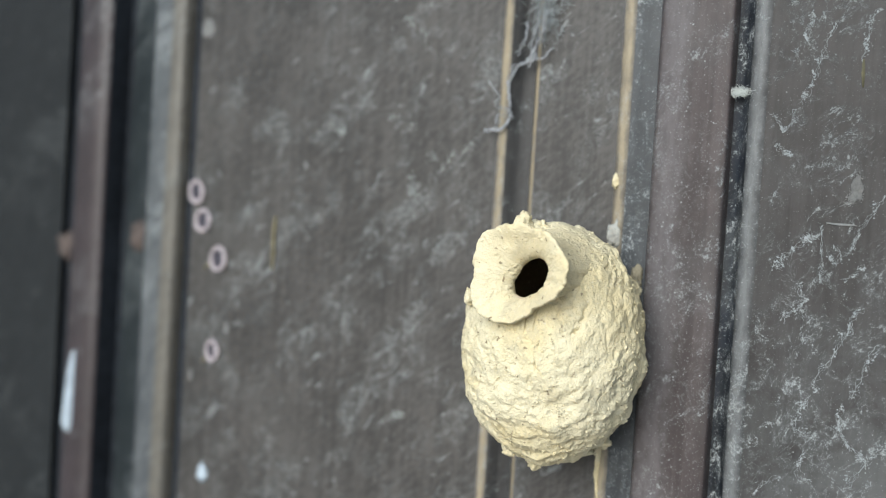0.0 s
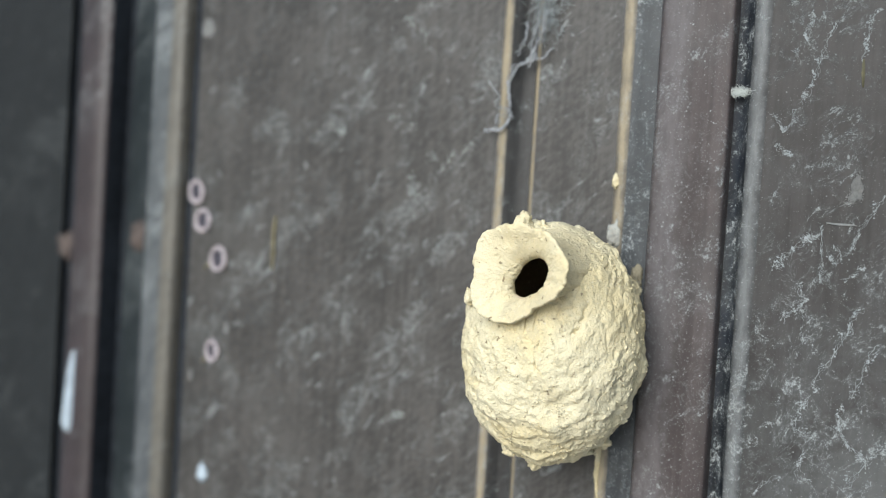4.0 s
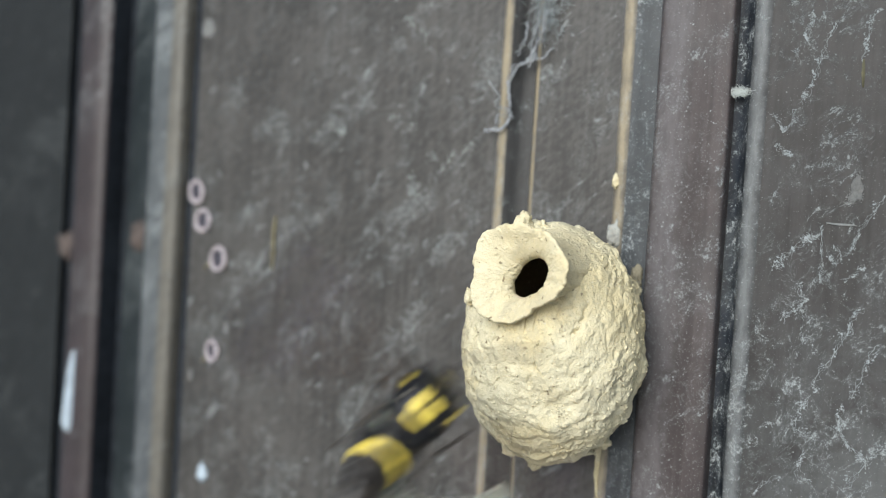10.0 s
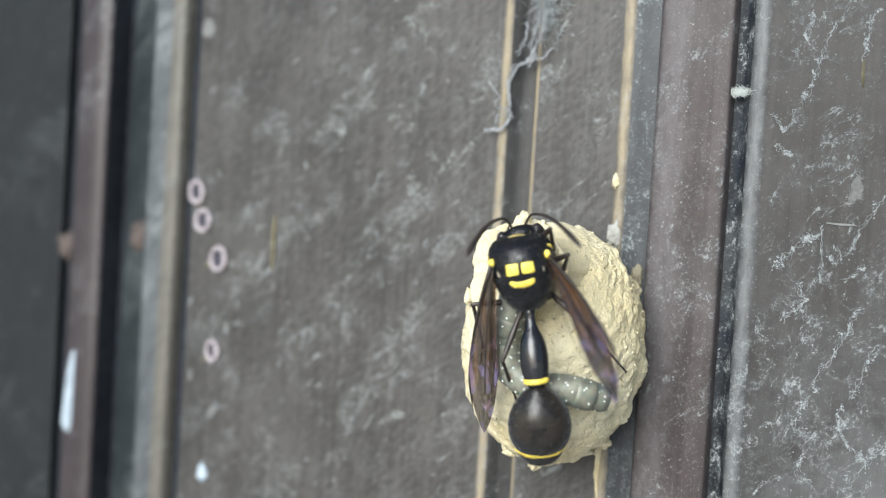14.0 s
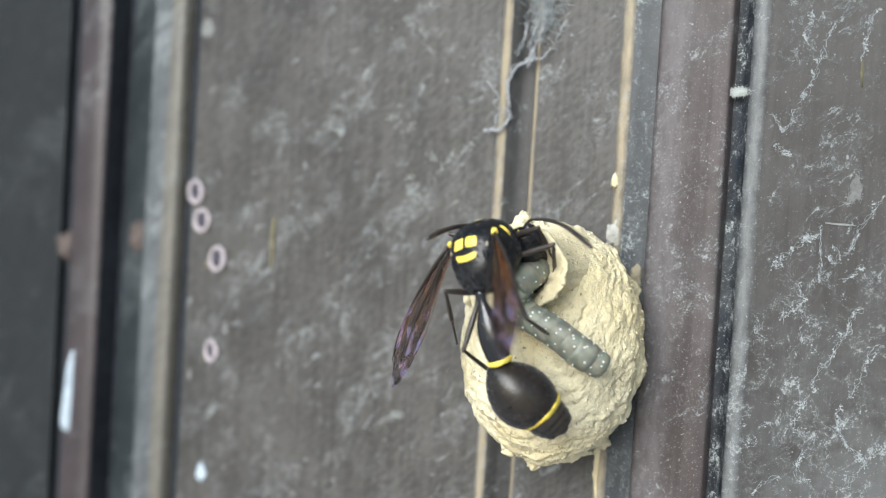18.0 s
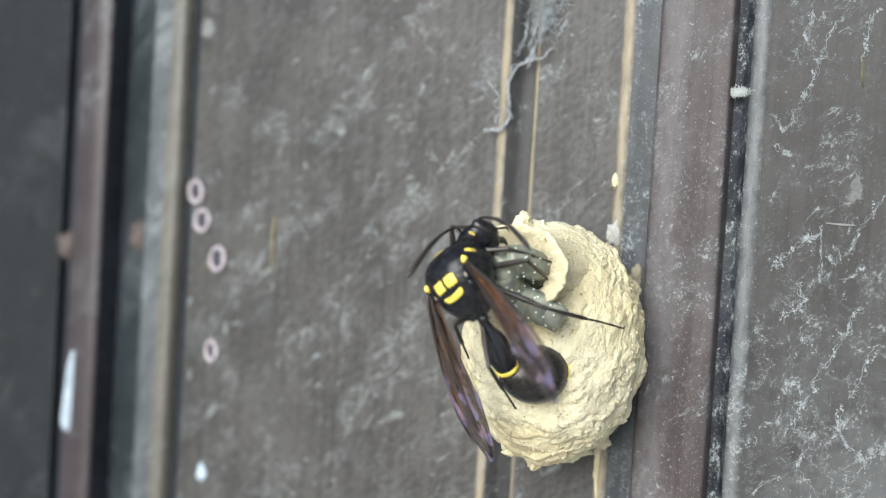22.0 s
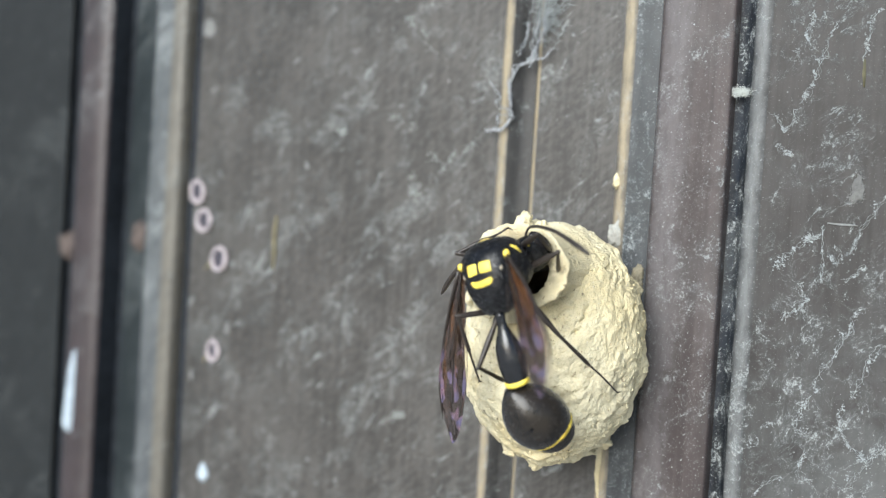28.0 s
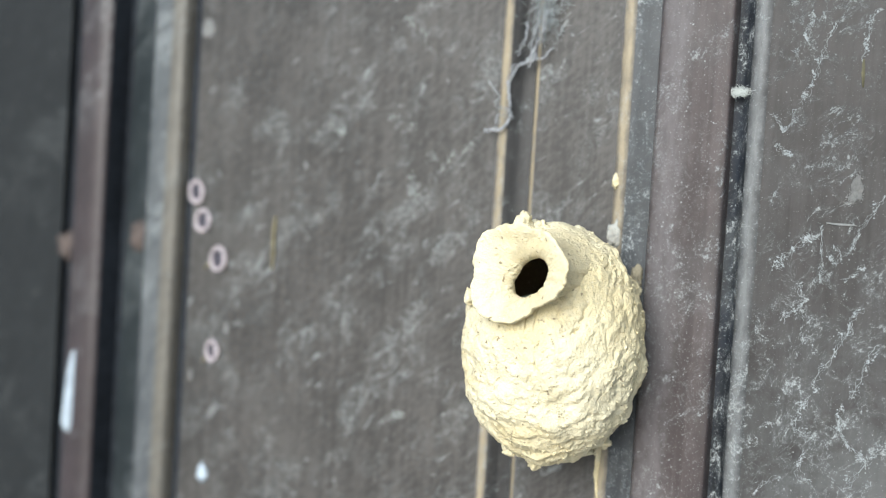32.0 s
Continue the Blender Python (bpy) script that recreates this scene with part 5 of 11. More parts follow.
    walk(WASP_HEAD, [
        (0, pose(0, 0.00265, -0.0012, -20, 0, 0)), (10.5, pose(0, 0.00265, -0.0012, -20, 0, 0)), (10.6, pose(0.000293, 0.002981, -0.001574, -40.7, 0, 3.5)),
        (11, pose(0.001376, 0.001684, -0.002213, -36.6, 0, 12.5)), (11.1, pose(0.001384, 0.002126, -0.001958, -38.1, 0, 6)),
        (11.6, pose(0.001111, 0.002584, -0.001766, -38.8, 0, 2.7)), (12, pose(0.00082, 0.002545, -0.001798, -38.8, 0, 8.6)),
        (12.5, pose(0.000691, 0.002596, -0.001667, -39.6, 0, 4.5)), (13, pose(0.000479, 0.002474, -0.001558, -39.8, 0, 2)),
        (13.5, pose(0.000485, 0.002653, -0.001512, -39.8, 0, 0.6)), (14, pose(0.00019, 0.002394, -0.001474, -39.2, 0, 4.5)),
        (14.5, pose(0.000975, 0.002416, -0.001945, -36.4, 0, 13.3)), (16.5, pose(0.001657, 0.001768, -0.002999, -32.6, 0, 17.2)),
        (17, pose(0.001473, 0.00161, -0.003073, -32.3, 0, 15.1)), (17.5, pose(0.001397, 0.001975, -0.003286, -29.9, 0, 17.5)),
        (18, pose(0.001431, 0.001984, -0.003266, -29.3, 0, 18)), (18.6, pose(0.001608, 0.001982, -0.002775, -34.1, 0, 18)),
        (19, pose(0.00184, 0.001934, -0.002842, -34.1, 0, 18.8)), (19.5, pose(0.00182, 0.002642, -0.002716, -33.3, 0, 18.8)),
        (20, pose(0.001589, 0.002018, -0.003158, -29.9, 0, 19.1)), (20.5, pose(0.001661, 0.001618, -0.002775, -33.6, 0, 16)),
        (21, pose(0.001274, 0.002099, -0.002284, -34.1, 0, 9.4)), (21.3, pose(0.001013, 0.002204, -0.002083, -34.5, 0, 5.7)),
        (21.5, pose(0.000766, 0.002959, -0.001771, -38, 0, 0.2)), (21.7, pose(0.000936, 0.003136, -0.001731, -35.8, 0, -4.6)),
        (22, pose(0.0016, 0.002551, -0.002657, -38.8, 0, 10.3)), (22.2, pose(0.001361, 0.002307, -0.002603, -37.8, 0, 10)),
        (22.4, pose(0.001255, 0.001634, -0.002538, -38.7, 0, 9.7)), (22.6, pose(0.001436, 0.001756, -0.002609, -34.4, 0, 13.9)),
        (22.8, pose(0.001396, 0.001817, -0.002626, -34.6, 0, 12.4)), (23, pose(0.001714, 0.001919, -0.002796, -31.8, 0, 16.8)),
        (23.5, pose(0.001397, 0.001876, -0.002806, -30.9, 0, 17.7)), (24, pose(0.001617, 0.00202, -0.002695, -31.8, 0, 15.1)),
        (24.5, pose(0.00129, 0.001897, -0.002759, -30.1, 0, 16.6)), (25, pose(0.001727, 0.001935, -0.002799, -33.8, 0, 15.9)),
        (25.5, pose(0.001655, 0.00202, -0.003104, -31.5, 0, 17.8)), (27.5, pose(0.001474, 0.002038, -0.003215, -24.6, 0, 20.9)),
        (28, pose(0.001496, 0.001953, -0.003038, -28.4, 0, 19.4)), (29, pose(0.001494, 0.002322, -0.00293, -24.2, 0, 21.9)),
        (29.5, pose(0.001649, 0.00238, -0.002896, -26.1, 0, 21)), (30, pose(0.000441, 0.002567, -0.001646, -38.4, 0, 9)),
        (30.5, pose(0.000576, 0.002884, -0.001595, -38.6, 0, 7.8)), (31, pose(0.000914, 0.00272, -0.001716, -38.2, 0, 6.9)),
        (31.1, pose(0.000091, 0.002724, -0.001417, -39.3, 0, -0.5)), (31.3, pose(-0.000546, 0.002724, -0.001373, -38.7, 0, -12.2)),
        (31.4, pose(0, 0.00265, -0.0012, -20, 0, 0)), (32, pose(0, 0.00265, -0.0012, -20, 0, 0)),
    ])
    walk(ANTENNAE["left"], [
        (0, pose(-0.0005, 0.00075, 0.00075, 23.2, -19, 33.5)), (10.5, pose(-0.0005, 0.00075, 0.00075, 23.2, -19, 33.5)),
        (10.8, pose(-0.0005, 0.00075, 0.00075, 69.1, -15.4, 41.9)), (11.1, pose(-0.0005, 0.00075, 0.00075, 115, -18.7, 50.4)),
        (12, pose(-0.0005, 0.00075, 0.00075, 120.1, 19.9, 8.5)), (12.5, pose(-0.0005, 0.00075, 0.00075, 119.6, -9, 40.6)),
        (13, pose(-0.0005, 0.00075, 0.00075, 101.3, -32.3, 79.4)), (14, pose(-0.0005, 0.00075, 0.00075, 50.4, -39.1, 115.8)),
        (16.5, pose(-0.0005, 0.00075, 0.00075, 85.2, -31.9, 54.4)), (17, pose(-0.0005, 0.00075, 0.00075, 62.4, -24.8, 90.6)),
        (17.5, pose(-0.0005, 0.00075, 0.00075, 58.9, -29.5, 107.7)), (18, pose(-0.0005, 0.00075, 0.00075, 50.1, -27.4, 119.5)),
        (18.6, pose(-0.0005, 0.00075, 0.00075, 69.4, -21.7, 69.6)), (19, pose(-0.0005, 0.00075, 0.00075, 75.5, -41.8, 55)),
        (19.5, pose(-0.0005, 0.00075, 0.00075, 72, -43.4, 68.4)), (20, pose(-0.0005, 0.00075, 0.00075, 66.8, -53.4, 87.2)),
        (20.5, pose(-0.0005, 0.00075, 0.00075, 76.3, -28, 79.4)), (21, pose(-0.0005, 0.00075, 0.00075, 72.9, -27.4, 88.8)),
        (21.3, pose(-0.0005, 0.00075, 0.00075, 76.1, -31, 84.1)), (21.5, pose(-0.0005, 0.00075, 0.00075, 79.4, -34.9, 86)),
        (21.7, pose(-0.0005, 0.00075, 0.00075, 76.8, -40.1, 80.5)), (22, pose(-0.0005, 0.00075, 0.00075, 111.1, -49.1, 51.1)),
        (22.2, pose(-0.0005, 0.00075, 0.00075, 141.3, -40.1, 47.6)), (22.4, pose(-0.0005, 0.00075, 0.00075, 151.1, 3.9, 39.2)),
        (23, pose(-0.0005, 0.00075, 0.00075, 138.2, -18, 43.4)), (23.5, pose(-0.0005, 0.00075, 0.00075, 90.3, -49, 55.2)),
        (24, pose(-0.0005, 0.00075, 0.00075, 77.1, -53.3, 65.5)), (24.5, pose(-0.0005, 0.00075, 0.00075, 61.9, -57.2, 89.6)),
        (25, pose(-0.0005, 0.00075, 0.00075, 70, -31.3, 87.1)), (25.5, pose(-0.0005, 0.00075, 0.00075, 79.8, -41.1, 80.8)),
        (27.5, pose(-0.0005, 0.00075, 0.00075, 22.7, -51.9, 74.7)), (28, pose(-0.0005, 0.00075, 0.00075, 5, -51, 82.3)),
        (29, pose(-0.0005, 0.00075, 0.00075, 44.2, -61, 65.2)), (29.5, pose(-0.0005, 0.00075, 0.00075, 73.3, -65, 40.5)),
        (30, pose(-0.0005, 0.00075, 0.00075, -9, -78.5, 127.1)), (30.5, pose(-0.0005, 0.00075, 0.00075, 9.8, -47.5, 118.6)),
        (30.667, pose(-0.0005, 0.00075, 0.00075, 83.2, -50.9, 38.3)), (30.833, pose(-0.0005, 0.00075, 0.00075, 113, -11.8, 0.1)),
        (31, pose(-0.0005, 0.00075, 0.00075, 116.8, 34.1, -20.6)), (31.2, pose(-0.0005, 0.00075, 0.00075, 76.1, -3.7, -5.1)),
        (31.4, pose(-0.0005, 0.00075, 0.00075, 23.2, -19, 33.5)), (32, pose(-0.0005, 0.00075, 0.00075, 23.2, -19, 33.5)),
    ])
    walk(ANTENNAE["right"], [
        (0, pose(0.0005, 0.00075, 0.00075, 23.2, 19, -33.5)), (10.5, pose(0.0005, 0.00075, 0.00075, 23.2, 19, -33.5)),
        (10.8, pose(0.0005, 0.00075, 0.00075, 20.8, 16.2, -86)), (11.1, pose(0.0005, 0.00075, 0.00075, 21.6, 12.8, -137.6)),
        (12, pose(0.0005, 0.00075, 0.00075, 12.3, 7.4, -139.4)), (13, pose(0.0005, 0.00075, 0.00075, 19.7, 5.9, -148.1)),
        (13.5, pose(0.0005, 0.00075, 0.00075, 17.7, 17.1, -139.3)), (14, pose(0.0005, 0.00075, 0.00075, 28.6, 28.6, -132.6)),
        (14.5, pose(0.0005, 0.00075, 0.00075, 15.3, 10.9, -140.8)), (16.5, pose(0.0005, 0.00075, 0.00075, -5.3, -36.5, -136.2)),
        (17, pose(0.0005, 0.00075, 0.00075, -25.9, -45.1, -130.2)), (17.5, pose(0.0005, 0.00075, 0.00075, -23.7, -6.8, -128.2)),
        (18, pose(0.0005, 0.00075, 0.00075, -15.5, 15.2, -137.4)), (18.6, pose(0.0005, 0.00075, 0.00075, -18.2, 0.3, -150.7)),
        (19, pose(0.0005, 0.00075, 0.00075, 0.3, 15.1, -137.5)), (19.5, pose(0.0005, 0.00075, 0.00075, -4.2, 5.4, -134.4)),
        (20, pose(0.0005, 0.00075, 0.00075, -4.1, -6.8, -135.2)), (20.5, pose(0.0005, 0.00075, 0.00075, 8, -20.9, -144.2)),
        (21, pose(0.0005, 0.00075, 0.00075, 11.2, -20.1, -126.1)), (21.3, pose(0.0005, 0.00075, 0.00075, 8.9, -14.6, -104.9)),
        (21.5, pose(0.0005, 0.00075, 0.00075, 5.7, -14.2, -92.6)), (21.7, pose(0.0005, 0.00075, 0.00075, 35.3, -5.9, -70.3)),
        (21.85, pose(0.0005, 0.00075, 0.00075, 13.2, -2.7, -108.3)), (22, pose(0.0005, 0.00075, 0.00075, -7.7, -13.5, -144.8)),
        (22.2, pose(0.0005, 0.00075, 0.00075, 1.1, -8.9, -139.4)), (22.4, pose(0.0005, 0.00075, 0.00075, 4.7, -8.1, -145.7)),
        (22.6, pose(0.0005, 0.00075, 0.00075, 23.6, -7.7, -154.6)), (22.8, pose(0.0005, 0.00075, 0.00075, 23.2, -3.5, -151.6)),
        (23, pose(0.0005, 0.00075, 0.00075, -3.3, 3.7, -152)), (23.5, pose(0.0005, 0.00075, 0.00075, -12.8, 11.5, -147.8)),
        (24, pose(0.0005, 0.00075, 0.00075, 3.4, 17.1, -142.9)), (24.5, pose(0.0005, 0.00075, 0.00075, -10.4, 18.7, -146.1)),
        (25, pose(0.0005, 0.00075, 0.00075, -1.5, 18.4, -143.9)), (25.5, pose(0.0005, 0.00075, 0.00075, -16.2, 23.4, -144)),
        (27.5, pose(0.0005, 0.00075, 0.00075, 3.1, 32.9, -134.9)), (28, pose(0.0005, 0.00075, 0.00075, -2.8, 26, -141.6)),
        (29, pose(0.0005, 0.00075, 0.00075, 33.9, 56.6, -102.7)), (29.5, pose(0.0005, 0.00075, 0.00075, 9.4, 45.5, -115)),
        (30, pose(0.0005, 0.00075, 0.00075, 32.3, 24, -129.9)), (30.167, pose(0.0005, 0.00075, 0.00075, 61.6, 46.2, -84.1)),
        (30.333, pose(0.0005, 0.00075, 0.00075, 105.7, 40, -24.8)), (30.5, pose(0.0005, 0.00075, 0.00075, 124.3, 12.1, 12.1)),
        (30.75, pose(0.0005, 0.00075, 0.00075, 100, 38.8, -17.3)), (31, pose(0.0005, 0.00075, 0.00075, 54, 45.3, -67.7)),
        (31.2, pose(0.0005, 0.00075, 0.00075, 39.8, 30.1, -51.5)), (31.4, pose(0.0005, 0.00075, 0.00075, 23.2, 19, -33.5)),
        (32, pose(0.0005, 0.00075, 0.00075, 23.2, 19, -33.5)),
    ])
    walk(PETIOLE, [
        (0, pose(0, -0.00345, -0.00002, 26.1, 0, -3.4)), (9, pose(0, -0.00345, -0.00002, 26.1, 0, -3.4)),
        (9.056, pose(0, -0.00345, -0.00002, 33.4, 9.6, 48.7)), (9.111, pose(0, -0.00345, -0.00002, 45.7, 9.6, 102.2)),
        (9.167, pose(0, -0.00345, -0.00002, 53, 0, 154.3)), (9.2, pose(0, -0.00345, -0.00002, 48.1, 0, 158.6)),
        (9.233, pose(0, -0.00345, -0.00002, 43.1, 0, 162.3)), (9.267, pose(0, -0.00345, -0.00002, 37.9, 0, 165.4)),
        (9.3, pose(0, -0.00345, -0.00002, 32.7, 0, 168.1)), (9.333, pose(0, -0.00345, -0.00002, 38, 0, 165.5)),
        (9.367, pose(0, -0.00345, -0.00002, 42.2, 0, 161.2)), (9.4, pose(0, -0.00345, -0.00002, 44.8, 0, 155.1)),
        (9.433, pose(0, -0.00345, -0.00002, 49.2, 0, 170.4)), (9.467, pose(0, -0.00345, -0.00002, 51.4, 0, -172.4)),
        (9.5, pose(0, -0.00345, -0.00002, 51.2, 0, -154.4)), (9.533, pose(0, -0.00345, -0.00002, 51.1, 0, -157.4)),
        (9.567, pose(0, -0.00345, -0.00002, 51.4, 0, -160.2)), (9.6, pose(0, -0.00345, -0.00002, 51.9, 0, -163)),
        (9.633, pose(0, -0.00345, -0.00002, 44.7, 0, -169.7)), (9.667, pose(0, -0.00345, -0.00002, 37, 0, -175.3)),
        (9.7, pose(0, -0.00345, -0.00002, 28.4, 0, 179.8)), (9.733, pose(0, -0.00345, -0.00002, 26.3, 0, 175.1)),
        (9.767, pose(0, -0.00345, -0.00002, 24.6, 0, 170.4)), (9.8, pose(0, -0.00345, -0.00002, 23.4, 0, 165.5)),
        (9.833, pose(0, -0.00345, -0.00002, 29.7, 0, 167.2)), (9.867, pose(0, -0.00345, -0.00002, 35.4, 0, 169)),
        (9.9, pose(0, -0.00345, -0.00002, 40.8, 0, 171.1)), (9.933, pose(0, -0.00345, -0.00002, 44.8, 0, 177.6)),
        (9.967, pose(0, -0.00345, -0.00002, 51.2, 0, -178.2)), (10, pose(0, -0.00345, -0.00002, 59.3, 0, -178.1)),
        (10.033, pose(0, -0.00345, -0.00002, 62.7, 0, 178.6)), (10.067, pose(0, -0.00345, -0.00002, 61.2, 0, -178.3)),
        (10.1, pose(0, -0.00345, -0.00002, 58.4, 0, -172.4)), (10.133, pose(0, -0.00345, -0.00002, 56.2, 0, -163.7)),
        (10.167, pose(0, -0.00345, -0.00002, 52.8, 0, -156.8)), (10.2, pose(0, -0.00345, -0.00002, 48.5, 0, -151.6)),
        (10.233, pose(0, -0.00345, -0.00002, 48.8, 0, -143.8)), (10.267, pose(0, -0.00345, -0.00002, 49.3, 0, -135.6)),
        (10.3, pose(0, -0.00345, -0.00002, 49.8, 0, -126.9)), (10.333, pose(0, -0.00345, -0.00002, 56.9, 0, -118.1)),
        (10.367, pose(0, -0.00345, -0.00002, 58.8, 0, -99.8)), (10.4, pose(0, -0.00345, -0.00002, 51.8, 0, -79.8)),
        (10.433, pose(0, -0.00345, -0.00002, 45.7, 0, -57.9)), (10.467, pose(0, -0.00345, -0.00002, 21.9, 0, -41.6)),
        (10.5, pose(0, -0.00345, -0.00002, 22.8, 0, -37.2)), (10.6, pose(0, -0.00345, -0.00002, 3, -0.2, -6)),
        (11, pose(0, -0.00345, -0.00002, 13.3, 0, -10.1)), (11.1, pose(0, -0.00345, -0.00002, 16, 0, -10.6)),
        (11.6, pose(0, -0.00345, -0.00002, 10.9, 0, -5.7)), (12, pose(0, -0.00345, -0.00002, 2.6, 0, -7.5)),
        (12.5, pose(0, -0.00345, -0.00002, 3.1, 0, -7.7)), (13, pose(0, -0.00345, -0.00002, 0.2, 0, -3.8)),
        (13.5, pose(0, -0.00345, -0.00002, -1.4, 0, -4.4)), (14, pose(0, -0.00345, -0.00002, -3.9, 0, -3.6)),
        (14.5, pose(0, -0.00345, -0.00002, -0.2, 0.2, -3.4)), (16.5, pose(0, -0.00345, -0.00002, 12.8, 0.3, 4.1)),
        (17, pose(0, -0.00345, -0.00002, 16.8, 0, 4.5)), (17.5, pose(0, -0.00345, -0.00002, 31.4, -0.8, 2.9)),
        (18, pose(0, -0.00345, -0.00002, 36.3, 0, -1.8)), (18.6, pose(0, -0.00345, -0.00002, 24.9, 0.7, -0.6)),
        (19, pose(0, -0.00345, -0.00002, 29.3, 0, -2.6)), (19.5, pose(0, -0.00345, -0.00002, 26.2, -0.2, -6.7)),
        (20, pose(0, -0.00345, -0.00002, 31, 0, -7.4)), (20.5, pose(0, -0.00345, -0.00002, 9.3, -0.5, -12.8)),
        (21, pose(0, -0.00345, -0.00002, 14.2, 0, -9.6)), (21.3, pose(0, -0.00345, -0.00002, 14.3, -0.2, -13.5)),
        (21.5, pose(0, -0.00345, -0.00002, 5.2, -0.6, -11.9)), (21.7, pose(0, -0.00345, -0.00002, 32.2, -0.2, -21.2)),
        (22, pose(0, -0.00345, -0.00002, 34.2, 0, -33.4)), (22.2, pose(0, -0.00345, -0.00002, 33, 0, -23.9)),
        (22.4, pose(0, -0.00345, -0.00002, 21.8, -0.6, -14.1)), (22.6, pose(0, -0.00345, -0.00002, 26.5, -0.2, -20.5)),
        (22.8, pose(0, -0.00345, -0.00002, 29.3, 0, -12.9)), (23, pose(0, -0.00345, -0.00002, 27.4, 0, -6.6)),
        (23.5, pose(0, -0.00345, -0.00002, 28.5, 0, -9.7)), (24, pose(0, -0.00345, -0.00002, 29.6, 0, -0.3)),
        (24.5, pose(0, -0.00345, -0.00002, 31.6, 0, -5)), (25, pose(0, -0.00345, -0.00002, 23.5, 0, -3.1)),
        (25.5, pose(0, -0.00345, -0.00002, 31.1, -0.1, -5.2)), (27.5, pose(0, -0.00345, -0.00002, 27.8, -0.1, -11.4)),
        (28, pose(0, -0.00345, -0.00002, 24.5, 0, -6.9)), (29, pose(0, -0.00345, -0.00002, 21.1, 0, -7.7)),
        (29.5, pose(0, -0.00345, -0.00002, 25.9, -0.1, -11.2)), (30, pose(0, -0.00345, -0.00002, 16.7, 0, -11.5)),
        (30.5, pose(0, -0.00345, -0.00002, 16.1, 0, -9)), (31, pose(0, -0.00345, -0.00002, 11.4, 0, -10.6)),
        (31.1, pose(0, -0.00345, -0.00002, 11, 0, -7.5)), (31.3, pose(0, -0.00345, -0.00002, 13.5, 0, -0.7)),
        (31.4, pose(0, -0.00345, -0.00002, -20, 0, 5.1)), (31.433, pose(0, -0.00345, -0.00002, -37.1, 0, 5.2)),
        (31.467, pose(0, -0.00345, -0.00002, -49.6, 0, 4.7)), (31.5, pose(0, -0.00345, -0.00002, -60.1, 0, 2.9)),
        (31.533, pose(0, -0.00345, -0.00002, -59.8, 0, 4)), (31.567, pose(0, -0.00345, -0.00002, -58.9, 0, 4.7)),
        (31.6, pose(0, -0.00345, -0.00002, -57.5, 0, 4.7)), (31.633, pose(0, -0.00345, -0.00002, -54.2, 0, -2)),
        (31.667, pose(0, -0.00345, -0.00002, -50.9, 0, -8.3)), (31.7, pose(0, -0.00345, -0.00002, -47.7, 0, -14.4)),
        (32, pose(0, -0.00345, -0.00002, 9.2, 0, -16.2)),
    ])
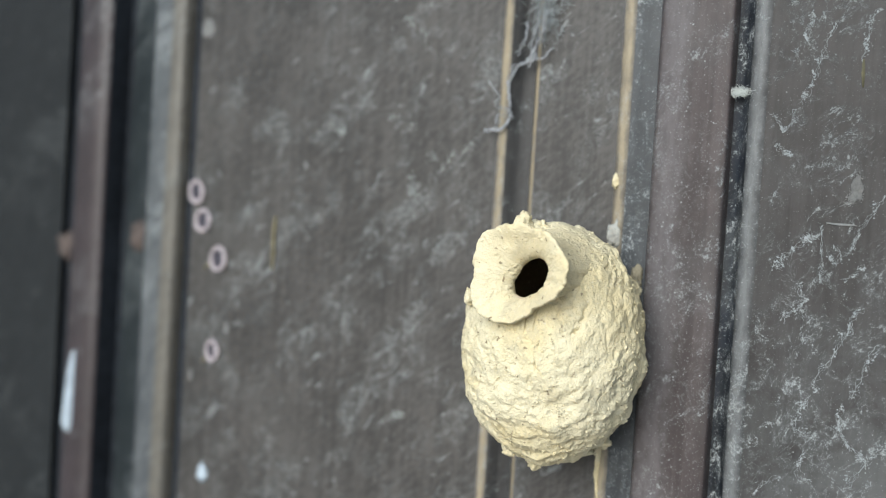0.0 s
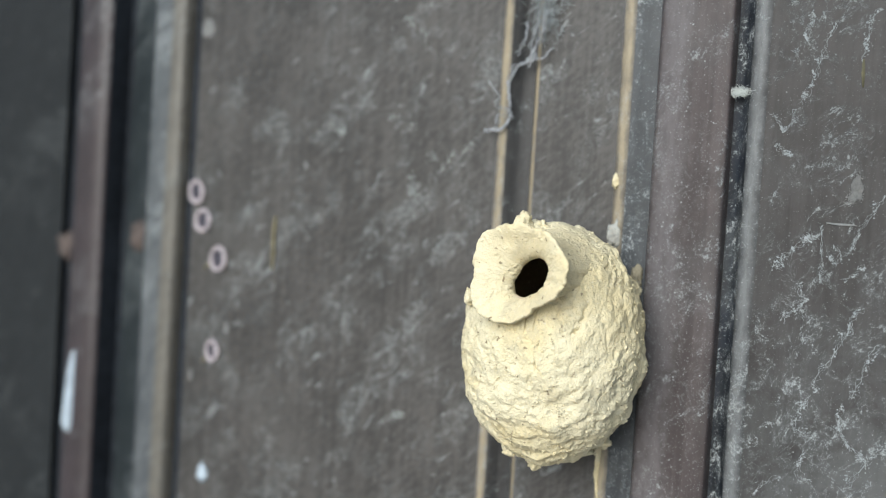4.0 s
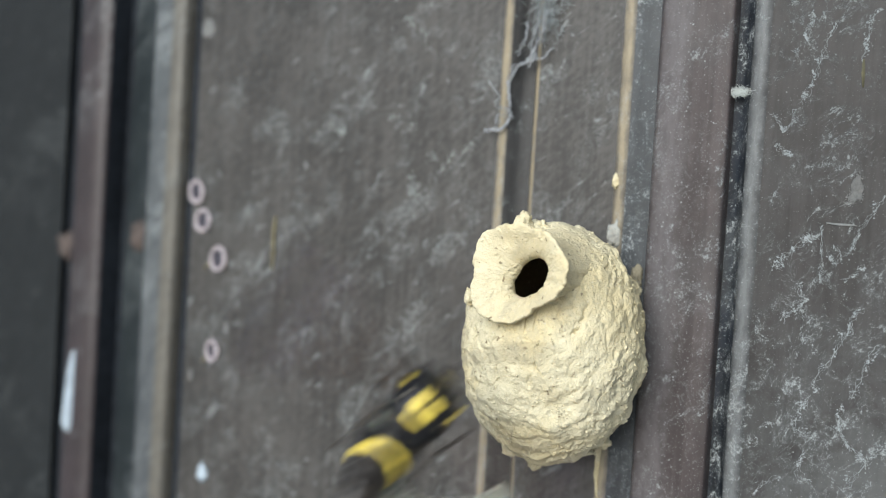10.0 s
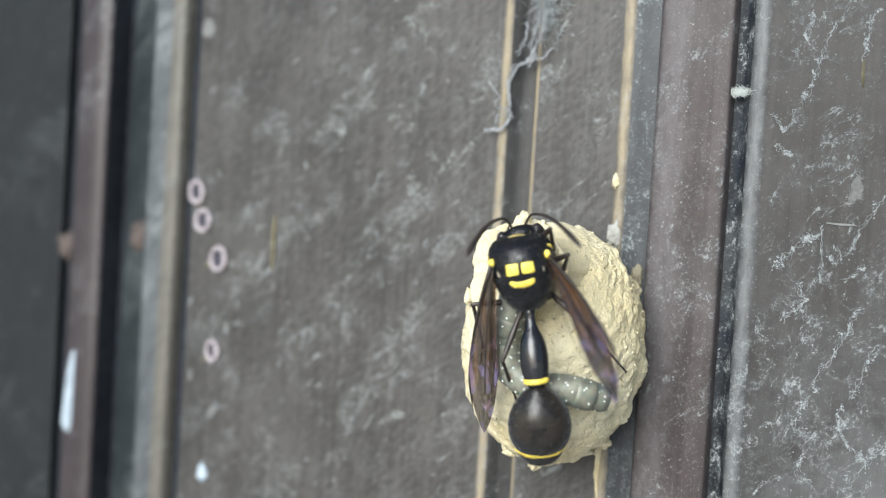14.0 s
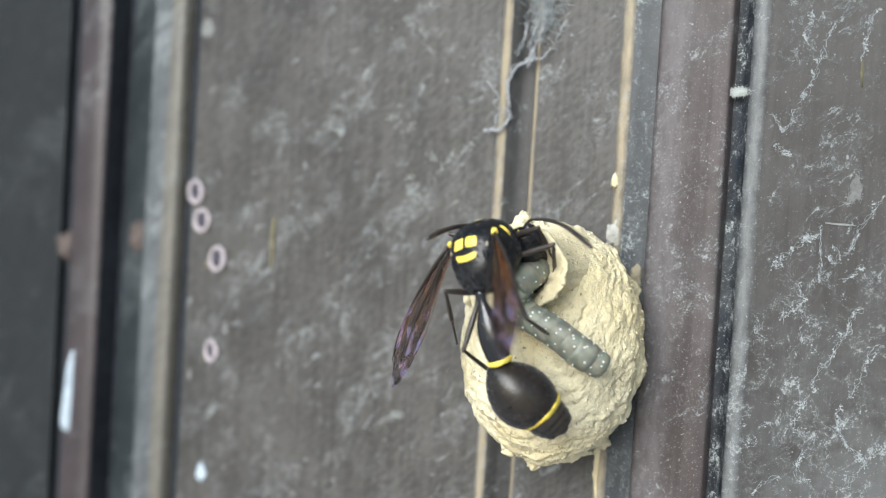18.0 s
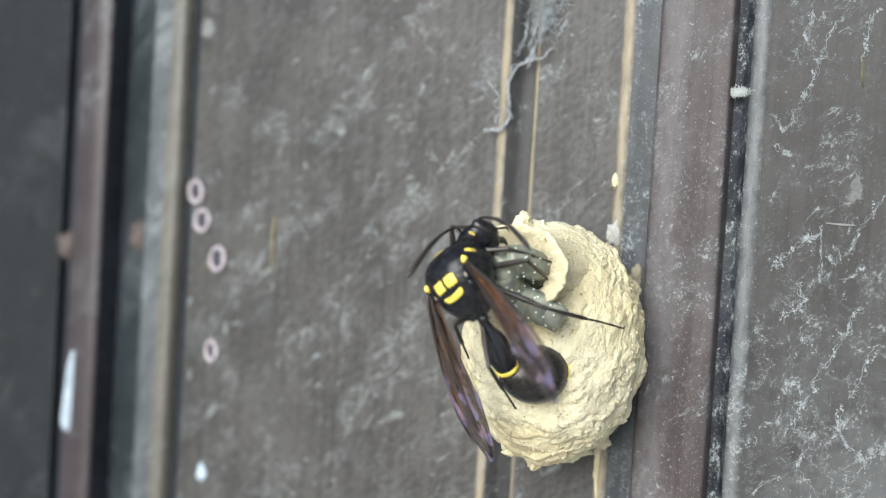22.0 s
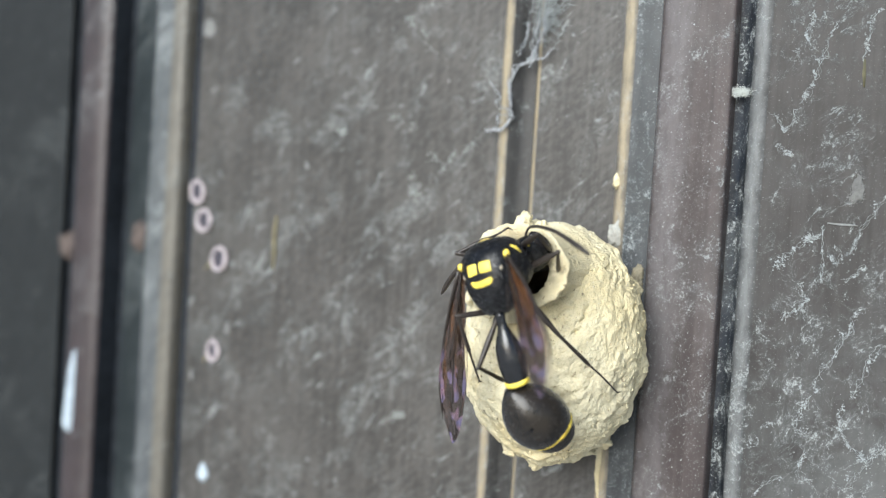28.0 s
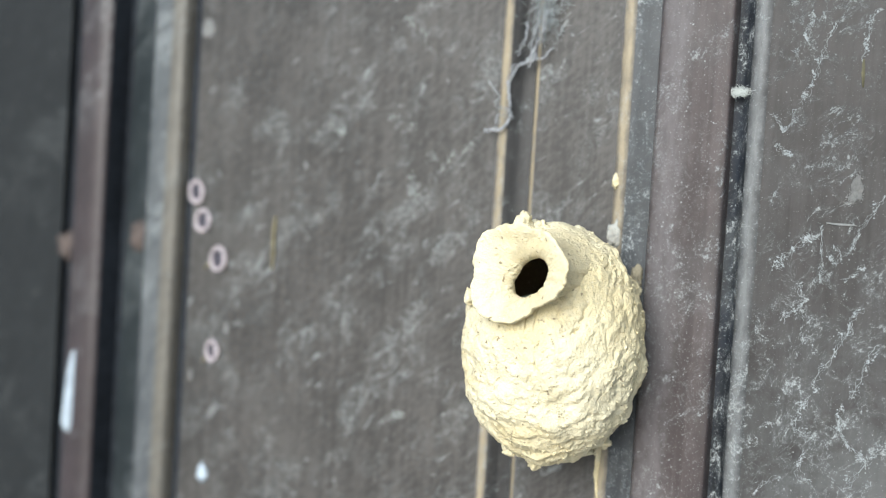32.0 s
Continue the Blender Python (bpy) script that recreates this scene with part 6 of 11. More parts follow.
    walk(GASTER, [
        (0, pose(-0.00033, -0.009008, -0.002748, -39.7, 0, -119)), (9, pose(-0.00033, -0.009008, -0.002748, -39.7, 0, -119)),
        (9.083, pose(0.004429, -0.005421, -0.003885, -31.4, 4.4, -62.8)), (9.167, pose(0.001618, -0.000088, -0.004972, -23.2, 0, -6.6)),
        (9.2, pose(0.001511, 0.000405, -0.004635, -18.3, 0, -4.6)), (9.233, pose(0.001376, 0.000863, -0.004256, -13.6, 0, -2.7)),
        (9.267, pose(0.001233, 0.001284, -0.003829, -9.2, 0, -1)), (9.3, pose(0.001076, 0.001655, -0.003369, -5.2, 0, 0.6)),
        (9.333, pose(0.001223, 0.00128, -0.003837, -13.5, 0, -6.1)), (9.367, pose(0.00148, 0.000898, -0.004185, -13.9, 0, -12.3)),
        (9.4, pose(0.001852, 0.00054, -0.004389, -7.9, 0, -17.9)), (9.433, pose(0.000676, 0.000544, -0.004713, -5.7, 0, -8.3)),
        (9.467, pose(-0.000512, 0.000384, -0.004865, -0.9, 0, 1.2)), (9.5, pose(-0.001679, 0.000054, -0.004852, 9.6, 0, 11)),
        (9.533, pose(-0.001496, 0.000144, -0.004845, -7.4, 0, 8.4)), (9.567, pose(-0.00131, 0.000189, -0.004865, -15.7, 0, 6.8)),
        (9.6, pose(-0.001119, 0.000208, -0.004899, -21.8, 0, 5.7)), (9.633, pose(-0.000788, 0.000886, -0.004381, -13.9, 0, 5.2)),
        (9.667, pose(-0.000406, 0.001485, -0.003751, -3.5, 0, 4.9)), (9.7, pose(0.000019, 0.002004, -0.002969, 9.8, 0, 5)),
        (9.733, pose(0.000475, 0.002088, -0.002767, 9.9, 0, 1.9)), (9.767, pose(0.00094, 0.002108, -0.002601, 9.9, 0, -1.1)),
        (9.8, pose(0.001425, 0.002059, -0.002482, 9.8, 0, -4.2)), (9.833, pose(0.001193, 0.001802, -0.003092, 9.9, 0, -3.1)),
        (9.867, pose(0.000964, 0.001511, -0.003612, 9.9, 0, -2)), (9.9, pose(0.000726, 0.001187, -0.004071, 9.9, 0, -0.8)),
        (9.933, pose(0.000184, 0.000945, -0.004389, -13.8, 0, 1.6)), (9.967, pose(-0.000122, 0.000433, -0.004852, -25, 0, 2.9)),
        (10, pose(-0.000105, -0.000286, -0.005351, -31.5, 0, 2.2)), (10.033, pose(0.000069, -0.000607, -0.005529, -33.9, 0, 2.5)),
        (10.067, pose(-0.000089, -0.000464, -0.005453, -33.2, 0, 3.9)), (10.1, pose(-0.00043, -0.00023, -0.005301, -30.6, 0, 6.8)),
        (10.133, pose(-0.000968, -0.00014, -0.005172, -22.4, 0, 9.9)), (10.167, pose(-0.001477, -0.000005, -0.004958, -10.7, 0, 11.6)),
        (10.2, pose(-0.001954, 0.000164, -0.004664, 9.5, 0, 12.4)), (10.233, pose(-0.002412, -0.000154, -0.004685, 9.4, 0, 14.1)),
        (10.267, pose(-0.002829, -0.000561, -0.00472, 9.2, 0, 15.8)), (10.3, pose(-0.0032, -0.001047, -0.004756, 9.1, 0, 17.6)),
        (10.333, pose(-0.002987, -0.001855, -0.005214, 9.4, 0, 13.3)), (10.367, pose(-0.003165, -0.002903, -0.005323, 8.2, 0, 9.1)),
        (10.4, pose(-0.003774, -0.004129, -0.004892, 5.2, 0, 4.9)), (10.433, pose(-0.003668, -0.005751, -0.004457, -14.6, 0, 3.7)),
        (10.467, pose(-0.003819, -0.007752, -0.002333, -26.3, 0, 3.1)), (10.5, pose(-0.003456, -0.008003, -0.002423, 9.7, 0, -9.3)),
        (10.6, pose(-0.000518, -0.009773, -0.000366, 13.6, -7.8, -4.6)), (11, pose(-0.00093, -0.009555, -0.001468, 13.6, -7.8, -4.6)),
        (11.1, pose(-0.000998, -0.009476, -0.001741, 13.8, -5.7, -4.1)), (11.6, pose(-0.000656, -0.009693, -0.001156, 15, 4.6, -1.4)),
        (12, pose(-0.00098, -0.009789, -0.000225, 16.3, 12.8, 0.9)), (12.5, pose(-0.000911, -0.009728, -0.00032, 16.6, 8.5, -1.6)),
        (13, pose(-0.000403, -0.009724, -0.000047, 17, 4.2, -4.1)), (13.5, pose(-0.000416, -0.009688, 0.000111, 19.7, 8.4, -4.1)),
        (14, pose(-0.000277, -0.009652, 0.000365, 22.4, 12.5, -3.9)), (14.5, pose(-0.000416, -0.009729, 0.000043, 26.7, 10.5, 0.9)),
        (16.5, pose(-0.000263, -0.009816, -0.001039, 41.3, -0.8, 18)), (17, pose(-0.000382, -0.009763, -0.001379, 44.4, -4.3, 21.8)),
        (17.5, pose(-0.000471, -0.009055, -0.002848, 52.5, -5.5, 20.7)), (18, pose(-0.000877, -0.008693, -0.00332, 60.6, -6.5, 19.4)),
        (18.6, pose(-0.000743, -0.009333, -0.00234, 53.4, 2.9, 19.4)), (19, pose(-0.000853, -0.009118, -0.002818, 48.5, 9.1, 18.7)),
        (19.5, pose(-0.001331, -0.00921, -0.002449, 49, 6.1, 14.2)), (20, pose(-0.00146, -0.008921, -0.002833, 49.7, 3.2, 9.8)),
        (20.5, pose(-0.001679, -0.00959, -0.000845, 56.1, 12.3, 24.7)), (21, pose(-0.00089, -0.009519, -0.001567, 65, 19.4, 41.1)),
        (21.3, pose(-0.001515, -0.009501, -0.001471, 65.6, 9.5, 33.2)), (21.5, pose(-0.001538, -0.009744, -0.00043, 66.8, 2.9, 28)),
        (21.7, pose(-0.00231, -0.008639, -0.003101, 68.6, -3.5, 22.6)), (22, pose(-0.003476, -0.00809, -0.003175, 72.4, -12.7, 14)),
        (22.2, pose(-0.002761, -0.008558, -0.003088, 66.4, -8.9, 16.1)), (22.4, pose(-0.002035, -0.009389, -0.002035, 60.5, -4.8, 17.7)),
        (22.6, pose(-0.002591, -0.008997, -0.002521, 54.8, -0.6, 19)), (22.8, pose(-0.001866, -0.009062, -0.00281, 49.2, 3.7, 19.8)),
        (23, pose(-0.001292, -0.009256, -0.00265, 43.6, 8, 20.2)), (23.5, pose(-0.001622, -0.009165, -0.002795, 43.1, 3.6, 19)),
        (24, pose(-0.000777, -0.009191, -0.00294, 42.7, -0.7, 18)), (24.5, pose(-0.001163, -0.009037, -0.003055, 43, 2.7, 18.8)),
        (25, pose(-0.000964, -0.00943, -0.002208, 43.3, 6.2, 19.7)), (25.5, pose(-0.001148, -0.009036, -0.002927, 45.2, 6.2, 20)),
        (27.5, pose(-0.001815, -0.009109, -0.00257, 52.8, 6, 21.2)), (28, pose(-0.00143, -0.009328, -0.002239, 54.7, 5.9, 21.5)),
        (29, pose(-0.001258, -0.009351, -0.002062, 62.2, 2.8, 20.3)), (29.5, pose(-0.001505, -0.008981, -0.00258, 52.6, 9.9, 15.2)),
        (30, pose(-0.001553, -0.009218, -0.001695, 42, 16, 8.9)), (30.5, pose(-0.001108, -0.009355, -0.001703, 33.3, 15.7, 3.6)),
        (31, pose(-0.001101, -0.009518, -0.001279, 24.7, 14.7, -1.6)), (31.1, pose(-0.000778, -0.009578, -0.001237, 24.7, 14.7, -1.6)),
        (31.25, pose(-0.000237, -0.009583, -0.001435, 24.7, 14.7, -1.6)), (31.3, pose(-0.000074, -0.009478, -0.001467, 16.8, 0, -14.6)),
        (31.4, pose(0.000518, -0.009253, 0.002101, -10.3, 0, -6.6)), (31.433, pose(0.000448, -0.008375, 0.00372, -13.9, 0, -8.8)),
        (31.467, pose(0.000329, -0.007455, 0.004702, -15.3, 0, -10.8)), (31.5, pose(0.000156, -0.006537, 0.005355, -15.5, 0, -12.7)),
        (31.533, pose(0.000218, -0.006561, 0.005339, -21.4, 0, -4.9)), (31.567, pose(0.000262, -0.006642, 0.005289, -21.9, 0, 3.1)),
        (31.6, pose(0.000273, -0.00677, 0.005209, -18.6, 0, 10.4)), (31.633, pose(-0.000127, -0.007075, 0.005009, -14.2, 0, 5.2)),
        (31.667, pose(-0.000564, -0.007319, 0.004791, -9.9, 0, 0)), (31.7, pose(-0.001038, -0.007492, 0.004566, -0.6, 0, -5.1)),
        (32, pose(-0.001707, -0.009327, -0.001011, 9.4, 0, -13.1)),
    ])
    walk(LEGS["left", "hind"][0], [
        (0, pose(-0.0011, -0.0015, -0.0019, 67.5, 8.8, 140.6)), (10.5, pose(-0.0011, -0.0015, -0.0019, 67.5, 8.8, 140.6)),
        (11, pose(-0.0006, -0.0031, -0.0009, 40.3, -14.1, 127)), (12, pose(-0.0006, -0.0031, -0.0009, 15.8, -13.4, 150.8)),
        (13, pose(-0.0006, -0.0031, -0.0009, 10.4, -4.8, 144.6)), (14, pose(-0.0006, -0.0031, -0.0009, 7.1, -8.9, 149.7)),
        (17, pose(-0.0006, -0.0031, -0.0009, 6.9, -38.7, 152.3)), (18, pose(-0.0006, -0.0031, -0.0009, -12.1, -46.4, 164.7)),
        (19, pose(-0.0006, -0.0031, -0.0009, 4.3, -34.8, 152.2)), (20, pose(-0.0006, -0.0031, -0.0009, 7.2, -38.4, 147.8)),
        (21, pose(-0.0006, -0.0031, -0.0009, 24.4, -22.6, 148.6)), (22, pose(-0.0006, -0.0031, -0.0009, 33.2, -35.3, 151.6)),
        (23, pose(-0.0006, -0.0031, -0.0009, 5.2, -30.2, 154.3)), (24, pose(-0.0006, -0.0031, -0.0009, 0.3, -25.2, 154)),
        (25, pose(-0.0006, -0.0031, -0.0009, 8.8, -31.4, 151.9)), (28, pose(-0.0006, -0.0031, -0.0009, 8.4, -39.3, 146)),
        (29, pose(-0.0006, -0.0031, -0.0009, 4, -42.4, 144.3)), (30, pose(-0.0006, -0.0031, -0.0009, 6.3, -29.2, 140.2)),
        (31, pose(-0.0006, -0.0031, -0.0009, 7.5, -16.8, 141)), (31.3, pose(-0.0011, -0.0015, -0.0019, 39.8, 10.7, 160.3)),
        (31.4, pose(-0.0011, -0.0015, -0.0019, 67.5, 8.8, 140.6)), (32, pose(-0.0011, -0.0015, -0.0019, 67.5, 8.8, 140.6)),
    ])
    walk(LEGS["left", "hind"][1], [
        (0, pose(0, 0.0048, 0, -135.1, 12.2, 5.7)), (10.5, pose(0, 0.0048, 0, -135.1, 12.2, 5.7)), (11, pose(0, 0.0048, 0, -73.9, 15.8, 38.5)),
        (12, pose(0, 0.0048, 0, -51.3, 3.8, 39.3)), (13, pose(0, 0.0048, 0, -61.2, 4, 58.6)), (14, pose(0, 0.0048, 0, -49.1, 3.1, 40.9)),
        (17, pose(0, 0.0048, 0, -46, 4.3, 60.7)), (18, pose(0, 0.0048, 0, -49.8, 4.2, 65.5)), (19, pose(0, 0.0048, 0, -47.7, 4.8, 71.1)),
        (20, pose(0, 0.0048, 0, -56.4, 5.1, 72.1)), (21, pose(0, 0.0048, 0, -55, 10.9, 64.9)), (22, pose(0, 0.0048, 0, -82, 12.1, 20.6)),
        (23, pose(0, 0.0048, 0, -47.5, 4.3, 49)), (24, pose(0, 0.0048, 0, -38.9, 5, 53.9)), (25, pose(0, 0.0048, 0, -45.2, 5, 68.7)),
        (28, pose(0, 0.0048, 0, -50.3, 5.1, 79.5)), (29, pose(0, 0.0048, 0, -48.7, 4.7, 79.1)), (30, pose(0, 0.0048, 0, -49.3, 5, 71.7)),
        (31, pose(0, 0.0048, 0, -51.6, 5.1, 73.6)), (31.3, pose(0, 0.0048, 0, -82.2, 6.8, 7.6)), (31.4, pose(0, 0.0048, 0, -135.1, 12.2, 5.7)),
        (32, pose(0, 0.0048, 0, -135.1, 12.2, 5.7)),
    ])
    walk(LEGS["right", "hind"][0], [
        (0, pose(0.0011, -0.0015, -0.0019, 67.5, -8.8, -140.6)), (10.5, pose(0.0011, -0.0015, -0.0019, 67.5, -8.8, -140.6)),
        (10.6, pose(0.001288, -0.001533, -0.001815, 54.9, -5.1, -150.4)), (11, pose(0.001267, -0.001548, -0.001824, 24.8, -5.4, -155.4)),
        (11.1, pose(0.001266, -0.001567, -0.001805, 31.7, -5.6, -155.4)), (11.6, pose(0.001275, -0.001587, -0.001772, 19.8, -4.8, -150.5)),
        (12, pose(0.001285, -0.001609, -0.001746, -11.8, -4.6, -157.1)), (12.5, pose(0.00129, -0.001631, -0.001731, -10.3, -4.5, -153)),
        (13, pose(0.001312, -0.001627, -0.001719, 6.4, -3.7, -146.9)), (13.5, pose(0.001264, -0.001612, -0.001757, 17.1, -5.5, -144.9)),
        (14, pose(0.001229, -0.001587, -0.001797, 22.6, -7, -143.3)), (14.5, pose(0.001212, -0.001609, -0.001811, 8, -8.2, -144.9)),
        (16.5, pose(0.001144, -0.00166, -0.001817, -10.6, -10.9, -144.7)), (17, pose(0.001126, -0.001672, -0.001819, -22.3, -11.7, -144)),
        (17.5, pose(0.001153, -0.001558, -0.001879, 2.8, -15.2, -152.8)), (18, pose(0.001168, -0.001444, -0.001917, -2.8, -8.7, -152.7)),
        (18.6, pose(0.001205, -0.001363, -0.001949, 21.5, -4.5, -153)), (19, pose(0.001241, -0.001326, -0.001958, 34.3, -2.5, -153.2)),
        (19.5, pose(0.001205, -0.00146, -0.001896, 45.5, 1.6, -151.5)), (20, pose(0.001162, -0.001605, -0.001823, 7.4, -6.3, -151.3)),
        (20.5, pose(0.001206, -0.001675, -0.001765, 19.1, -8.3, -150.5)), (21, pose(0.001211, -0.00176, -0.001707, 20.8, -12, -145.7)),
        (21.3, pose(0.001207, -0.001686, -0.001765, 21.9, -10.5, -137.2)), (21.5, pose(0.001176, -0.001655, -0.001792, 41.2, -10.7, -146.4)),
        (21.7, pose(0.001177, -0.001609, -0.00183, 31.4, -8.9, -135.6)), (22, pose(0.00118, -0.001537, -0.001885, -22.7, -7.8, -147.1)),
        (22.2, pose(0.001181, -0.00155, -0.001877, -36.6, -7.8, -145.6)), (22.4, pose(0.001195, -0.001574, -0.001862, -27.5, -8.3, -153.7)),
        (22.6, pose(0.001206, -0.001584, -0.001853, 5.3, -7.5, -141.6)), (22.8, pose(0.001213, -0.001614, -0.00184, 21.3, -8, -142.4)),
        (23, pose(0.00122, -0.00164, -0.001828, 42.2, -8.3, -144)), (23.5, pose(0.001276, -0.001627, -0.001817, 31.8, -5.4, -164.4)),
        (24, pose(0.001345, -0.001639, -0.001776, 41, -2.3, -169.8)), (24.5, pose(0.001231, -0.001626, -0.001812, 27.8, -6.2, -169)),
        (25, pose(0.001141, -0.001629, -0.001814, -0.2, -10.4, -147.8)), (25.5, pose(0.001145, -0.001608, -0.001823, -30.9, -9.9, -147.5)),
        (27.5, pose(0.001163, -0.001533, -0.001832, -49.3, -7.8, -149.1)), (28, pose(0.00117, -0.00151, -0.001835, -36.7, -7.4, -154.3)),
        (29, pose(0.001135, -0.001551, -0.001828, -0.6, -8.9, -157.8)), (29.5, pose(0.001111, -0.001452, -0.001873, -11.6, -7.9, -150.6)),
        (30, pose(0.001131, -0.001324, -0.00192, 0.2, -6.8, -157.3)), (30.5, pose(0.00115, -0.001454, -0.00188, 17.5, -7, -153.2)),
        (31, pose(0.001178, -0.001591, -0.001821, 36.3, -7.4, -154.7)), (31.1, pose(0.001175, -0.001592, -0.001816, 41.8, -7.5, -156.6)),
        (31.3, pose(0.0011, -0.0015, -0.0019, 45.8, -10.2, -154)), (31.4, pose(0.0011, -0.0015, -0.0019, 67.5, -8.8, -140.6)),
        (32, pose(0.0011, -0.0015, -0.0019, 67.5, -8.8, -140.6)),
    ])
    walk(LEGS["right", "hind"][1], [
        (0, pose(0, 0.0048, 0, -135.1, -12.2, -5.7)), (10.5, pose(0, 0.0048, 0, -135.1, -12.2, -5.7)), (10.6, pose(0, 0.0048, 0, -89.2, -5.9, -6.2)),
        (11, pose(0, 0.0048, 0, -69, -1.4, -6.4)), (11.1, pose(0, 0.0048, 0, -73.3, -2.3, -6.5)), (11.6, pose(0, 0.0048, 0, -57.6, 1, -5.2)),
        (12, pose(0, 0.0048, 0, -18.1, 6.9, -3.4)), (12.5, pose(0, 0.0048, 0, -18.1, 6.8, -3)), (13, pose(0, 0.0048, 0, -37.9, 3.9, -3.7)),
        (13.5, pose(0, 0.0048, 0, -54.8, 2.2, -4.2)), (14, pose(0, 0.0048, 0, -68.2, 1, -4.6)), (14.5, pose(0, 0.0048, 0, -64, 1.4, -5.2)),
        (16.5, pose(0, 0.0048, 0, -52.6, 3, -5.4)), (17, pose(0, 0.0048, 0, -40.5, 4.8, -5)), (17.5, pose(0, 0.0048, 0, -107.6, 0, 0)),
        (18, pose(0, 0.0048, 0, -101, 0, 0)), (18.6, pose(0, 0.0048, 0, -107.1, 0, 0)), (19, pose(0, 0.0048, 0, -111.1, 0, 0)),
        (19.5, pose(0, 0.0048, 0, -127.1, 0, 0)), (20, pose(0, 0.0048, 0, -82.8, -0.8, -6.9)), (20.5, pose(0, 0.0048, 0, -76.9, -0.7, -6.3)),
        (21, pose(0, 0.0048, 0, -78, -0.1, -5.7)), (21.3, pose(0, 0.0048, 0, -85.1, 1.2, -4.1)), (21.5, pose(0, 0.0048, 0, -98.9, -3.1, -5.9)),
        (21.7, pose(0, 0.0048, 0, -96.6, 1.3, -3.5)), (21.85, pose(0, 0.0048, 0, -66.6, 3, -4.6)), (22, pose(0, 0.0048, 0, -36.7, 5, -4.7)),
        (22.2, pose(0, 0.0048, 0, -18.2, 8.6, -3.1)), (22.4, pose(0, 0.0048, 0, -18.1, 7.9, -3.5)), (22.6, pose(0, 0.0048, 0, -70.9, 1.6, -4.8)),
        (22.8, pose(0, 0.0048, 0, -92.4, -0.5, -5.3)), (23, pose(0, 0.0048, 0, -119.1, -4.3, -6.1)), (23.5, pose(0, 0.0048, 0, -102.3, -8, -9.4)),
        (24, pose(0, 0.0048, 0, -105.9, -11, -9.9)), (24.5, pose(0, 0.0048, 0, -97.8, -8.2, -10.1)), (25, pose(0, 0.0048, 0, -60.5, 1.7, -5.8)),
        (25.5, pose(0, 0.0048, 0, -30, 6.7, -4.8)), (27.5, pose(0, 0.0048, 0, -18.3, 11.1, -4.4)), (28, pose(0, 0.0048, 0, -21.4, 8.4, -4.5)),
        (29, pose(0, 0.0048, 0, -79.4, -1.9, -8.7)), (29.5, pose(0, 0.0048, 0, -72.1, 0.4, -7.2)), (30, pose(0, 0.0048, 0, -62.2, -0.2, -6.8)),
        (30.5, pose(0, 0.0048, 0, -79, -2, -6.7)), (31, pose(0, 0.0048, 0, -92.4, -4.6, -7)), (31.1, pose(0, 0.0048, 0, -93.3, -6, -7.2)),
        (31.3, pose(0, 0.0048, 0, -91.5, -7.1, -7)), (31.4, pose(0, 0.0048, 0, -135.1, -12.2, -5.7)), (32, pose(0, 0.0048, 0, -135.1, -12.2, -5.7)),
    ])
    walk(LEGS["left", "middle"][0], [
        (0, pose(-0.00125, 0.0002, -0.0021, 45.1, -1.9, 80.5)), (10.5, pose(-0.00125, 0.0002, -0.0021, 45.1, -1.9, 80.5)),
        (11, pose(-0.0008, -0.0026, -0.0018, 20.8, -7.9, 107.6)), (12, pose(-0.0008, -0.0026, -0.0018, 62.8, 7.3, 72.4)),
        (13, pose(-0.0008, -0.0026, -0.0018, 41, 0.8, 99.2)), (14, pose(-0.0008, -0.0026, -0.0018, 8.3, -1.6, 84.6)),
        (17, pose(-0.0008, -0.0026, -0.0018, 67.9, -9.9, 78)), (18, pose(-0.0008, -0.0026, -0.0018, 78.5, -20.7, 71.6)),
        (19, pose(-0.0008, -0.0026, -0.0018, 71.2, -11, 77.3)), (20, pose(-0.0008, -0.0026, -0.0018, 79.8, -9.8, 73.4)),
        (21, pose(-0.0008, -0.0026, -0.0018, 26, 2.7, 83)), (22, pose(-0.0008, -0.0026, -0.0018, 84.2, -8.2, 76.3)),
        (23, pose(-0.0008, -0.0026, -0.0018, 29.2, -8.2, 77.6)), (24, pose(-0.0008, -0.0026, -0.0018, 35.1, -11.3, 74.8)),
        (25, pose(-0.0008, -0.0026, -0.0018, 30.1, -12.5, 89.7)), (28, pose(-0.0008, -0.0026, -0.0018, 54.4, -15.3, 80.5)),
        (29, pose(-0.0008, -0.0026, -0.0018, 61.3, -16.9, 72.5)), (30, pose(-0.0008, -0.0026, -0.0018, 24.7, -16.9, 85.2)),
        (31, pose(-0.0008, -0.0026, -0.0018, 61.8, -9.6, 92.4)), (31.3, pose(-0.00125, 0.0002, -0.0021, -10.1, 5.6, 119.3)),
        (31.35, pose(-0.00125, 0.0002, -0.0021, 16.8, -3, 100.8)), (31.4, pose(-0.00125, 0.0002, -0.0021, 45.1, -1.9, 80.5)),
        (32, pose(-0.00125, 0.0002, -0.0021, 45.1, -1.9, 80.5)),
    ])
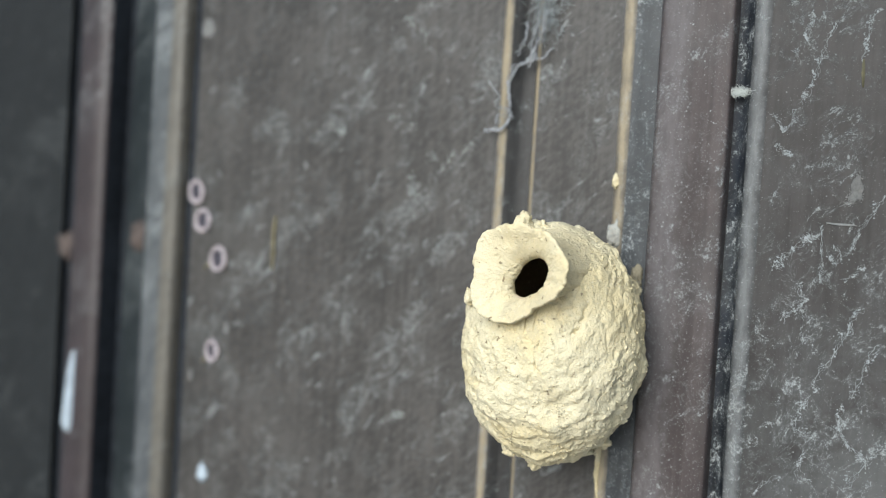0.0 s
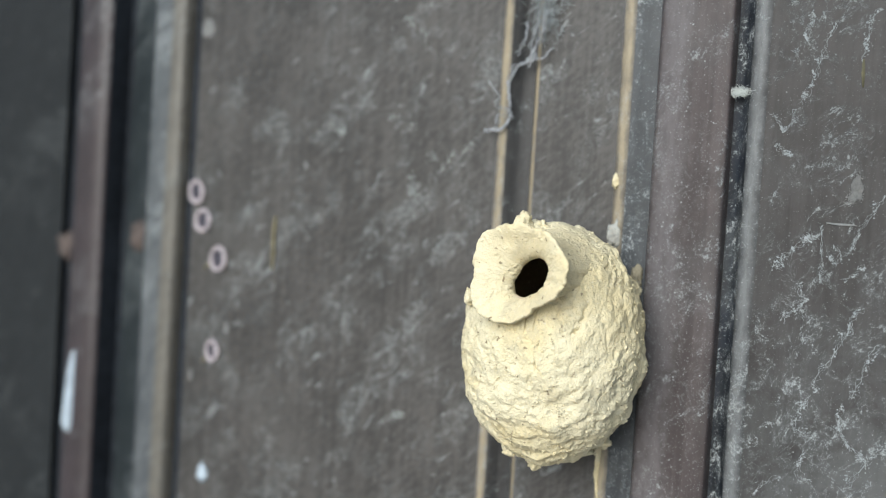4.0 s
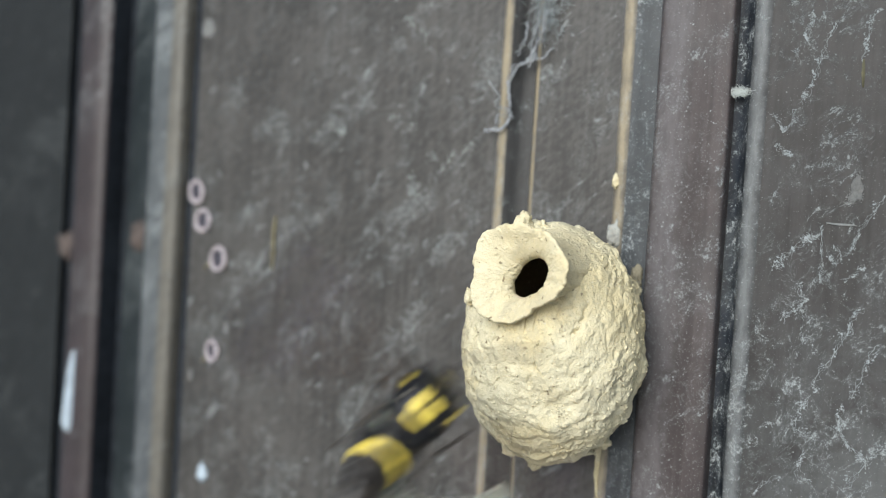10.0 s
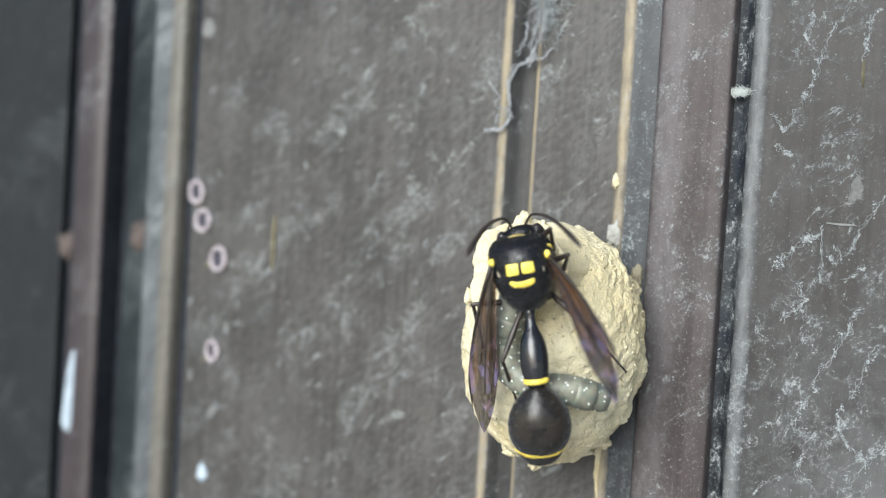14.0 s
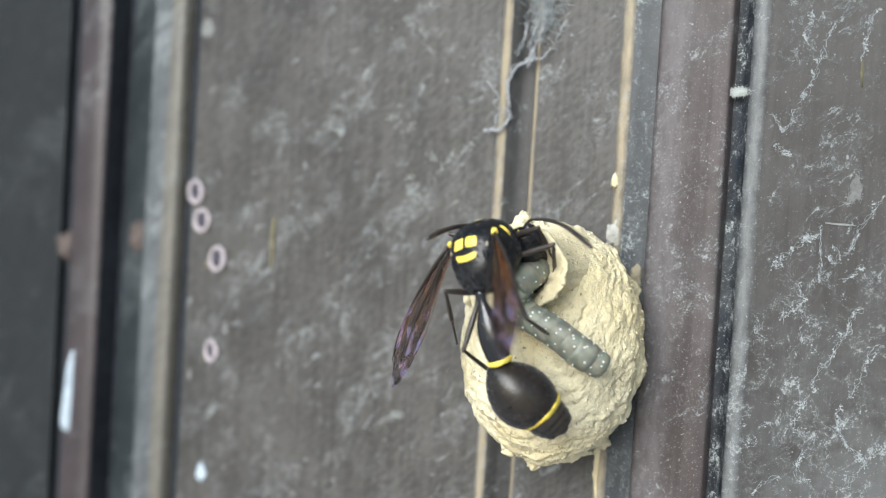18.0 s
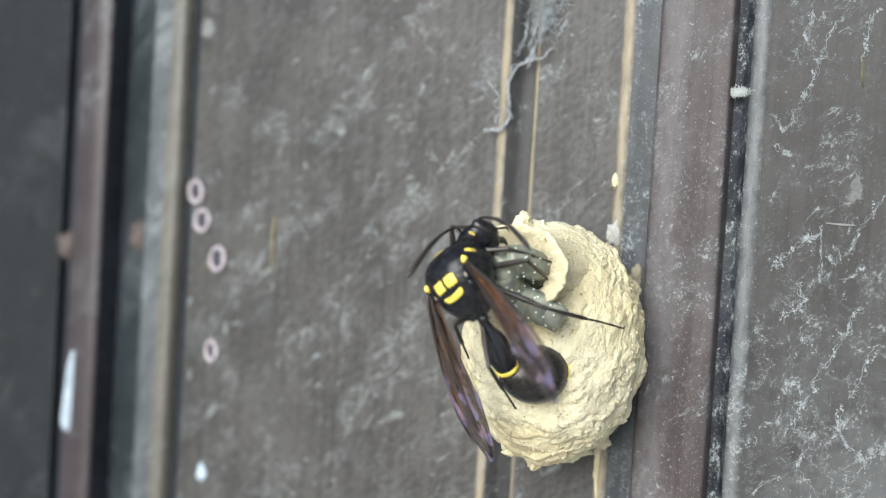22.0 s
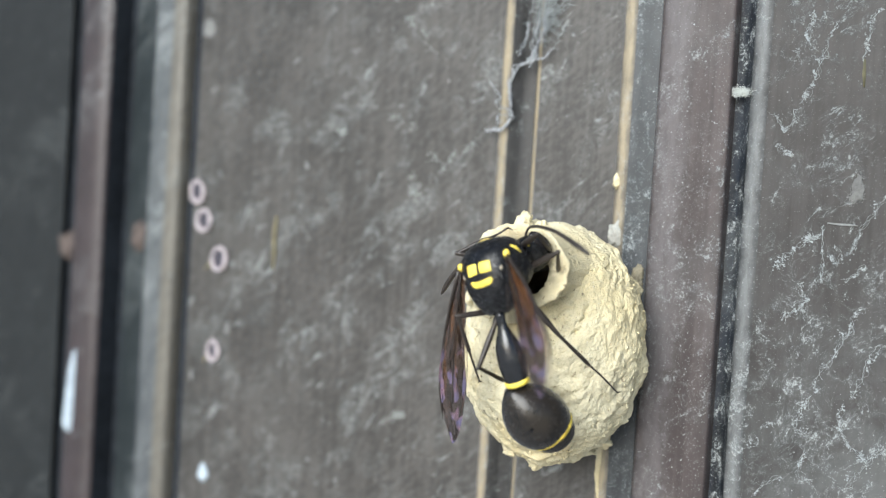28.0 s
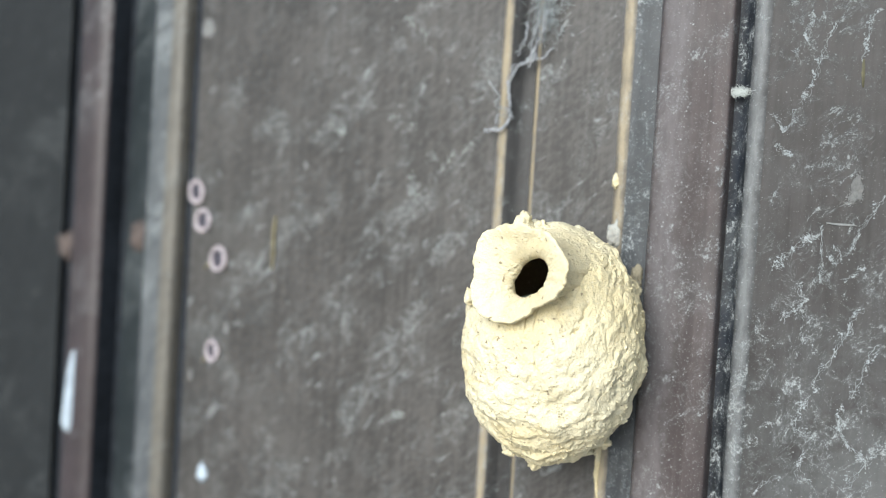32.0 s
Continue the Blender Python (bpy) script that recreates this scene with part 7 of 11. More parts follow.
    walk(LEGS["left", "middle"][1], [
        (0, pose(0, 0.004, 0, -120.6, 51.3, 26.5)), (10.5, pose(0, 0.004, 0, -120.6, 51.3, 26.5)), (11, pose(0, 0.004, 0, -61.3, 1.2, 89.5)),
        (12, pose(0, 0.004, 0, -79.5, 39.4, 48)), (13, pose(0, 0.004, 0, -66, 24.1, 42.4)), (14, pose(0, 0.004, 0, -42, -0.8, 101)),
        (17, pose(0, 0.004, 0, -42.6, 29.5, 103.4)), (18, pose(0, 0.004, 0, -31.3, 31.9, 109.6)), (19, pose(0, 0.004, 0, -8, 35.6, 113.6)),
        (20, pose(0, 0.004, 0, -31.7, 41, 108.6)), (21, pose(0, 0.004, 0, -55.3, 0.5, 84.7)), (22, pose(0, 0.004, 0, -59.6, 49.6, 86.2)),
        (23, pose(0, 0.004, 0, -48.4, 0, 91.3)), (24, pose(0, 0.004, 0, -51.9, 11.6, 99.3)), (25, pose(0, 0.004, 0, -52.5, 0.9, 76.9)),
        (28, pose(0, 0.004, 0, -19.5, 17.3, 101.6)), (29, pose(0, 0.004, 0, 6.8, 21.8, 94.2)), (30, pose(0, 0.004, 0, -36.4, 0.4, 61.1)),
        (31, pose(0, 0.004, 0, -69.3, 33.1, 36.3)), (31.3, pose(0, 0.004, 0, -41, 8, 13.1)), (31.35, pose(0, 0.004, 0, -77.9, 27.3, 28.1)),
        (31.4, pose(0, 0.004, 0, -120.6, 51.3, 26.5)), (32, pose(0, 0.004, 0, -120.6, 51.3, 26.5)),
    ])
    walk(LEGS["right", "middle"][0], [
        (0, pose(0.00125, 0.0002, -0.0021, 45.1, 1.9, -80.5)), (10.5, pose(0.00125, 0.0002, -0.0021, 45.1, 1.9, -80.5)),
        (10.6, pose(0.001449, 0.000162, -0.00204, 46.4, -2.5, -91.9)), (11, pose(0.001445, 0.000145, -0.002053, 24.3, -3.8, -107.1)),
        (11.1, pose(0.001446, 0.000125, -0.00204, 34.1, -3.9, -102.6)), (11.6, pose(0.001456, 0.000104, -0.002009, 40.9, -3.6, -98)),
        (12, pose(0.001454, 0.000081, -0.001998, 42.1, -4.7, -100.4)), (12.5, pose(0.001483, 0.000056, -0.001984, 46.6, -4.6, -95.4)),
        (13, pose(0.001519, 0.00006, -0.001962, 52.7, -3.7, -88)), (13.5, pose(0.001453, 0.000079, -0.001994, 54.4, -2.1, -78.7)),
        (14, pose(0.001394, 0.000107, -0.002028, 50, -1.6, -82.7)), (14.5, pose(0.00137, 0.000084, -0.002055, 30.8, -4, -95.9)),
        (16.5, pose(0.00129, 0.000028, -0.00209, 3.5, -6, -94.7)), (17, pose(0.001268, 0.000015, -0.002099, -2.1, -6.2, -92.7)),
        (17.5, pose(0.00131, 0.000138, -0.002103, -11.8, -0.8, -84.5)), (18, pose(0.001343, 0.000256, -0.002083, -7.9, 3.3, -83.9)),
        (18.6, pose(0.001368, 0.000341, -0.002082, 8, 3.2, -97.1)), (19, pose(0.001401, 0.000379, -0.002075, 10.5, 3.8, -100.7)),
        (19.5, pose(0.001396, 0.000238, -0.002064, 14.4, 1.9, -90.5)), (20, pose(0.001383, 0.000081, -0.002054, 2.1, -2.2, -89.6)),
        (20.5, pose(0.001385, 0.000007, -0.002051, 16.6, -6.9, -96.8)), (21, pose(0.001364, -0.000091, -0.002055, 24.5, -9.5, -82.5)),
        (21.3, pose(0.001369, -0.000006, -0.002068, 26.4, -6, -80.2)), (21.5, pose(0.001337, 0.000029, -0.002078, 32.2, -5.1, -84.5)),
        (21.7, pose(0.001352, 0.00008, -0.002085, 36.2, -2.2, -79.7)), (22, pose(0.001364, 0.000158, -0.002103, -4.3, -4.6, -114.5)),
        (22.2, pose(0.001366, 0.000143, -0.002102, -3.9, -4.2, -108.6)), (22.4, pose(0.001375, 0.000118, -0.002096, 3.5, -5.7, -116.4)),
        (22.6, pose(0.00139, 0.000108, -0.002089, 14.5, -3.3, -95.9)), (22.8, pose(0.001396, 0.000075, -0.00209, 12.3, -4.1, -95)),
        (23, pose(0.001405, 0.000047, -0.002089, 16, -4.4, -90.6)), (23.5, pose(0.001491, 0.000058, -0.002064, 11.1, -3.8, -93.4)),
        (24, pose(0.001579, 0.000043, -0.002017, 22.8, -3.7, -91.2)), (24.5, pose(0.001437, 0.000059, -0.002069, 10.9, -4, -88.3)),
        (25, pose(0.001301, 0.000058, -0.00209, 10.9, -6.3, -95.7)), (25.5, pose(0.001305, 0.000081, -0.00209, -2, -5.2, -92.7)),
        (27.5, pose(0.00133, 0.000161, -0.00206, 3.9, 0.4, -72.5)), (28, pose(0.001336, 0.000186, -0.002051, 5.6, -0.3, -82)),
        (29, pose(0.001323, 0.000141, -0.002054, 9.5, 1.5, -70.9)), (29.5, pose(0.001301, 0.000246, -0.002043, -1.3, -1.9, -113.4)),
        (30, pose(0.001323, 0.000141, -0.002054, 32.1, 20.5, -85.8)), (30.5, pose(0.001323, 0.000141, -0.002054, 40.3, 18.1, -79.5)),
        (31, pose(0.001323, 0.000141, -0.002054, 37.1, 11.1, -81.3)), (31.1, pose(0.001323, 0.000141, -0.002054, 49.5, 7.9, -83.7)),
        (31.3, pose(0.00125, 0.0002, -0.0021, 26.2, -8.5, -138.3)), (31.35, pose(0.00125, 0.0002, -0.0021, 34.4, -0.9, -109.8)),
        (31.4, pose(0.00125, 0.0002, -0.0021, 45.1, 1.9, -80.5)), (32, pose(0.00125, 0.0002, -0.0021, 45.1, 1.9, -80.5)),
    ])
    walk(LEGS["right", "middle"][1], [
        (0, pose(0, 0.004, 0, -120.6, -51.3, -26.5)), (10.5, pose(0, 0.004, 0, -120.6, -51.3, -26.5)), (10.6, pose(0, 0.004, 0, -102.3, -45.8, -25.8)),
        (11, pose(0, 0.004, 0, -93.5, -27.1, -21.1)), (11.1, pose(0, 0.004, 0, -96.6, -32.1, -21.1)), (11.6, pose(0, 0.004, 0, -100.4, -36.8, -21.8)),
        (12, pose(0, 0.004, 0, -107.4, -49.1, -34.5)), (12.5, pose(0, 0.004, 0, -109.3, -55.3, -39.7)), (13, pose(0, 0.004, 0, -107.8, -60.9, -43.1)),
        (13.5, pose(0, 0.004, 0, -97.5, -68.2, -56.8)), (14, pose(0, 0.004, 0, -73.2, -70.1, -86.4)), (14.5, pose(0, 0.004, 0, -111.8, -52.4, -45.2)),
        (16.5, pose(0, 0.004, 0, -114, -25.8, -24)), (17, pose(0, 0.004, 0, -111.8, -20.3, -19.4)), (17.5, pose(0, 0.004, 0, -111.3, -9.1, -8.1)),
        (18, pose(0, 0.004, 0, -115, -8, -6.3)), (18.6, pose(0, 0.004, 0, -114.5, -29.4, -26.3)), (19, pose(0, 0.004, 0, -111.8, -33.3, -30.2)),
        (19.5, pose(0, 0.004, 0, -124.3, -25.6, -19.8)), (20, pose(0, 0.004, 0, -120.2, -14.8, -12.6)),
        (20.5, pose(0, 0.004, 0, -116.9, -31.6, -26.7)), (21, pose(0, 0.004, 0, -132.3, -21, -12.2)), (21.3, pose(0, 0.004, 0, -132.6, -12.7, -6.1)),
        (21.5, pose(0, 0.004, 0, -130.7, -28.4, -15.2)), (21.7, pose(0, 0.004, 0, -130.4, -12.7, -4.7)), (22, pose(0, 0.004, 0, -88, -20.8, -24.6)),
        (22.2, pose(0, 0.004, 0, -93.8, -20.5, -23.1)), (22.4, pose(0, 0.004, 0, -91, -24.7, -26.6)), (22.6, pose(0, 0.004, 0, -117.7, -29.5, -24.3)),
        (22.8, pose(0, 0.004, 0, -116.7, -25.7, -21.3)), (23, pose(0, 0.004, 0, -124.6, -28.3, -21.9)), (23.5, pose(0, 0.004, 0, -121.8, -27.5, -24)),
        (24, pose(0, 0.004, 0, -127.5, -26, -18.9)), (24.5, pose(0, 0.004, 0, -127.2, -22.3, -17.7)), (25, pose(0, 0.004, 0, -115.7, -28.8, -24.7)),
        (25.5, pose(0, 0.004, 0, -113.1, -20, -19.4)), (27.5, pose(0, 0.004, 0, -130, 13, 13.7)), (28, pose(0, 0.004, 0, -128.2, -12.1, -8.6)),
        (28.5, pose(0, 0.004, 0, -132.2, 10.9, 11.2)), (29, pose(0, 0.004, 0, -127.6, 33.9, 32.8)), (29.25, pose(0, 0.004, 0, -121, -0.3, 5.9)),
        (29.5, pose(0, 0.004, 0, -97.6, -26.8, -28.7)), (30, pose(0, 0.004, 0, -39, -51.5, -111)), (30.5, pose(0, 0.004, 0, -36.3, -53.3, -113.7)),
        (31, pose(0, 0.004, 0, -40.2, -48.2, -110.2)), (31.1, pose(0, 0.004, 0, -37.3, -55.5, -111.8)), (31.3, pose(0, 0.004, 0, -68.3, -30.2, -23.5)),
        (31.4, pose(0, 0.004, 0, -120.6, -51.3, -26.5)), (32, pose(0, 0.004, 0, -120.6, -51.3, -26.5)),
    ])
    walk(LEGS["right", "front"][0], [
        (0, pose(0.001, 0.002, -0.0018, 31.1, 4.9, -64.9)), (10.5, pose(0.001, 0.002, -0.0018, 31.1, 4.9, -64.9)),
        (10.6, pose(0.001183, 0.001967, -0.001792, 48.9, -1, -74.8)), (11, pose(0.001196, 0.001953, -0.001809, 33.8, -2.5, -90.3)),
        (11.1, pose(0.001201, 0.001934, -0.001803, 43.7, -2.2, -82)), (11.6, pose(0.001207, 0.001913, -0.001778, 50, -2.1, -74.9)),
        (12, pose(0.001191, 0.001889, -0.001785, 40.3, -4.1, -87.9)), (12.5, pose(0.001242, 0.001868, -0.001774, 45.9, -4.1, -86)),
        (13, pose(0.001291, 0.001872, -0.001746, 52.7, -3.3, -77.9)), (13.5, pose(0.001216, 0.001889, -0.001761, 55.7, -0.7, -63.8)),
        (14, pose(0.00114, 0.001914, -0.001778, 54.4, 1.6, -58.6)), (14.5, pose(0.001113, 0.001891, -0.001816, 38.1, -2.6, -85.2)),
        (16.5, pose(0.001029, 0.001837, -0.001875, 10.2, -6.1, -95.4)), (17, pose(0.001005, 0.001824, -0.001889, 4.1, -6.6, -95.2)),
        (17.5, pose(0.001059, 0.001943, -0.001834, -3.1, -1.8, -90.9)), (18, pose(0.00111, 0.002053, -0.001754, 2.7, 2.3, -90.4)),
        (18.6, pose(0.001122, 0.002129, -0.001721, 13.6, 3.6, -94.8)), (19, pose(0.001149, 0.002162, -0.001698, 14.9, 4.2, -98.1)),
        (19.5, pose(0.00117, 0.002038, -0.001747, 22.9, 2.2, -88.7)), (20, pose(0.001185, 0.001894, -0.001808, 10.9, -2.4, -91.6)),
        (20.5, pose(0.001144, 0.00182, -0.001864, 19.8, -6.6, -94.2)), (21, pose(0.0011, 0.001719, -0.001929, 27.9, -9.2, -80.5)),
        (21.3, pose(0.001116, 0.001806, -0.001894, 27.6, -5.7, -78.5)), (21.5, pose(0.001087, 0.00184, -0.00188, 25.4, -5.1, -84.6)),
        (21.7, pose(0.001117, 0.001891, -0.001854, 28.2, -2.3, -80.6)), (21.85, pose(0.001126, 0.001929, -0.001844, 4.2, 0.4, -100.5)),
        (22, pose(0.001137, 0.001965, -0.001832, -19.7, -5.2, -119.6)), (22.2, pose(0.00114, 0.001951, -0.001838, -11.2, -4.5, -111.3)),
        (22.4, pose(0.001142, 0.001927, -0.001844, -5.7, -5.8, -118)), (22.6, pose(0.00116, 0.001917, -0.001842, 19.3, -3, -93.5)),
        (22.8, pose(0.001163, 0.001886, -0.001859, 16.5, -4, -93.9)), (23, pose(0.001173, 0.001859, -0.00187, 25.8, -4.1, -88.5)),
        (23.5, pose(0.001282, 0.001872, -0.00184, 24.1, -3.7, -92.9)), (24, pose(0.001379, 0.001859, -0.001801, 32.6, -3.6, -89.7)),
        (24.5, pose(0.001222, 0.001873, -0.001853, 26.1, -4.1, -88.8)), (25, pose(0.00105, 0.001868, -0.001881, 16.8, -5.9, -93.8)),
        (25.5, pose(0.001054, 0.001891, -0.001872, 7.1, -5.4, -94.3)), (27.5, pose(0.001083, 0.001968, -0.001803, 22.6, -0.4, -77.8)),
        (28, pose(0.001086, 0.001991, -0.001783, 19.8, -0.4, -82.6)), (29, pose(0.001103, 0.00195, -0.00179, 34.7, 0.7, -75.3)),
        (29.5, pose(0.001091, 0.002045, -0.001713, 32.2, 4.5, -78.7)), (30, pose(0.001097, 0.002161, -0.001629, 29.4, 5.6, -96.2)),
        (30.5, pose(0.001103, 0.002044, -0.001718, 40.1, 3.1, -85.4)), (31, pose(0.001133, 0.001911, -0.001796, 45.3, -0.8, -79.5)),
        (31.1, pose(0.001131, 0.001909, -0.001791, 50.1, 0.1, -73.3)), (31.3, pose(0.001, 0.002, -0.0018, 50.9, 5.6, -60.8)),
        (31.4, pose(0.001, 0.002, -0.0018, 31.1, 4.9, -64.9)), (32, pose(0.001, 0.002, -0.0018, 31.1, 4.9, -64.9)),
    ])
    walk(LEGS["right", "front"][1], [
        (0, pose(0, 0.0033, 0, -122.8, 6.7, 7)), (10.5, pose(0, 0.0033, 0, -122.8, 6.7, 7)), (10.55, pose(0, 0.0033, 0, -124.3, -24.1, -9.7)),
        (10.6, pose(0, 0.0033, 0, -112.2, -53.6, -34.6)), (11, pose(0, 0.0033, 0, -106.1, -38.5, -29.1)), (11.1, pose(0, 0.0033, 0, -107.8, -42.7, -26)),
        (11.6, pose(0, 0.0033, 0, -111.5, -46.3, -24.9)), (12, pose(0, 0.0033, 0, -105.3, -43.9, -31.9)), (12.5, pose(0, 0.0033, 0, -102.7, -49.4, -34.4)),
        (13, pose(0, 0.0033, 0, -100.2, -58.2, -41.3)), (13.5, pose(0, 0.0033, 0, -77.3, -69.4, -67.1)), (14, pose(0, 0.0033, 0, -30.1, -67.1, -121.8)),
        (14.5, pose(0, 0.0033, 0, -106.9, -50.3, -38.8)), (16.5, pose(0, 0.0033, 0, -96.9, -25.9, -26.2)), (17, pose(0, 0.0033, 0, -92.9, -21.8, -23.8)),
        (17.5, pose(0, 0.0033, 0, -95, -17.4, -20.3)), (18, pose(0, 0.0033, 0, -101.2, -20.1, -21.3)), (18.6, pose(0, 0.0033, 0, -100.3, -28.1, -26.8)),
        (19, pose(0, 0.0033, 0, -96.7, -29.5, -28.4)), (19.5, pose(0, 0.0033, 0, -109.9, -28.8, -23)), (20, pose(0, 0.0033, 0, -104.3, -21.3, -20.4)),
        (20.5, pose(0, 0.0033, 0, -100.4, -27.6, -24.7)), (21, pose(0, 0.0033, 0, -111.9, -24.9, -15.8)), (21.3, pose(0, 0.0033, 0, -110.9, -19.3, -11.2)),
        (21.5, pose(0, 0.0033, 0, -100.9, -23.5, -15.9)), (21.7, pose(0, 0.0033, 0, -96.9, -17.9, -10.2)), (22, pose(0, 0.0033, 0, -42.6, -6.1, -17.8)),
        (22.2, pose(0, 0.0033, 0, -60.4, -11.5, -20.4)), (22.4, pose(0, 0.0033, 0, -58.2, -13, -22)), (22.6, pose(0, 0.0033, 0, -101.5, -27.8, -24.1)),
        (22.8, pose(0, 0.0033, 0, -98.3, -24.8, -22.4)), (23, pose(0, 0.0033, 0, -110, -31.5, -24.2)), (23.5, pose(0, 0.0033, 0, -108.7, -32.3, -27.9)),
        (24, pose(0, 0.0033, 0, -110.9, -30.4, -22.2)), (24.5, pose(0, 0.0033, 0, -113.1, -32.8, -26.1)), (25, pose(0, 0.0033, 0, -99.3, -27.6, -24.9)),
        (25.5, pose(0, 0.0033, 0, -96.9, -22.9, -24.1)), (27.5, pose(0, 0.0033, 0, -125.2, -22.3, -15)), (28, pose(0, 0.0033, 0, -116.3, -24.9, -19.3)),
        (29, pose(0, 0.0033, 0, -135.8, -29.4, -15.8)), (29.5, pose(0, 0.0033, 0, -129, -32.2, -19.2)), (30, pose(0, 0.0033, 0, -100.4, -44.1, -35.7)),
        (30.5, pose(0, 0.0033, 0, -104.6, -51, -37)), (31, pose(0, 0.0033, 0, -107.1, -51.5, -33)), (31.1, pose(0, 0.0033, 0, -90.1, -63.8, -51.3)),
        (31.3, pose(0, 0.0033, 0, -44, -70.4, -91.9)), (31.35, pose(0, 0.0033, 0, -116, -39.8, -11.8)), (31.4, pose(0, 0.0033, 0, -122.8, 6.7, 7)),
        (32, pose(0, 0.0033, 0, -122.8, 6.7, 7)),
    ])
    walk(LEGS["left", "front"][0], [
        (0, pose(-0.001, 0.002, -0.0018, 31.1, -4.9, 64.9)), (10.5, pose(-0.001, 0.002, -0.0018, 31.1, -4.9, 64.9)),
        (10.6, pose(-0.00081, 0.001963, -0.00191, 36.8, -9.8, 51)), (11, pose(-0.000798, 0.001967, -0.001923, 41.6, -7.7, 56.2)),
        (11.1, pose(-0.000793, 0.001951, -0.001918, 40.5, -13.7, 31.8)), (11.6, pose(-0.000784, 0.001927, -0.001911, 38.3, -15.3, 27.9)),
        (12, pose(-0.000799, 0.001886, -0.001926, 34, -16.1, 25.2)), (12.5, pose(-0.000746, 0.00189, -0.001925, 38.7, -13, 38)),
        (13, pose(-0.000695, 0.00191, -0.001911, 39.3, -3.3, 68.5)), (13.5, pose(-0.000776, 0.001915, -0.00188, 42.4, 3.2, 88.3)),
        (13.75, pose(-0.000816, 0.001918, -0.001868, 41.8, 9.6, 119.5)), (14, pose(-0.000857, 0.001919, -0.001854, 44, 15, 151.3)),
        (14.25, pose(-0.000869, 0.001904, -0.001868, 42.7, 8.9, 120)), (14.5, pose(-0.000885, 0.00189, -0.001879, 44.6, 3.2, 89.3)),
        (16.5, pose(-0.00097, 0.001827, -0.001901, 44.5, -8.1, 33.9)), (17, pose(-0.000995, 0.00181, -0.001906, 43.2, -9.7, 20.8)),
        (17.5, pose(-0.00094, 0.001946, -0.001866, 47.2, -9.9, 34.4)), (18, pose(-0.000889, 0.00208, -0.001792, 46.9, -5.8, 72.4)),
        (18.6, pose(-0.000877, 0.002142, -0.001762, 49.6, -11.5, 54)), (19, pose(-0.00085, 0.002173, -0.001749, 51, -14.7, 33.7)),
        (19.5, pose(-0.000826, 0.00208, -0.00182, 47, -10.7, 51.3)), (20, pose(-0.000808, 0.001963, -0.001905, 42.7, -11.9, 33.4)),
        (20.5, pose(-0.000851, 0.001834, -0.001957, 35.4, -13.3, 20.8)), (21, pose(-0.000898, 0.001702, -0.001997, 28.9, -12.7, 13.9)),
        (21.3, pose(-0.000881, 0.001804, -0.001961, 27.4, -14.1, 8.4)), (21.5, pose(-0.000912, 0.001843, -0.001923, 11.3, -14.9, -14.7)),
        (21.7, pose(-0.000882, 0.001912, -0.001903, 16.1, -14.5, -23.8)), (22, pose(-0.000861, 0.001997, -0.001882, 12.6, -11.6, -43.3)),
        (22.2, pose(-0.000858, 0.001984, -0.00189, 22.7, -13.6, -29)), (22.4, pose(-0.000856, 0.001952, -0.001902, 28.4, -13.2, -38.8)),
        (22.5, pose(-0.000847, 0.001949, -0.001906, 35.5, -10.6, -6)), (22.6, pose(-0.000837, 0.001946, -0.001909, 42.9, -12, 26.9)),
        (22.8, pose(-0.000834, 0.001912, -0.001929, 41.1, -13.7, 15.7)), (23, pose(-0.000824, 0.001885, -0.001945, 44, -6.7, 48.8)),
        (23.5, pose(-0.000709, 0.001927, -0.001962, 40.1, 0.4, 76.1)), (24, pose(-0.000604, 0.001927, -0.001972, 41.5, -15.8, 29.5)),
        (24.5, pose(-0.000772, 0.001919, -0.001957, 40.6, 1.5, 77.3)), (25, pose(-0.00095, 0.00187, -0.001924, 43.6, -9.6, 28.5)),
        (25.5, pose(-0.000945, 0.001893, -0.001918, 45.6, -8.8, 34.9)), (27.5, pose(-0.000916, 0.001978, -0.001864, 42.5, 1.7, 87.4)),
        (28, pose(-0.000912, 0.002, -0.001849, 44.8, -2.7, 73.8)), (29, pose(-0.000896, 0.001989, -0.001832, 36.6, 6.7, 108.1)),
        (29.5, pose(-0.000908, 0.002092, -0.001727, 40.9, 0.1, 97)), (30, pose(-0.000902, 0.002201, -0.001645, 54, -13, 44.6)),
        (30.5, pose(-0.000896, 0.002077, -0.001758, 46.8, -5.4, 74)), (31, pose(-0.000864, 0.001941, -0.001867, 45.5, -8.1, 48.7)),
        (31.1, pose(-0.000866, 0.001941, -0.001862, 45.1, -5.4, 59.7)), (31.3, pose(-0.001, 0.002, -0.0018, 50.6, -7.4, 49.5)),
        (31.4, pose(-0.001, 0.002, -0.0018, 31.1, -4.9, 64.9)), (32, pose(-0.001, 0.002, -0.0018, 31.1, -4.9, 64.9)),
    ])
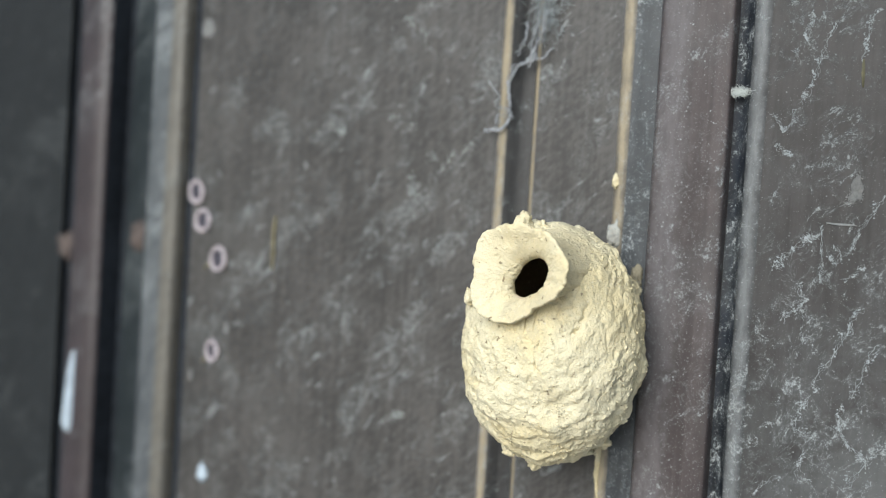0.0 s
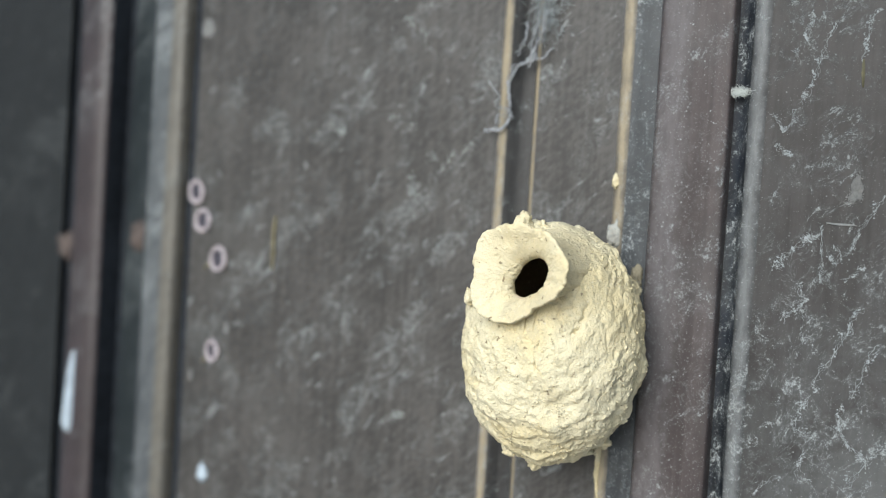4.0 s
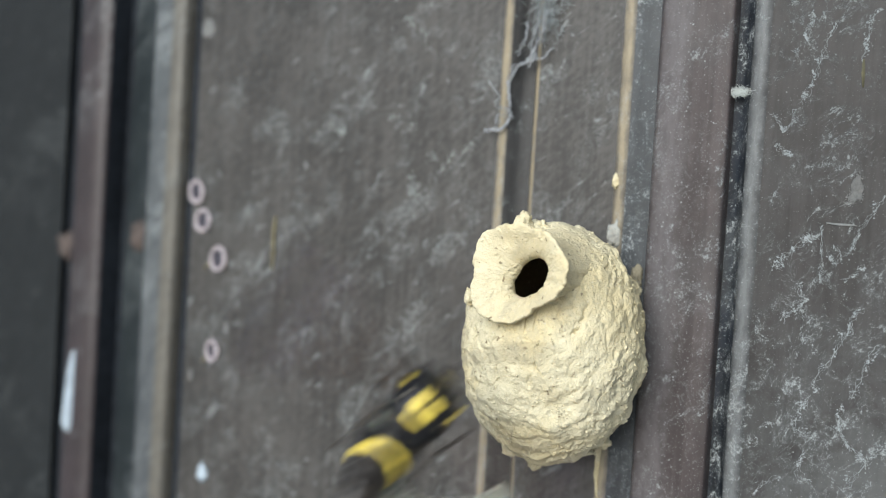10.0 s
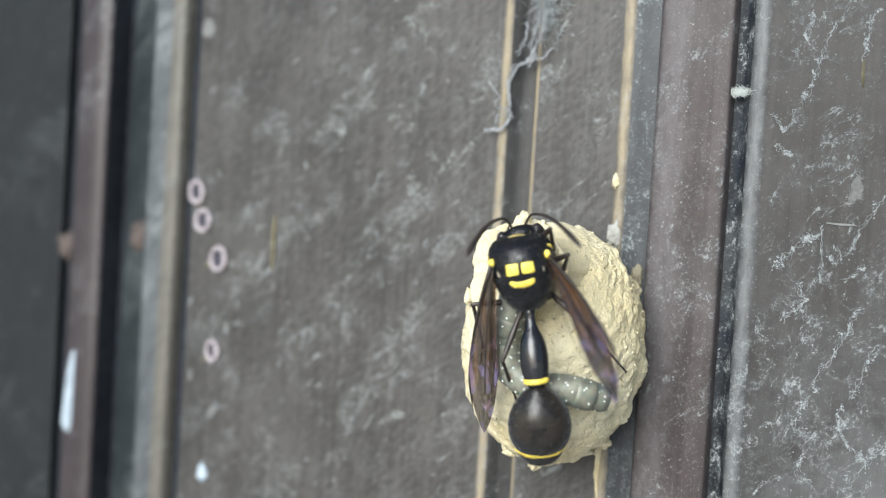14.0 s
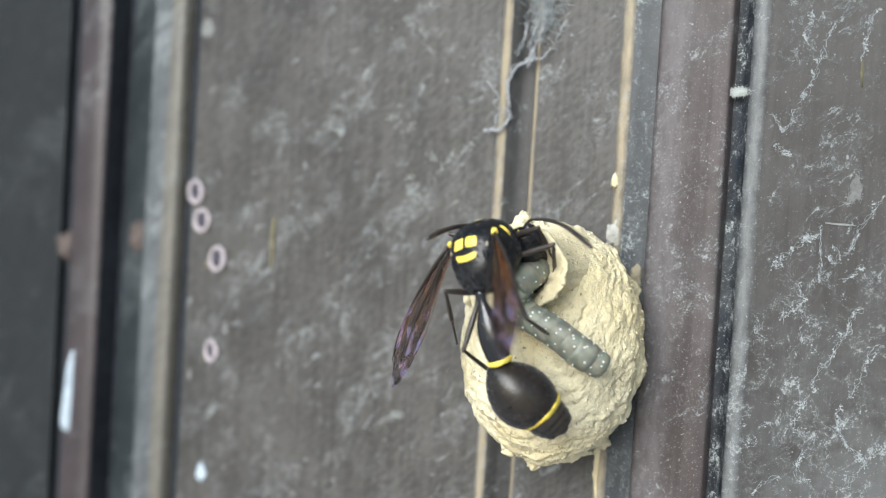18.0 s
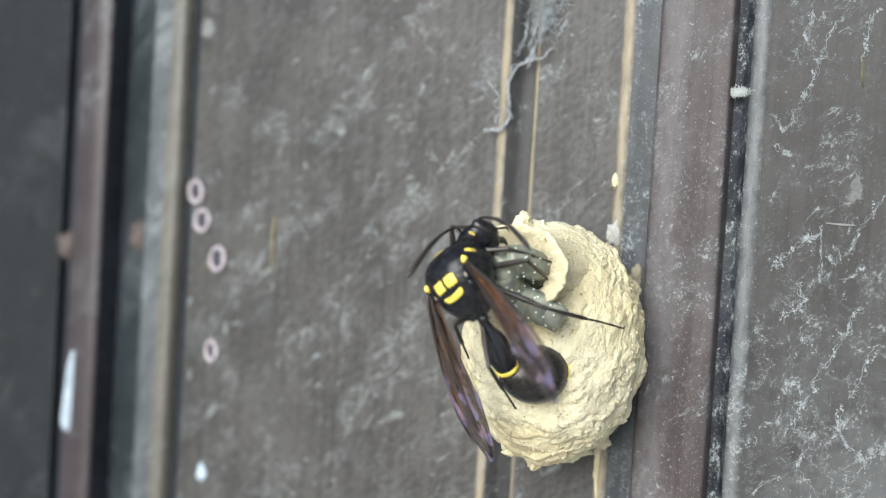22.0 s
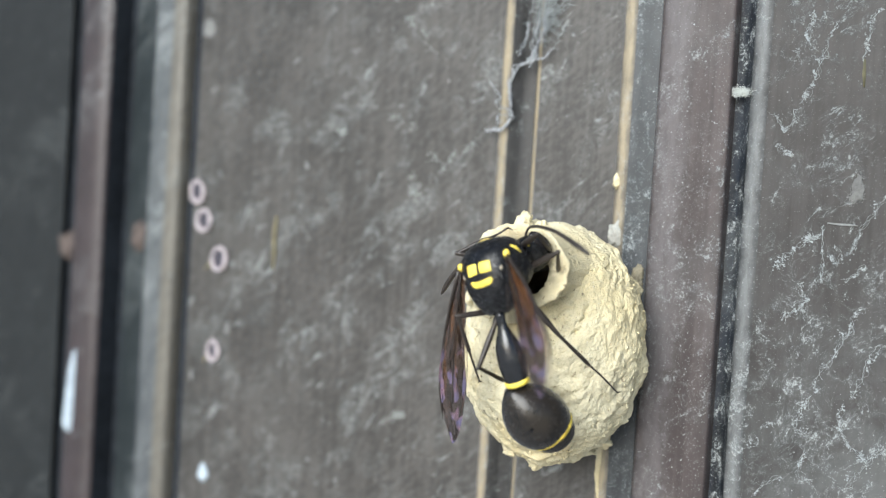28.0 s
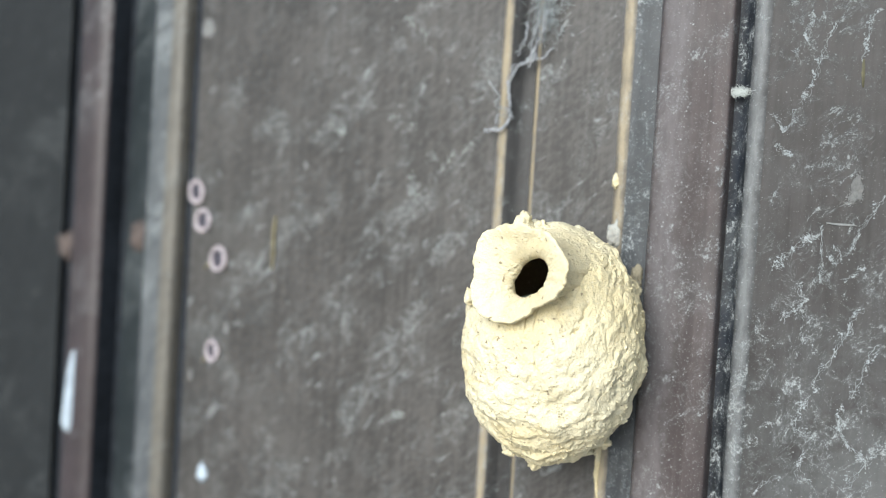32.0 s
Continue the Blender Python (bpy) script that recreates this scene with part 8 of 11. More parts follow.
    walk(LEGS["left", "front"][1], [
        (0, pose(0, 0.0033, 0, -122.8, -6.7, -7)), (10.5, pose(0, 0.0033, 0, -122.8, -6.7, -7)), (10.55, pose(0, 0.0033, 0, -117.7, -37.6, -24.3)),
        (10.6, pose(0, 0.0033, 0, -88.5, -63.3, -62.8)), (11, pose(0, 0.0033, 0, -25.7, -64.8, -130.2)), (11.1, pose(0, 0.0033, 0, -71.2, -67.2, -75.1)),
        (11.6, pose(0, 0.0033, 0, -82.7, -62.6, -58.3)), (12, pose(0, 0.0033, 0, -87.2, -60.2, -57.5)), (12.5, pose(0, 0.0033, 0, -55.3, -69, -94.1)),
        (13, pose(0, 0.0033, 0, -9.8, -58.9, -144.4)), (13.5, pose(0, 0.0033, 0, 4.5, -45.6, -157.5)), (14, pose(0, 0.0033, 0, 12.2, -8.7, -170.4)),
        (14.5, pose(0, 0.0033, 0, 7, -43.9, -158.4)), (16.5, pose(0, 0.0033, 0, -40, -69, -113.9)), (17, pose(0, 0.0033, 0, -65.2, -69.3, -87)),
        (17.5, pose(0, 0.0033, 0, -37.3, -68.6, -116.8)), (18, pose(0, 0.0033, 0, 4.9, -41.1, -162.4)), (18.6, pose(0, 0.0033, 0, -15.3, -60.2, -143.3)),
        (19, pose(0, 0.0033, 0, -39.4, -67.8, -117.2)), (19.5, pose(0, 0.0033, 0, -23.5, -66.5, -125.5)), (20, pose(0, 0.0033, 0, -57.4, -69.1, -90)),
        (20.5, pose(0, 0.0033, 0, -83.7, -63.1, -63.3)), (21, pose(0, 0.0033, 0, -89, -49.8, -39.6)), (21.3, pose(0, 0.0033, 0, -86.6, -42.8, -35.2)),
        (21.5, pose(0, 0.0033, 0, -71.6, -26, -29.3)), (21.7, pose(0, 0.0033, 0, -61.1, -21.6, -24.1)), (22, pose(0, 0.0033, 0, -82.4, -29.4, -34.1)),
        (22.2, pose(0, 0.0033, 0, -92.2, -40.3, -41)), (22.4, pose(0, 0.0033, 0, -98.9, -43.2, -39.9)), (22.6, pose(0, 0.0033, 0, -66.7, -68.3, -82.7)),
        (22.8, pose(0, 0.0033, 0, -82.5, -64.7, -63.9)), (23, pose(0, 0.0033, 0, -20.4, -66.9, -126.2)), (23.5, pose(0, 0.0033, 0, 8.2, -43.2, -159.9)),
        (24, pose(0, 0.0033, 0, -59.2, -69.7, -81.2)), (24.5, pose(0, 0.0033, 0, 11.5, -43.4, -159.3)), (25, pose(0, 0.0033, 0, -54.5, -70, -96)),
        (25.5, pose(0, 0.0033, 0, -30.1, -68.4, -123.1)), (27.5, pose(0, 0.0033, 0, 16.5, -43.2, -157.8)), (28, pose(0, 0.0033, 0, 4.6, -53.8, -150.7)),
        (29, pose(0, 0.0033, 0, 23.9, -26.2, -163.6)), (29.5, pose(0, 0.0033, 0, 21.3, -32.5, -162.3)), (30, pose(0, 0.0033, 0, -18.3, -65.1, -133.4)),
        (30.5, pose(0, 0.0033, 0, 5.6, -48.8, -155.9)), (31, pose(0, 0.0033, 0, -21.6, -67.6, -123.1)), (31.1, pose(0, 0.0033, 0, -4.6, -60.6, -142.6)),
        (31.3, pose(0, 0.0033, 0, -14.2, -64.8, -134.7)), (31.35, pose(0, 0.0033, 0, -109.3, -51.9, -31.3)), (31.4, pose(0, 0.0033, 0, -122.8, -6.7, -7)),
        (32, pose(0, 0.0033, 0, -122.8, -6.7, -7)),
    ])
    walk(WINGS["left"], [
        (0, pose(-0.0022, 0.0005, 0.00155, 14.6, 16.1, 74.1)), (9.167, pose(-0.0022, 0.0005, 0.00155, 14.2, 8.6, 30.2)),
        (9.2, pose(-0.0022, 0.0005, 0.00155, 14.6, 16.1, 106.1)), (9.233, pose(-0.0022, 0.0005, 0.00155, 14, 1.1, 176.3)),
        (9.267, pose(-0.0022, 0.0005, 0.00155, 14.6, 16.1, 106.1)), (9.3, pose(-0.0022, 0.0005, 0.00155, 14.2, 8.6, 30.2)),
        (9.333, pose(-0.0022, 0.0005, 0.00155, 14.6, 16.1, 106.1)), (9.367, pose(-0.0022, 0.0005, 0.00155, 14, 1.1, 176.3)),
        (9.4, pose(-0.0022, 0.0005, 0.00155, 14.6, 16.1, 106.1)), (9.433, pose(-0.0022, 0.0005, 0.00155, 14.2, 8.6, 30.2)),
        (9.467, pose(-0.0022, 0.0005, 0.00155, 14.6, 16.1, 106.1)), (9.5, pose(-0.0022, 0.0005, 0.00155, 14, 1.1, 176.3)),
        (9.533, pose(-0.0022, 0.0005, 0.00155, 14.6, 16.1, 106.1)), (9.567, pose(-0.0022, 0.0005, 0.00155, 14.2, 8.6, 30.2)),
        (9.6, pose(-0.0022, 0.0005, 0.00155, 14.6, 16.1, 106.1)), (9.633, pose(-0.0022, 0.0005, 0.00155, 14, 1.1, 176.3)),
        (9.667, pose(-0.0022, 0.0005, 0.00155, 14.6, 16.1, 106.1)), (9.7, pose(-0.0022, 0.0005, 0.00155, 14.2, 8.6, 30.2)),
        (9.733, pose(-0.0022, 0.0005, 0.00155, 14.6, 16.1, 106.1)), (9.767, pose(-0.0022, 0.0005, 0.00155, 14, 1.1, 176.3)),
        (9.8, pose(-0.0022, 0.0005, 0.00155, 14.6, 16.1, 106.1)), (9.833, pose(-0.0022, 0.0005, 0.00155, 14.2, 8.6, 30.2)),
        (9.867, pose(-0.0022, 0.0005, 0.00155, 14.6, 16.1, 106.1)), (9.9, pose(-0.0022, 0.0005, 0.00155, 14, 1.1, 176.3)),
        (9.933, pose(-0.0022, 0.0005, 0.00155, 14.6, 16.1, 106.1)), (9.967, pose(-0.0022, 0.0005, 0.00155, 14.2, 8.6, 30.2)),
        (10, pose(-0.0022, 0.0005, 0.00155, 14.6, 16.1, 106.1)), (10.033, pose(-0.0022, 0.0005, 0.00155, 14, 1.1, 176.3)),
        (10.067, pose(-0.0022, 0.0005, 0.00155, 14.6, 16.1, 106.1)), (10.1, pose(-0.0022, 0.0005, 0.00155, 14.2, 8.6, 30.2)),
        (10.133, pose(-0.0022, 0.0005, 0.00155, 14.6, 16.1, 106.1)), (10.167, pose(-0.0022, 0.0005, 0.00155, 14, 1.1, 176.3)),
        (10.2, pose(-0.0022, 0.0005, 0.00155, 14.6, 16.1, 106.1)), (10.233, pose(-0.0022, 0.0005, 0.00155, 14.2, 8.6, 30.2)),
        (10.267, pose(-0.0022, 0.0005, 0.00155, 14.6, 16.1, 106.1)), (10.3, pose(-0.0022, 0.0005, 0.00155, 14, 1.1, 176.3)),
        (10.333, pose(-0.0022, 0.0005, 0.00155, 14.6, 16.1, 106.1)), (10.367, pose(-0.0022, 0.0005, 0.00155, 14.2, 8.6, 30.2)),
        (10.4, pose(-0.0022, 0.0005, 0.00155, 14.6, 16.1, 106.1)), (10.433, pose(-0.0022, 0.0005, 0.00155, 14, 1.1, 176.3)),
        (10.467, pose(-0.0022, 0.0005, 0.00155, 14.6, 16.1, 106.1)), (10.5, pose(-0.0022, 0.0005, 0.00155, 14.2, 8.6, 30.2)),
        (10.533, pose(-0.0022, 0.0005, 0.00155, 14.6, 16.1, 106.1)), (10.567, pose(-0.0022, 0.0005, 0.00155, 14, 1.1, 176.3)),
        (10.6, pose(-0.002288, 0.0005, 0.00155, 14.6, 16.1, 106.1)), (10.633, pose(-0.002288, 0.0005, 0.00155, 14.2, 8.6, 30.2)),
        (10.667, pose(-0.002288, 0.0005, 0.00155, 14.6, 16.1, 106.1)), (10.7, pose(-0.002288, 0.0005, 0.00155, 14.2, 8.6, 30.2)),
        (10.733, pose(-0.002288, 0.0005, 0.00155, 14.6, 16.1, 106.1)), (10.767, pose(-0.002288, 0.0005, 0.00155, 14, 1.1, 176.3)),
        (10.8, pose(-0.002288, 0.0005, 0.00155, 14.6, 16.1, 106.1)), (10.833, pose(-0.002288, 0.0005, 0.00155, 14.2, 8.6, 30.2)),
        (10.867, pose(-0.002288, 0.0005, 0.00155, 14.6, 16.1, 106.1)), (10.9, pose(-0.002288, 0.0005, 0.00155, 14, 1.1, 176.3)),
        (10.933, pose(-0.002288, 0.0005, 0.00155, 14.6, 16.1, 106.1)), (10.967, pose(-0.002288, 0.0005, 0.00155, 14.2, 8.6, 30.2)),
        (11, pose(-0.002288, 0.0005, 0.00155, 14.6, 16.1, 106.1)), (11.033, pose(-0.002288, 0.0005, 0.00155, 13.9, 7.6, 154)),
        (11.1, pose(-0.002288, 0.0005, 0.00155, -3.5, -4.9, 147.7)), (11.6, pose(-0.002288, 0.0005, 0.00155, -10.9, -2.7, 146.3)),
        (12, pose(-0.002288, 0.0005, 0.00155, -19.8, -5.6, 145)), (12.5, pose(-0.002288, 0.0005, 0.00155, -10.1, -4.4, 156.1)),
        (13, pose(-0.002288, 0.0005, 0.00155, -12.1, -3.1, 158)), (13.5, pose(-0.002288, 0.0005, 0.00155, -20, -0.7, 161.6)),
        (14, pose(-0.002288, 0.0005, 0.00155, -21.4, -1, 165.6)), (14.5, pose(-0.002288, 0.0005, 0.00155, -15.6, -9.3, 155.2)),
        (16.5, pose(-0.002288, 0.0005, 0.00155, -14.1, -16.1, 155.8)), (17, pose(-0.002288, 0.0005, 0.00155, -19.2, -17.9, 149.6)),
        (17.5, pose(-0.002288, 0.0005, 0.00155, -28.2, -24.2, 131.6)), (18, pose(-0.002288, 0.0005, 0.00155, -29.2, -24.7, 137.8)),
        (18.6, pose(-0.002288, 0.0005, 0.00155, -15.8, -14.4, 159.5)), (19, pose(-0.002288, 0.0005, 0.00155, -21.1, -12.8, 164.6)),
        (19.5, pose(-0.002288, 0.0005, 0.00155, -18.8, -13.7, 167.7)), (20, pose(-0.002288, 0.0005, 0.00155, -19.1, -18.9, 165.4)),
        (20.5, pose(-0.002288, 0.0005, 0.00155, -8.9, -13, 171.6)), (21, pose(-0.002288, 0.0005, 0.00155, -3.7, -10.4, 174.5)),
        (21.3, pose(-0.002288, 0.0005, 0.00155, -3.7, -9.9, 171.4)), (21.5, pose(-0.002288, 0.0005, 0.00155, -1, -7.3, 171.3)),
        (21.7, pose(-0.002288, 0.0005, 0.00155, -11.7, -6.3, 171)), (22, pose(-0.002288, 0.0005, 0.00155, -12.4, -15.3, 162.1)),
        (22.2, pose(-0.002288, 0.0005, 0.00155, -14.7, -15.9, 162.1)), (22.4, pose(-0.002288, 0.0005, 0.00155, -10.6, -13.8, 161.2)),
        (22.6, pose(-0.002288, 0.0005, 0.00155, -12.8, -13.4, 163.3)), (22.8, pose(-0.002288, 0.0005, 0.00155, -17, -13.9, 165.1)),
        (23, pose(-0.002288, 0.0005, 0.00155, -21.8, -14, 161.1)), (23.5, pose(-0.002288, 0.0005, 0.00155, -27.2, -15.8, 161.2)),
        (24, pose(-0.002288, 0.0005, 0.00155, -24.4, -11.7, 171.3)), (24.5, pose(-0.002288, 0.0005, 0.00155, -24.6, -14.1, 166)),
        (25, pose(-0.002288, 0.0005, 0.00155, -13.8, -11.2, 176.2)), (25.5, pose(-0.002288, 0.0005, 0.00155, -23.3, -15.1, 166.8)),
        (27.5, pose(-0.002288, 0.0005, 0.00155, -23, -21, 146.4)), (28, pose(-0.002288, 0.0005, 0.00155, -21.8, -18.1, 159.9)),
        (29, pose(-0.002288, 0.0005, 0.00155, -27.4, -19.7, 155)), (29.5, pose(-0.002288, 0.0005, 0.00155, -28.3, -18.8, 153.8)),
        (30, pose(-0.002288, 0.0005, 0.00155, -18.7, -8.8, 163.4)), (30.5, pose(-0.002288, 0.0005, 0.00155, -15.2, -6.9, 165.4)),
        (31, pose(-0.002288, 0.0005, 0.00155, -8.8, -5.3, 162.4)), (31.1, pose(-0.002288, 0.0005, 0.00155, -10.2, -1.9, 160.7)),
        (31.3, pose(-0.0022, 0.0005, 0.00155, -25.9, 3.9, 154.6)), (31.333, pose(-0.0022, 0.0005, 0.00155, -4.4, -6, 92)),
        (31.367, pose(-0.0022, 0.0005, 0.00155, 14.2, 8.6, 30.2)), (31.4, pose(-0.0022, 0.0005, 0.00155, 14.6, 16.1, 106.1)),
        (31.433, pose(-0.0022, 0.0005, 0.00155, 14, 1.1, 176.3)), (31.467, pose(-0.0022, 0.0005, 0.00155, 14.6, 16.1, 106.1)),
        (31.5, pose(-0.0022, 0.0005, 0.00155, 14.2, 8.6, 30.2)), (31.533, pose(-0.0022, 0.0005, 0.00155, 14.6, 16.1, 106.1)),
        (31.567, pose(-0.0022, 0.0005, 0.00155, 14, 1.1, 176.3)), (31.6, pose(-0.0022, 0.0005, 0.00155, 14.6, 16.1, 106.1)),
        (31.633, pose(-0.0022, 0.0005, 0.00155, 14.2, 8.6, 30.2)), (31.667, pose(-0.0022, 0.0005, 0.00155, 14.6, 16.1, 106.1)),
        (31.7, pose(-0.0022, 0.0005, 0.00155, 14, 1.1, 176.3)), (31.733, pose(-0.0022, 0.0005, 0.00155, 14.6, 16.1, 106.1)),
        (32, pose(-0.0022, 0.0005, 0.00155, 14.6, 16.1, 74.1)),
    ])
    walk(WINGS["right"], [
        (0, pose(0.0022, 0.0005, 0.00155, 14.6, -16.1, -74.1)), (9.167, pose(0.0022, 0.0005, 0.00155, 14.2, -8.6, -30.2)),
        (9.2, pose(0.0022, 0.0005, 0.00155, 14.6, -16.1, -106.1)), (9.233, pose(0.0022, 0.0005, 0.00155, 14, -1.1, -176.3)),
        (9.267, pose(0.0022, 0.0005, 0.00155, 14.6, -16.1, -106.1)), (9.3, pose(0.0022, 0.0005, 0.00155, 14.2, -8.6, -30.2)),
        (9.333, pose(0.0022, 0.0005, 0.00155, 14.6, -16.1, -106.1)), (9.367, pose(0.0022, 0.0005, 0.00155, 14, -1.1, -176.3)),
        (9.4, pose(0.0022, 0.0005, 0.00155, 14.6, -16.1, -106.1)), (9.433, pose(0.0022, 0.0005, 0.00155, 14.2, -8.6, -30.2)),
        (9.467, pose(0.0022, 0.0005, 0.00155, 14.6, -16.1, -106.1)), (9.5, pose(0.0022, 0.0005, 0.00155, 14, -1.1, -176.3)),
        (9.533, pose(0.0022, 0.0005, 0.00155, 14.6, -16.1, -106.1)), (9.567, pose(0.0022, 0.0005, 0.00155, 14.2, -8.6, -30.2)),
        (9.6, pose(0.0022, 0.0005, 0.00155, 14.6, -16.1, -106.1)), (9.633, pose(0.0022, 0.0005, 0.00155, 14, -1.1, -176.3)),
        (9.667, pose(0.0022, 0.0005, 0.00155, 14.6, -16.1, -106.1)), (9.7, pose(0.0022, 0.0005, 0.00155, 14.2, -8.6, -30.2)),
        (9.733, pose(0.0022, 0.0005, 0.00155, 14.6, -16.1, -106.1)), (9.767, pose(0.0022, 0.0005, 0.00155, 14, -1.1, -176.3)),
        (9.8, pose(0.0022, 0.0005, 0.00155, 14.6, -16.1, -106.1)), (9.833, pose(0.0022, 0.0005, 0.00155, 14.2, -8.6, -30.2)),
        (9.867, pose(0.0022, 0.0005, 0.00155, 14.6, -16.1, -106.1)), (9.9, pose(0.0022, 0.0005, 0.00155, 14, -1.1, -176.3)),
        (9.933, pose(0.0022, 0.0005, 0.00155, 14.6, -16.1, -106.1)), (9.967, pose(0.0022, 0.0005, 0.00155, 14.2, -8.6, -30.2)),
        (10, pose(0.0022, 0.0005, 0.00155, 14.6, -16.1, -106.1)), (10.033, pose(0.0022, 0.0005, 0.00155, 14, -1.1, -176.3)),
        (10.067, pose(0.0022, 0.0005, 0.00155, 14.6, -16.1, -106.1)), (10.1, pose(0.0022, 0.0005, 0.00155, 14.2, -8.6, -30.2)),
        (10.133, pose(0.0022, 0.0005, 0.00155, 14.6, -16.1, -106.1)), (10.167, pose(0.0022, 0.0005, 0.00155, 14, -1.1, -176.3)),
        (10.2, pose(0.0022, 0.0005, 0.00155, 14.6, -16.1, -106.1)), (10.233, pose(0.0022, 0.0005, 0.00155, 14.2, -8.6, -30.2)),
        (10.267, pose(0.0022, 0.0005, 0.00155, 14.6, -16.1, -106.1)), (10.3, pose(0.0022, 0.0005, 0.00155, 14, -1.1, -176.3)),
        (10.333, pose(0.0022, 0.0005, 0.00155, 14.6, -16.1, -106.1)), (10.367, pose(0.0022, 0.0005, 0.00155, 14.2, -8.6, -30.2)),
        (10.4, pose(0.0022, 0.0005, 0.00155, 14.6, -16.1, -106.1)), (10.433, pose(0.0022, 0.0005, 0.00155, 14, -1.1, -176.3)),
        (10.467, pose(0.0022, 0.0005, 0.00155, 14.6, -16.1, -106.1)), (10.5, pose(0.0022, 0.0005, 0.00155, 14.2, -8.6, -30.2)),
        (10.533, pose(0.0022, 0.0005, 0.00155, 14.6, -16.1, -106.1)), (10.567, pose(0.0022, 0.0005, 0.00155, 14, -1.1, -176.3)),
        (10.6, pose(0.002288, 0.0005, 0.00155, 14.6, -16.1, -106.1)), (10.633, pose(0.002288, 0.0005, 0.00155, 14.2, -8.6, -30.2)),
        (10.667, pose(0.002288, 0.0005, 0.00155, 14.6, -16.1, -106.1)), (10.7, pose(0.002288, 0.0005, 0.00155, 14.2, -8.6, -30.2)),
        (10.733, pose(0.002288, 0.0005, 0.00155, 14.6, -16.1, -106.1)), (10.767, pose(0.002288, 0.0005, 0.00155, 14, -1.1, -176.3)),
        (10.8, pose(0.002288, 0.0005, 0.00155, 14.6, -16.1, -106.1)), (10.833, pose(0.002288, 0.0005, 0.00155, 14.2, -8.6, -30.2)),
        (10.867, pose(0.002288, 0.0005, 0.00155, 14.6, -16.1, -106.1)), (10.9, pose(0.002288, 0.0005, 0.00155, 14, -1.1, -176.3)),
        (10.933, pose(0.002288, 0.0005, 0.00155, 14.6, -16.1, -106.1)), (10.967, pose(0.002288, 0.0005, 0.00155, 14.2, -8.6, -30.2)),
        (11, pose(0.002288, 0.0005, 0.00155, 14.6, -16.1, -106.1)), (11.033, pose(0.002288, 0.0005, 0.00155, 15, -7.4, -154)),
        (11.1, pose(0.002288, 0.0005, 0.00155, 30.7, -15, -161.5)), (11.6, pose(0.002288, 0.0005, 0.00155, 50, -12.4, -167.4)),
        (12, pose(0.002288, 0.0005, 0.00155, 45.4, -14.3, -163.6)), (12.5, pose(0.002288, 0.0005, 0.00155, 41.3, -11.9, -168.6)),
        (13, pose(0.002288, 0.0005, 0.00155, 41.7, -10.4, -171.4)), (13.5, pose(0.002288, 0.0005, 0.00155, 41.9, -10.7, -173.9)),
        (14, pose(0.002288, 0.0005, 0.00155, 40.1, -12.5, -170.9)), (14.5, pose(0.002288, 0.0005, 0.00155, 34.4, -15.2, -165.6)),
        (16.5, pose(0.002288, 0.0005, 0.00155, 31.2, -16.4, -164.8)), (17, pose(0.002288, 0.0005, 0.00155, 26.7, -16.2, -163.8)),
        (17.5, pose(0.002288, 0.0005, 0.00155, 20.4, -18.9, -165)), (18, pose(0.002288, 0.0005, 0.00155, 17.6, -20.1, -165)),
        (18.6, pose(0.002288, 0.0005, 0.00155, 25.6, -18, -162.3)), (19, pose(0.002288, 0.0005, 0.00155, 24, -16.7, -162.2)),
        (19.5, pose(0.002288, 0.0005, 0.00155, 32.2, -17.3, -169.8)), (20, pose(0.002288, 0.0005, 0.00155, 19.8, -18.7, 176.7)),
        (20.5, pose(0.002288, 0.0005, 0.00155, 24, -17.3, 175.6)), (21, pose(0.002288, 0.0005, 0.00155, 29.9, -17, 179.8)),
        (21.3, pose(0.002288, 0.0005, 0.00155, 28.1, -17.1, -178.3)), (21.5, pose(0.002288, 0.0005, 0.00155, 33, -16.1, -179.3)),
        (21.7, pose(0.002288, 0.0005, 0.00155, 22.9, -14.9, -178.3)), (22, pose(0.002288, 0.0005, 0.00155, 20.5, -15.6, -171.7)),
        (22.2, pose(0.002288, 0.0005, 0.00155, 23.5, -14.5, -166)), (22.4, pose(0.002288, 0.0005, 0.00155, 31.8, -15.4, -169.1)),
        (22.6, pose(0.002288, 0.0005, 0.00155, 25.2, -15.7, -169.4)), (22.8, pose(0.002288, 0.0005, 0.00155, 25.5, -15.6, -165.3)),
        (23, pose(0.002288, 0.0005, 0.00155, 29.7, -15.9, -168.8)), (23.5, pose(0.002288, 0.0005, 0.00155, 29.7, -15.7, -170.3)),
        (24, pose(0.002288, 0.0005, 0.00155, 26, -14.2, -170.2)), (24.5, pose(0.002288, 0.0005, 0.00155, 23, -16.3, -167.8)),
        (25, pose(0.002288, 0.0005, 0.00155, 22.8, -17.9, -165)), (25.5, pose(0.002288, 0.0005, 0.00155, 33.8, -18.5, -169.8)),
        (27.5, pose(0.002288, 0.0005, 0.00155, 21.1, -18.6, -169.9)), (28, pose(0.002288, 0.0005, 0.00155, 24.2, -17.6, -165.6)),
        (29, pose(0.002288, 0.0005, 0.00155, 23.7, -17.5, -169.5)), (29.5, pose(0.002288, 0.0005, 0.00155, 18.3, -17.6, -172.1)),
        (30, pose(0.002288, 0.0005, 0.00155, 26.7, -16.2, -174.4)), (30.5, pose(0.002288, 0.0005, 0.00155, 34.5, -16, -179.4)),
        (31, pose(0.002288, 0.0005, 0.00155, 35.3, -14.9, 177.4)), (31.1, pose(0.002288, 0.0005, 0.00155, 41.9, -14.1, -176.9)),
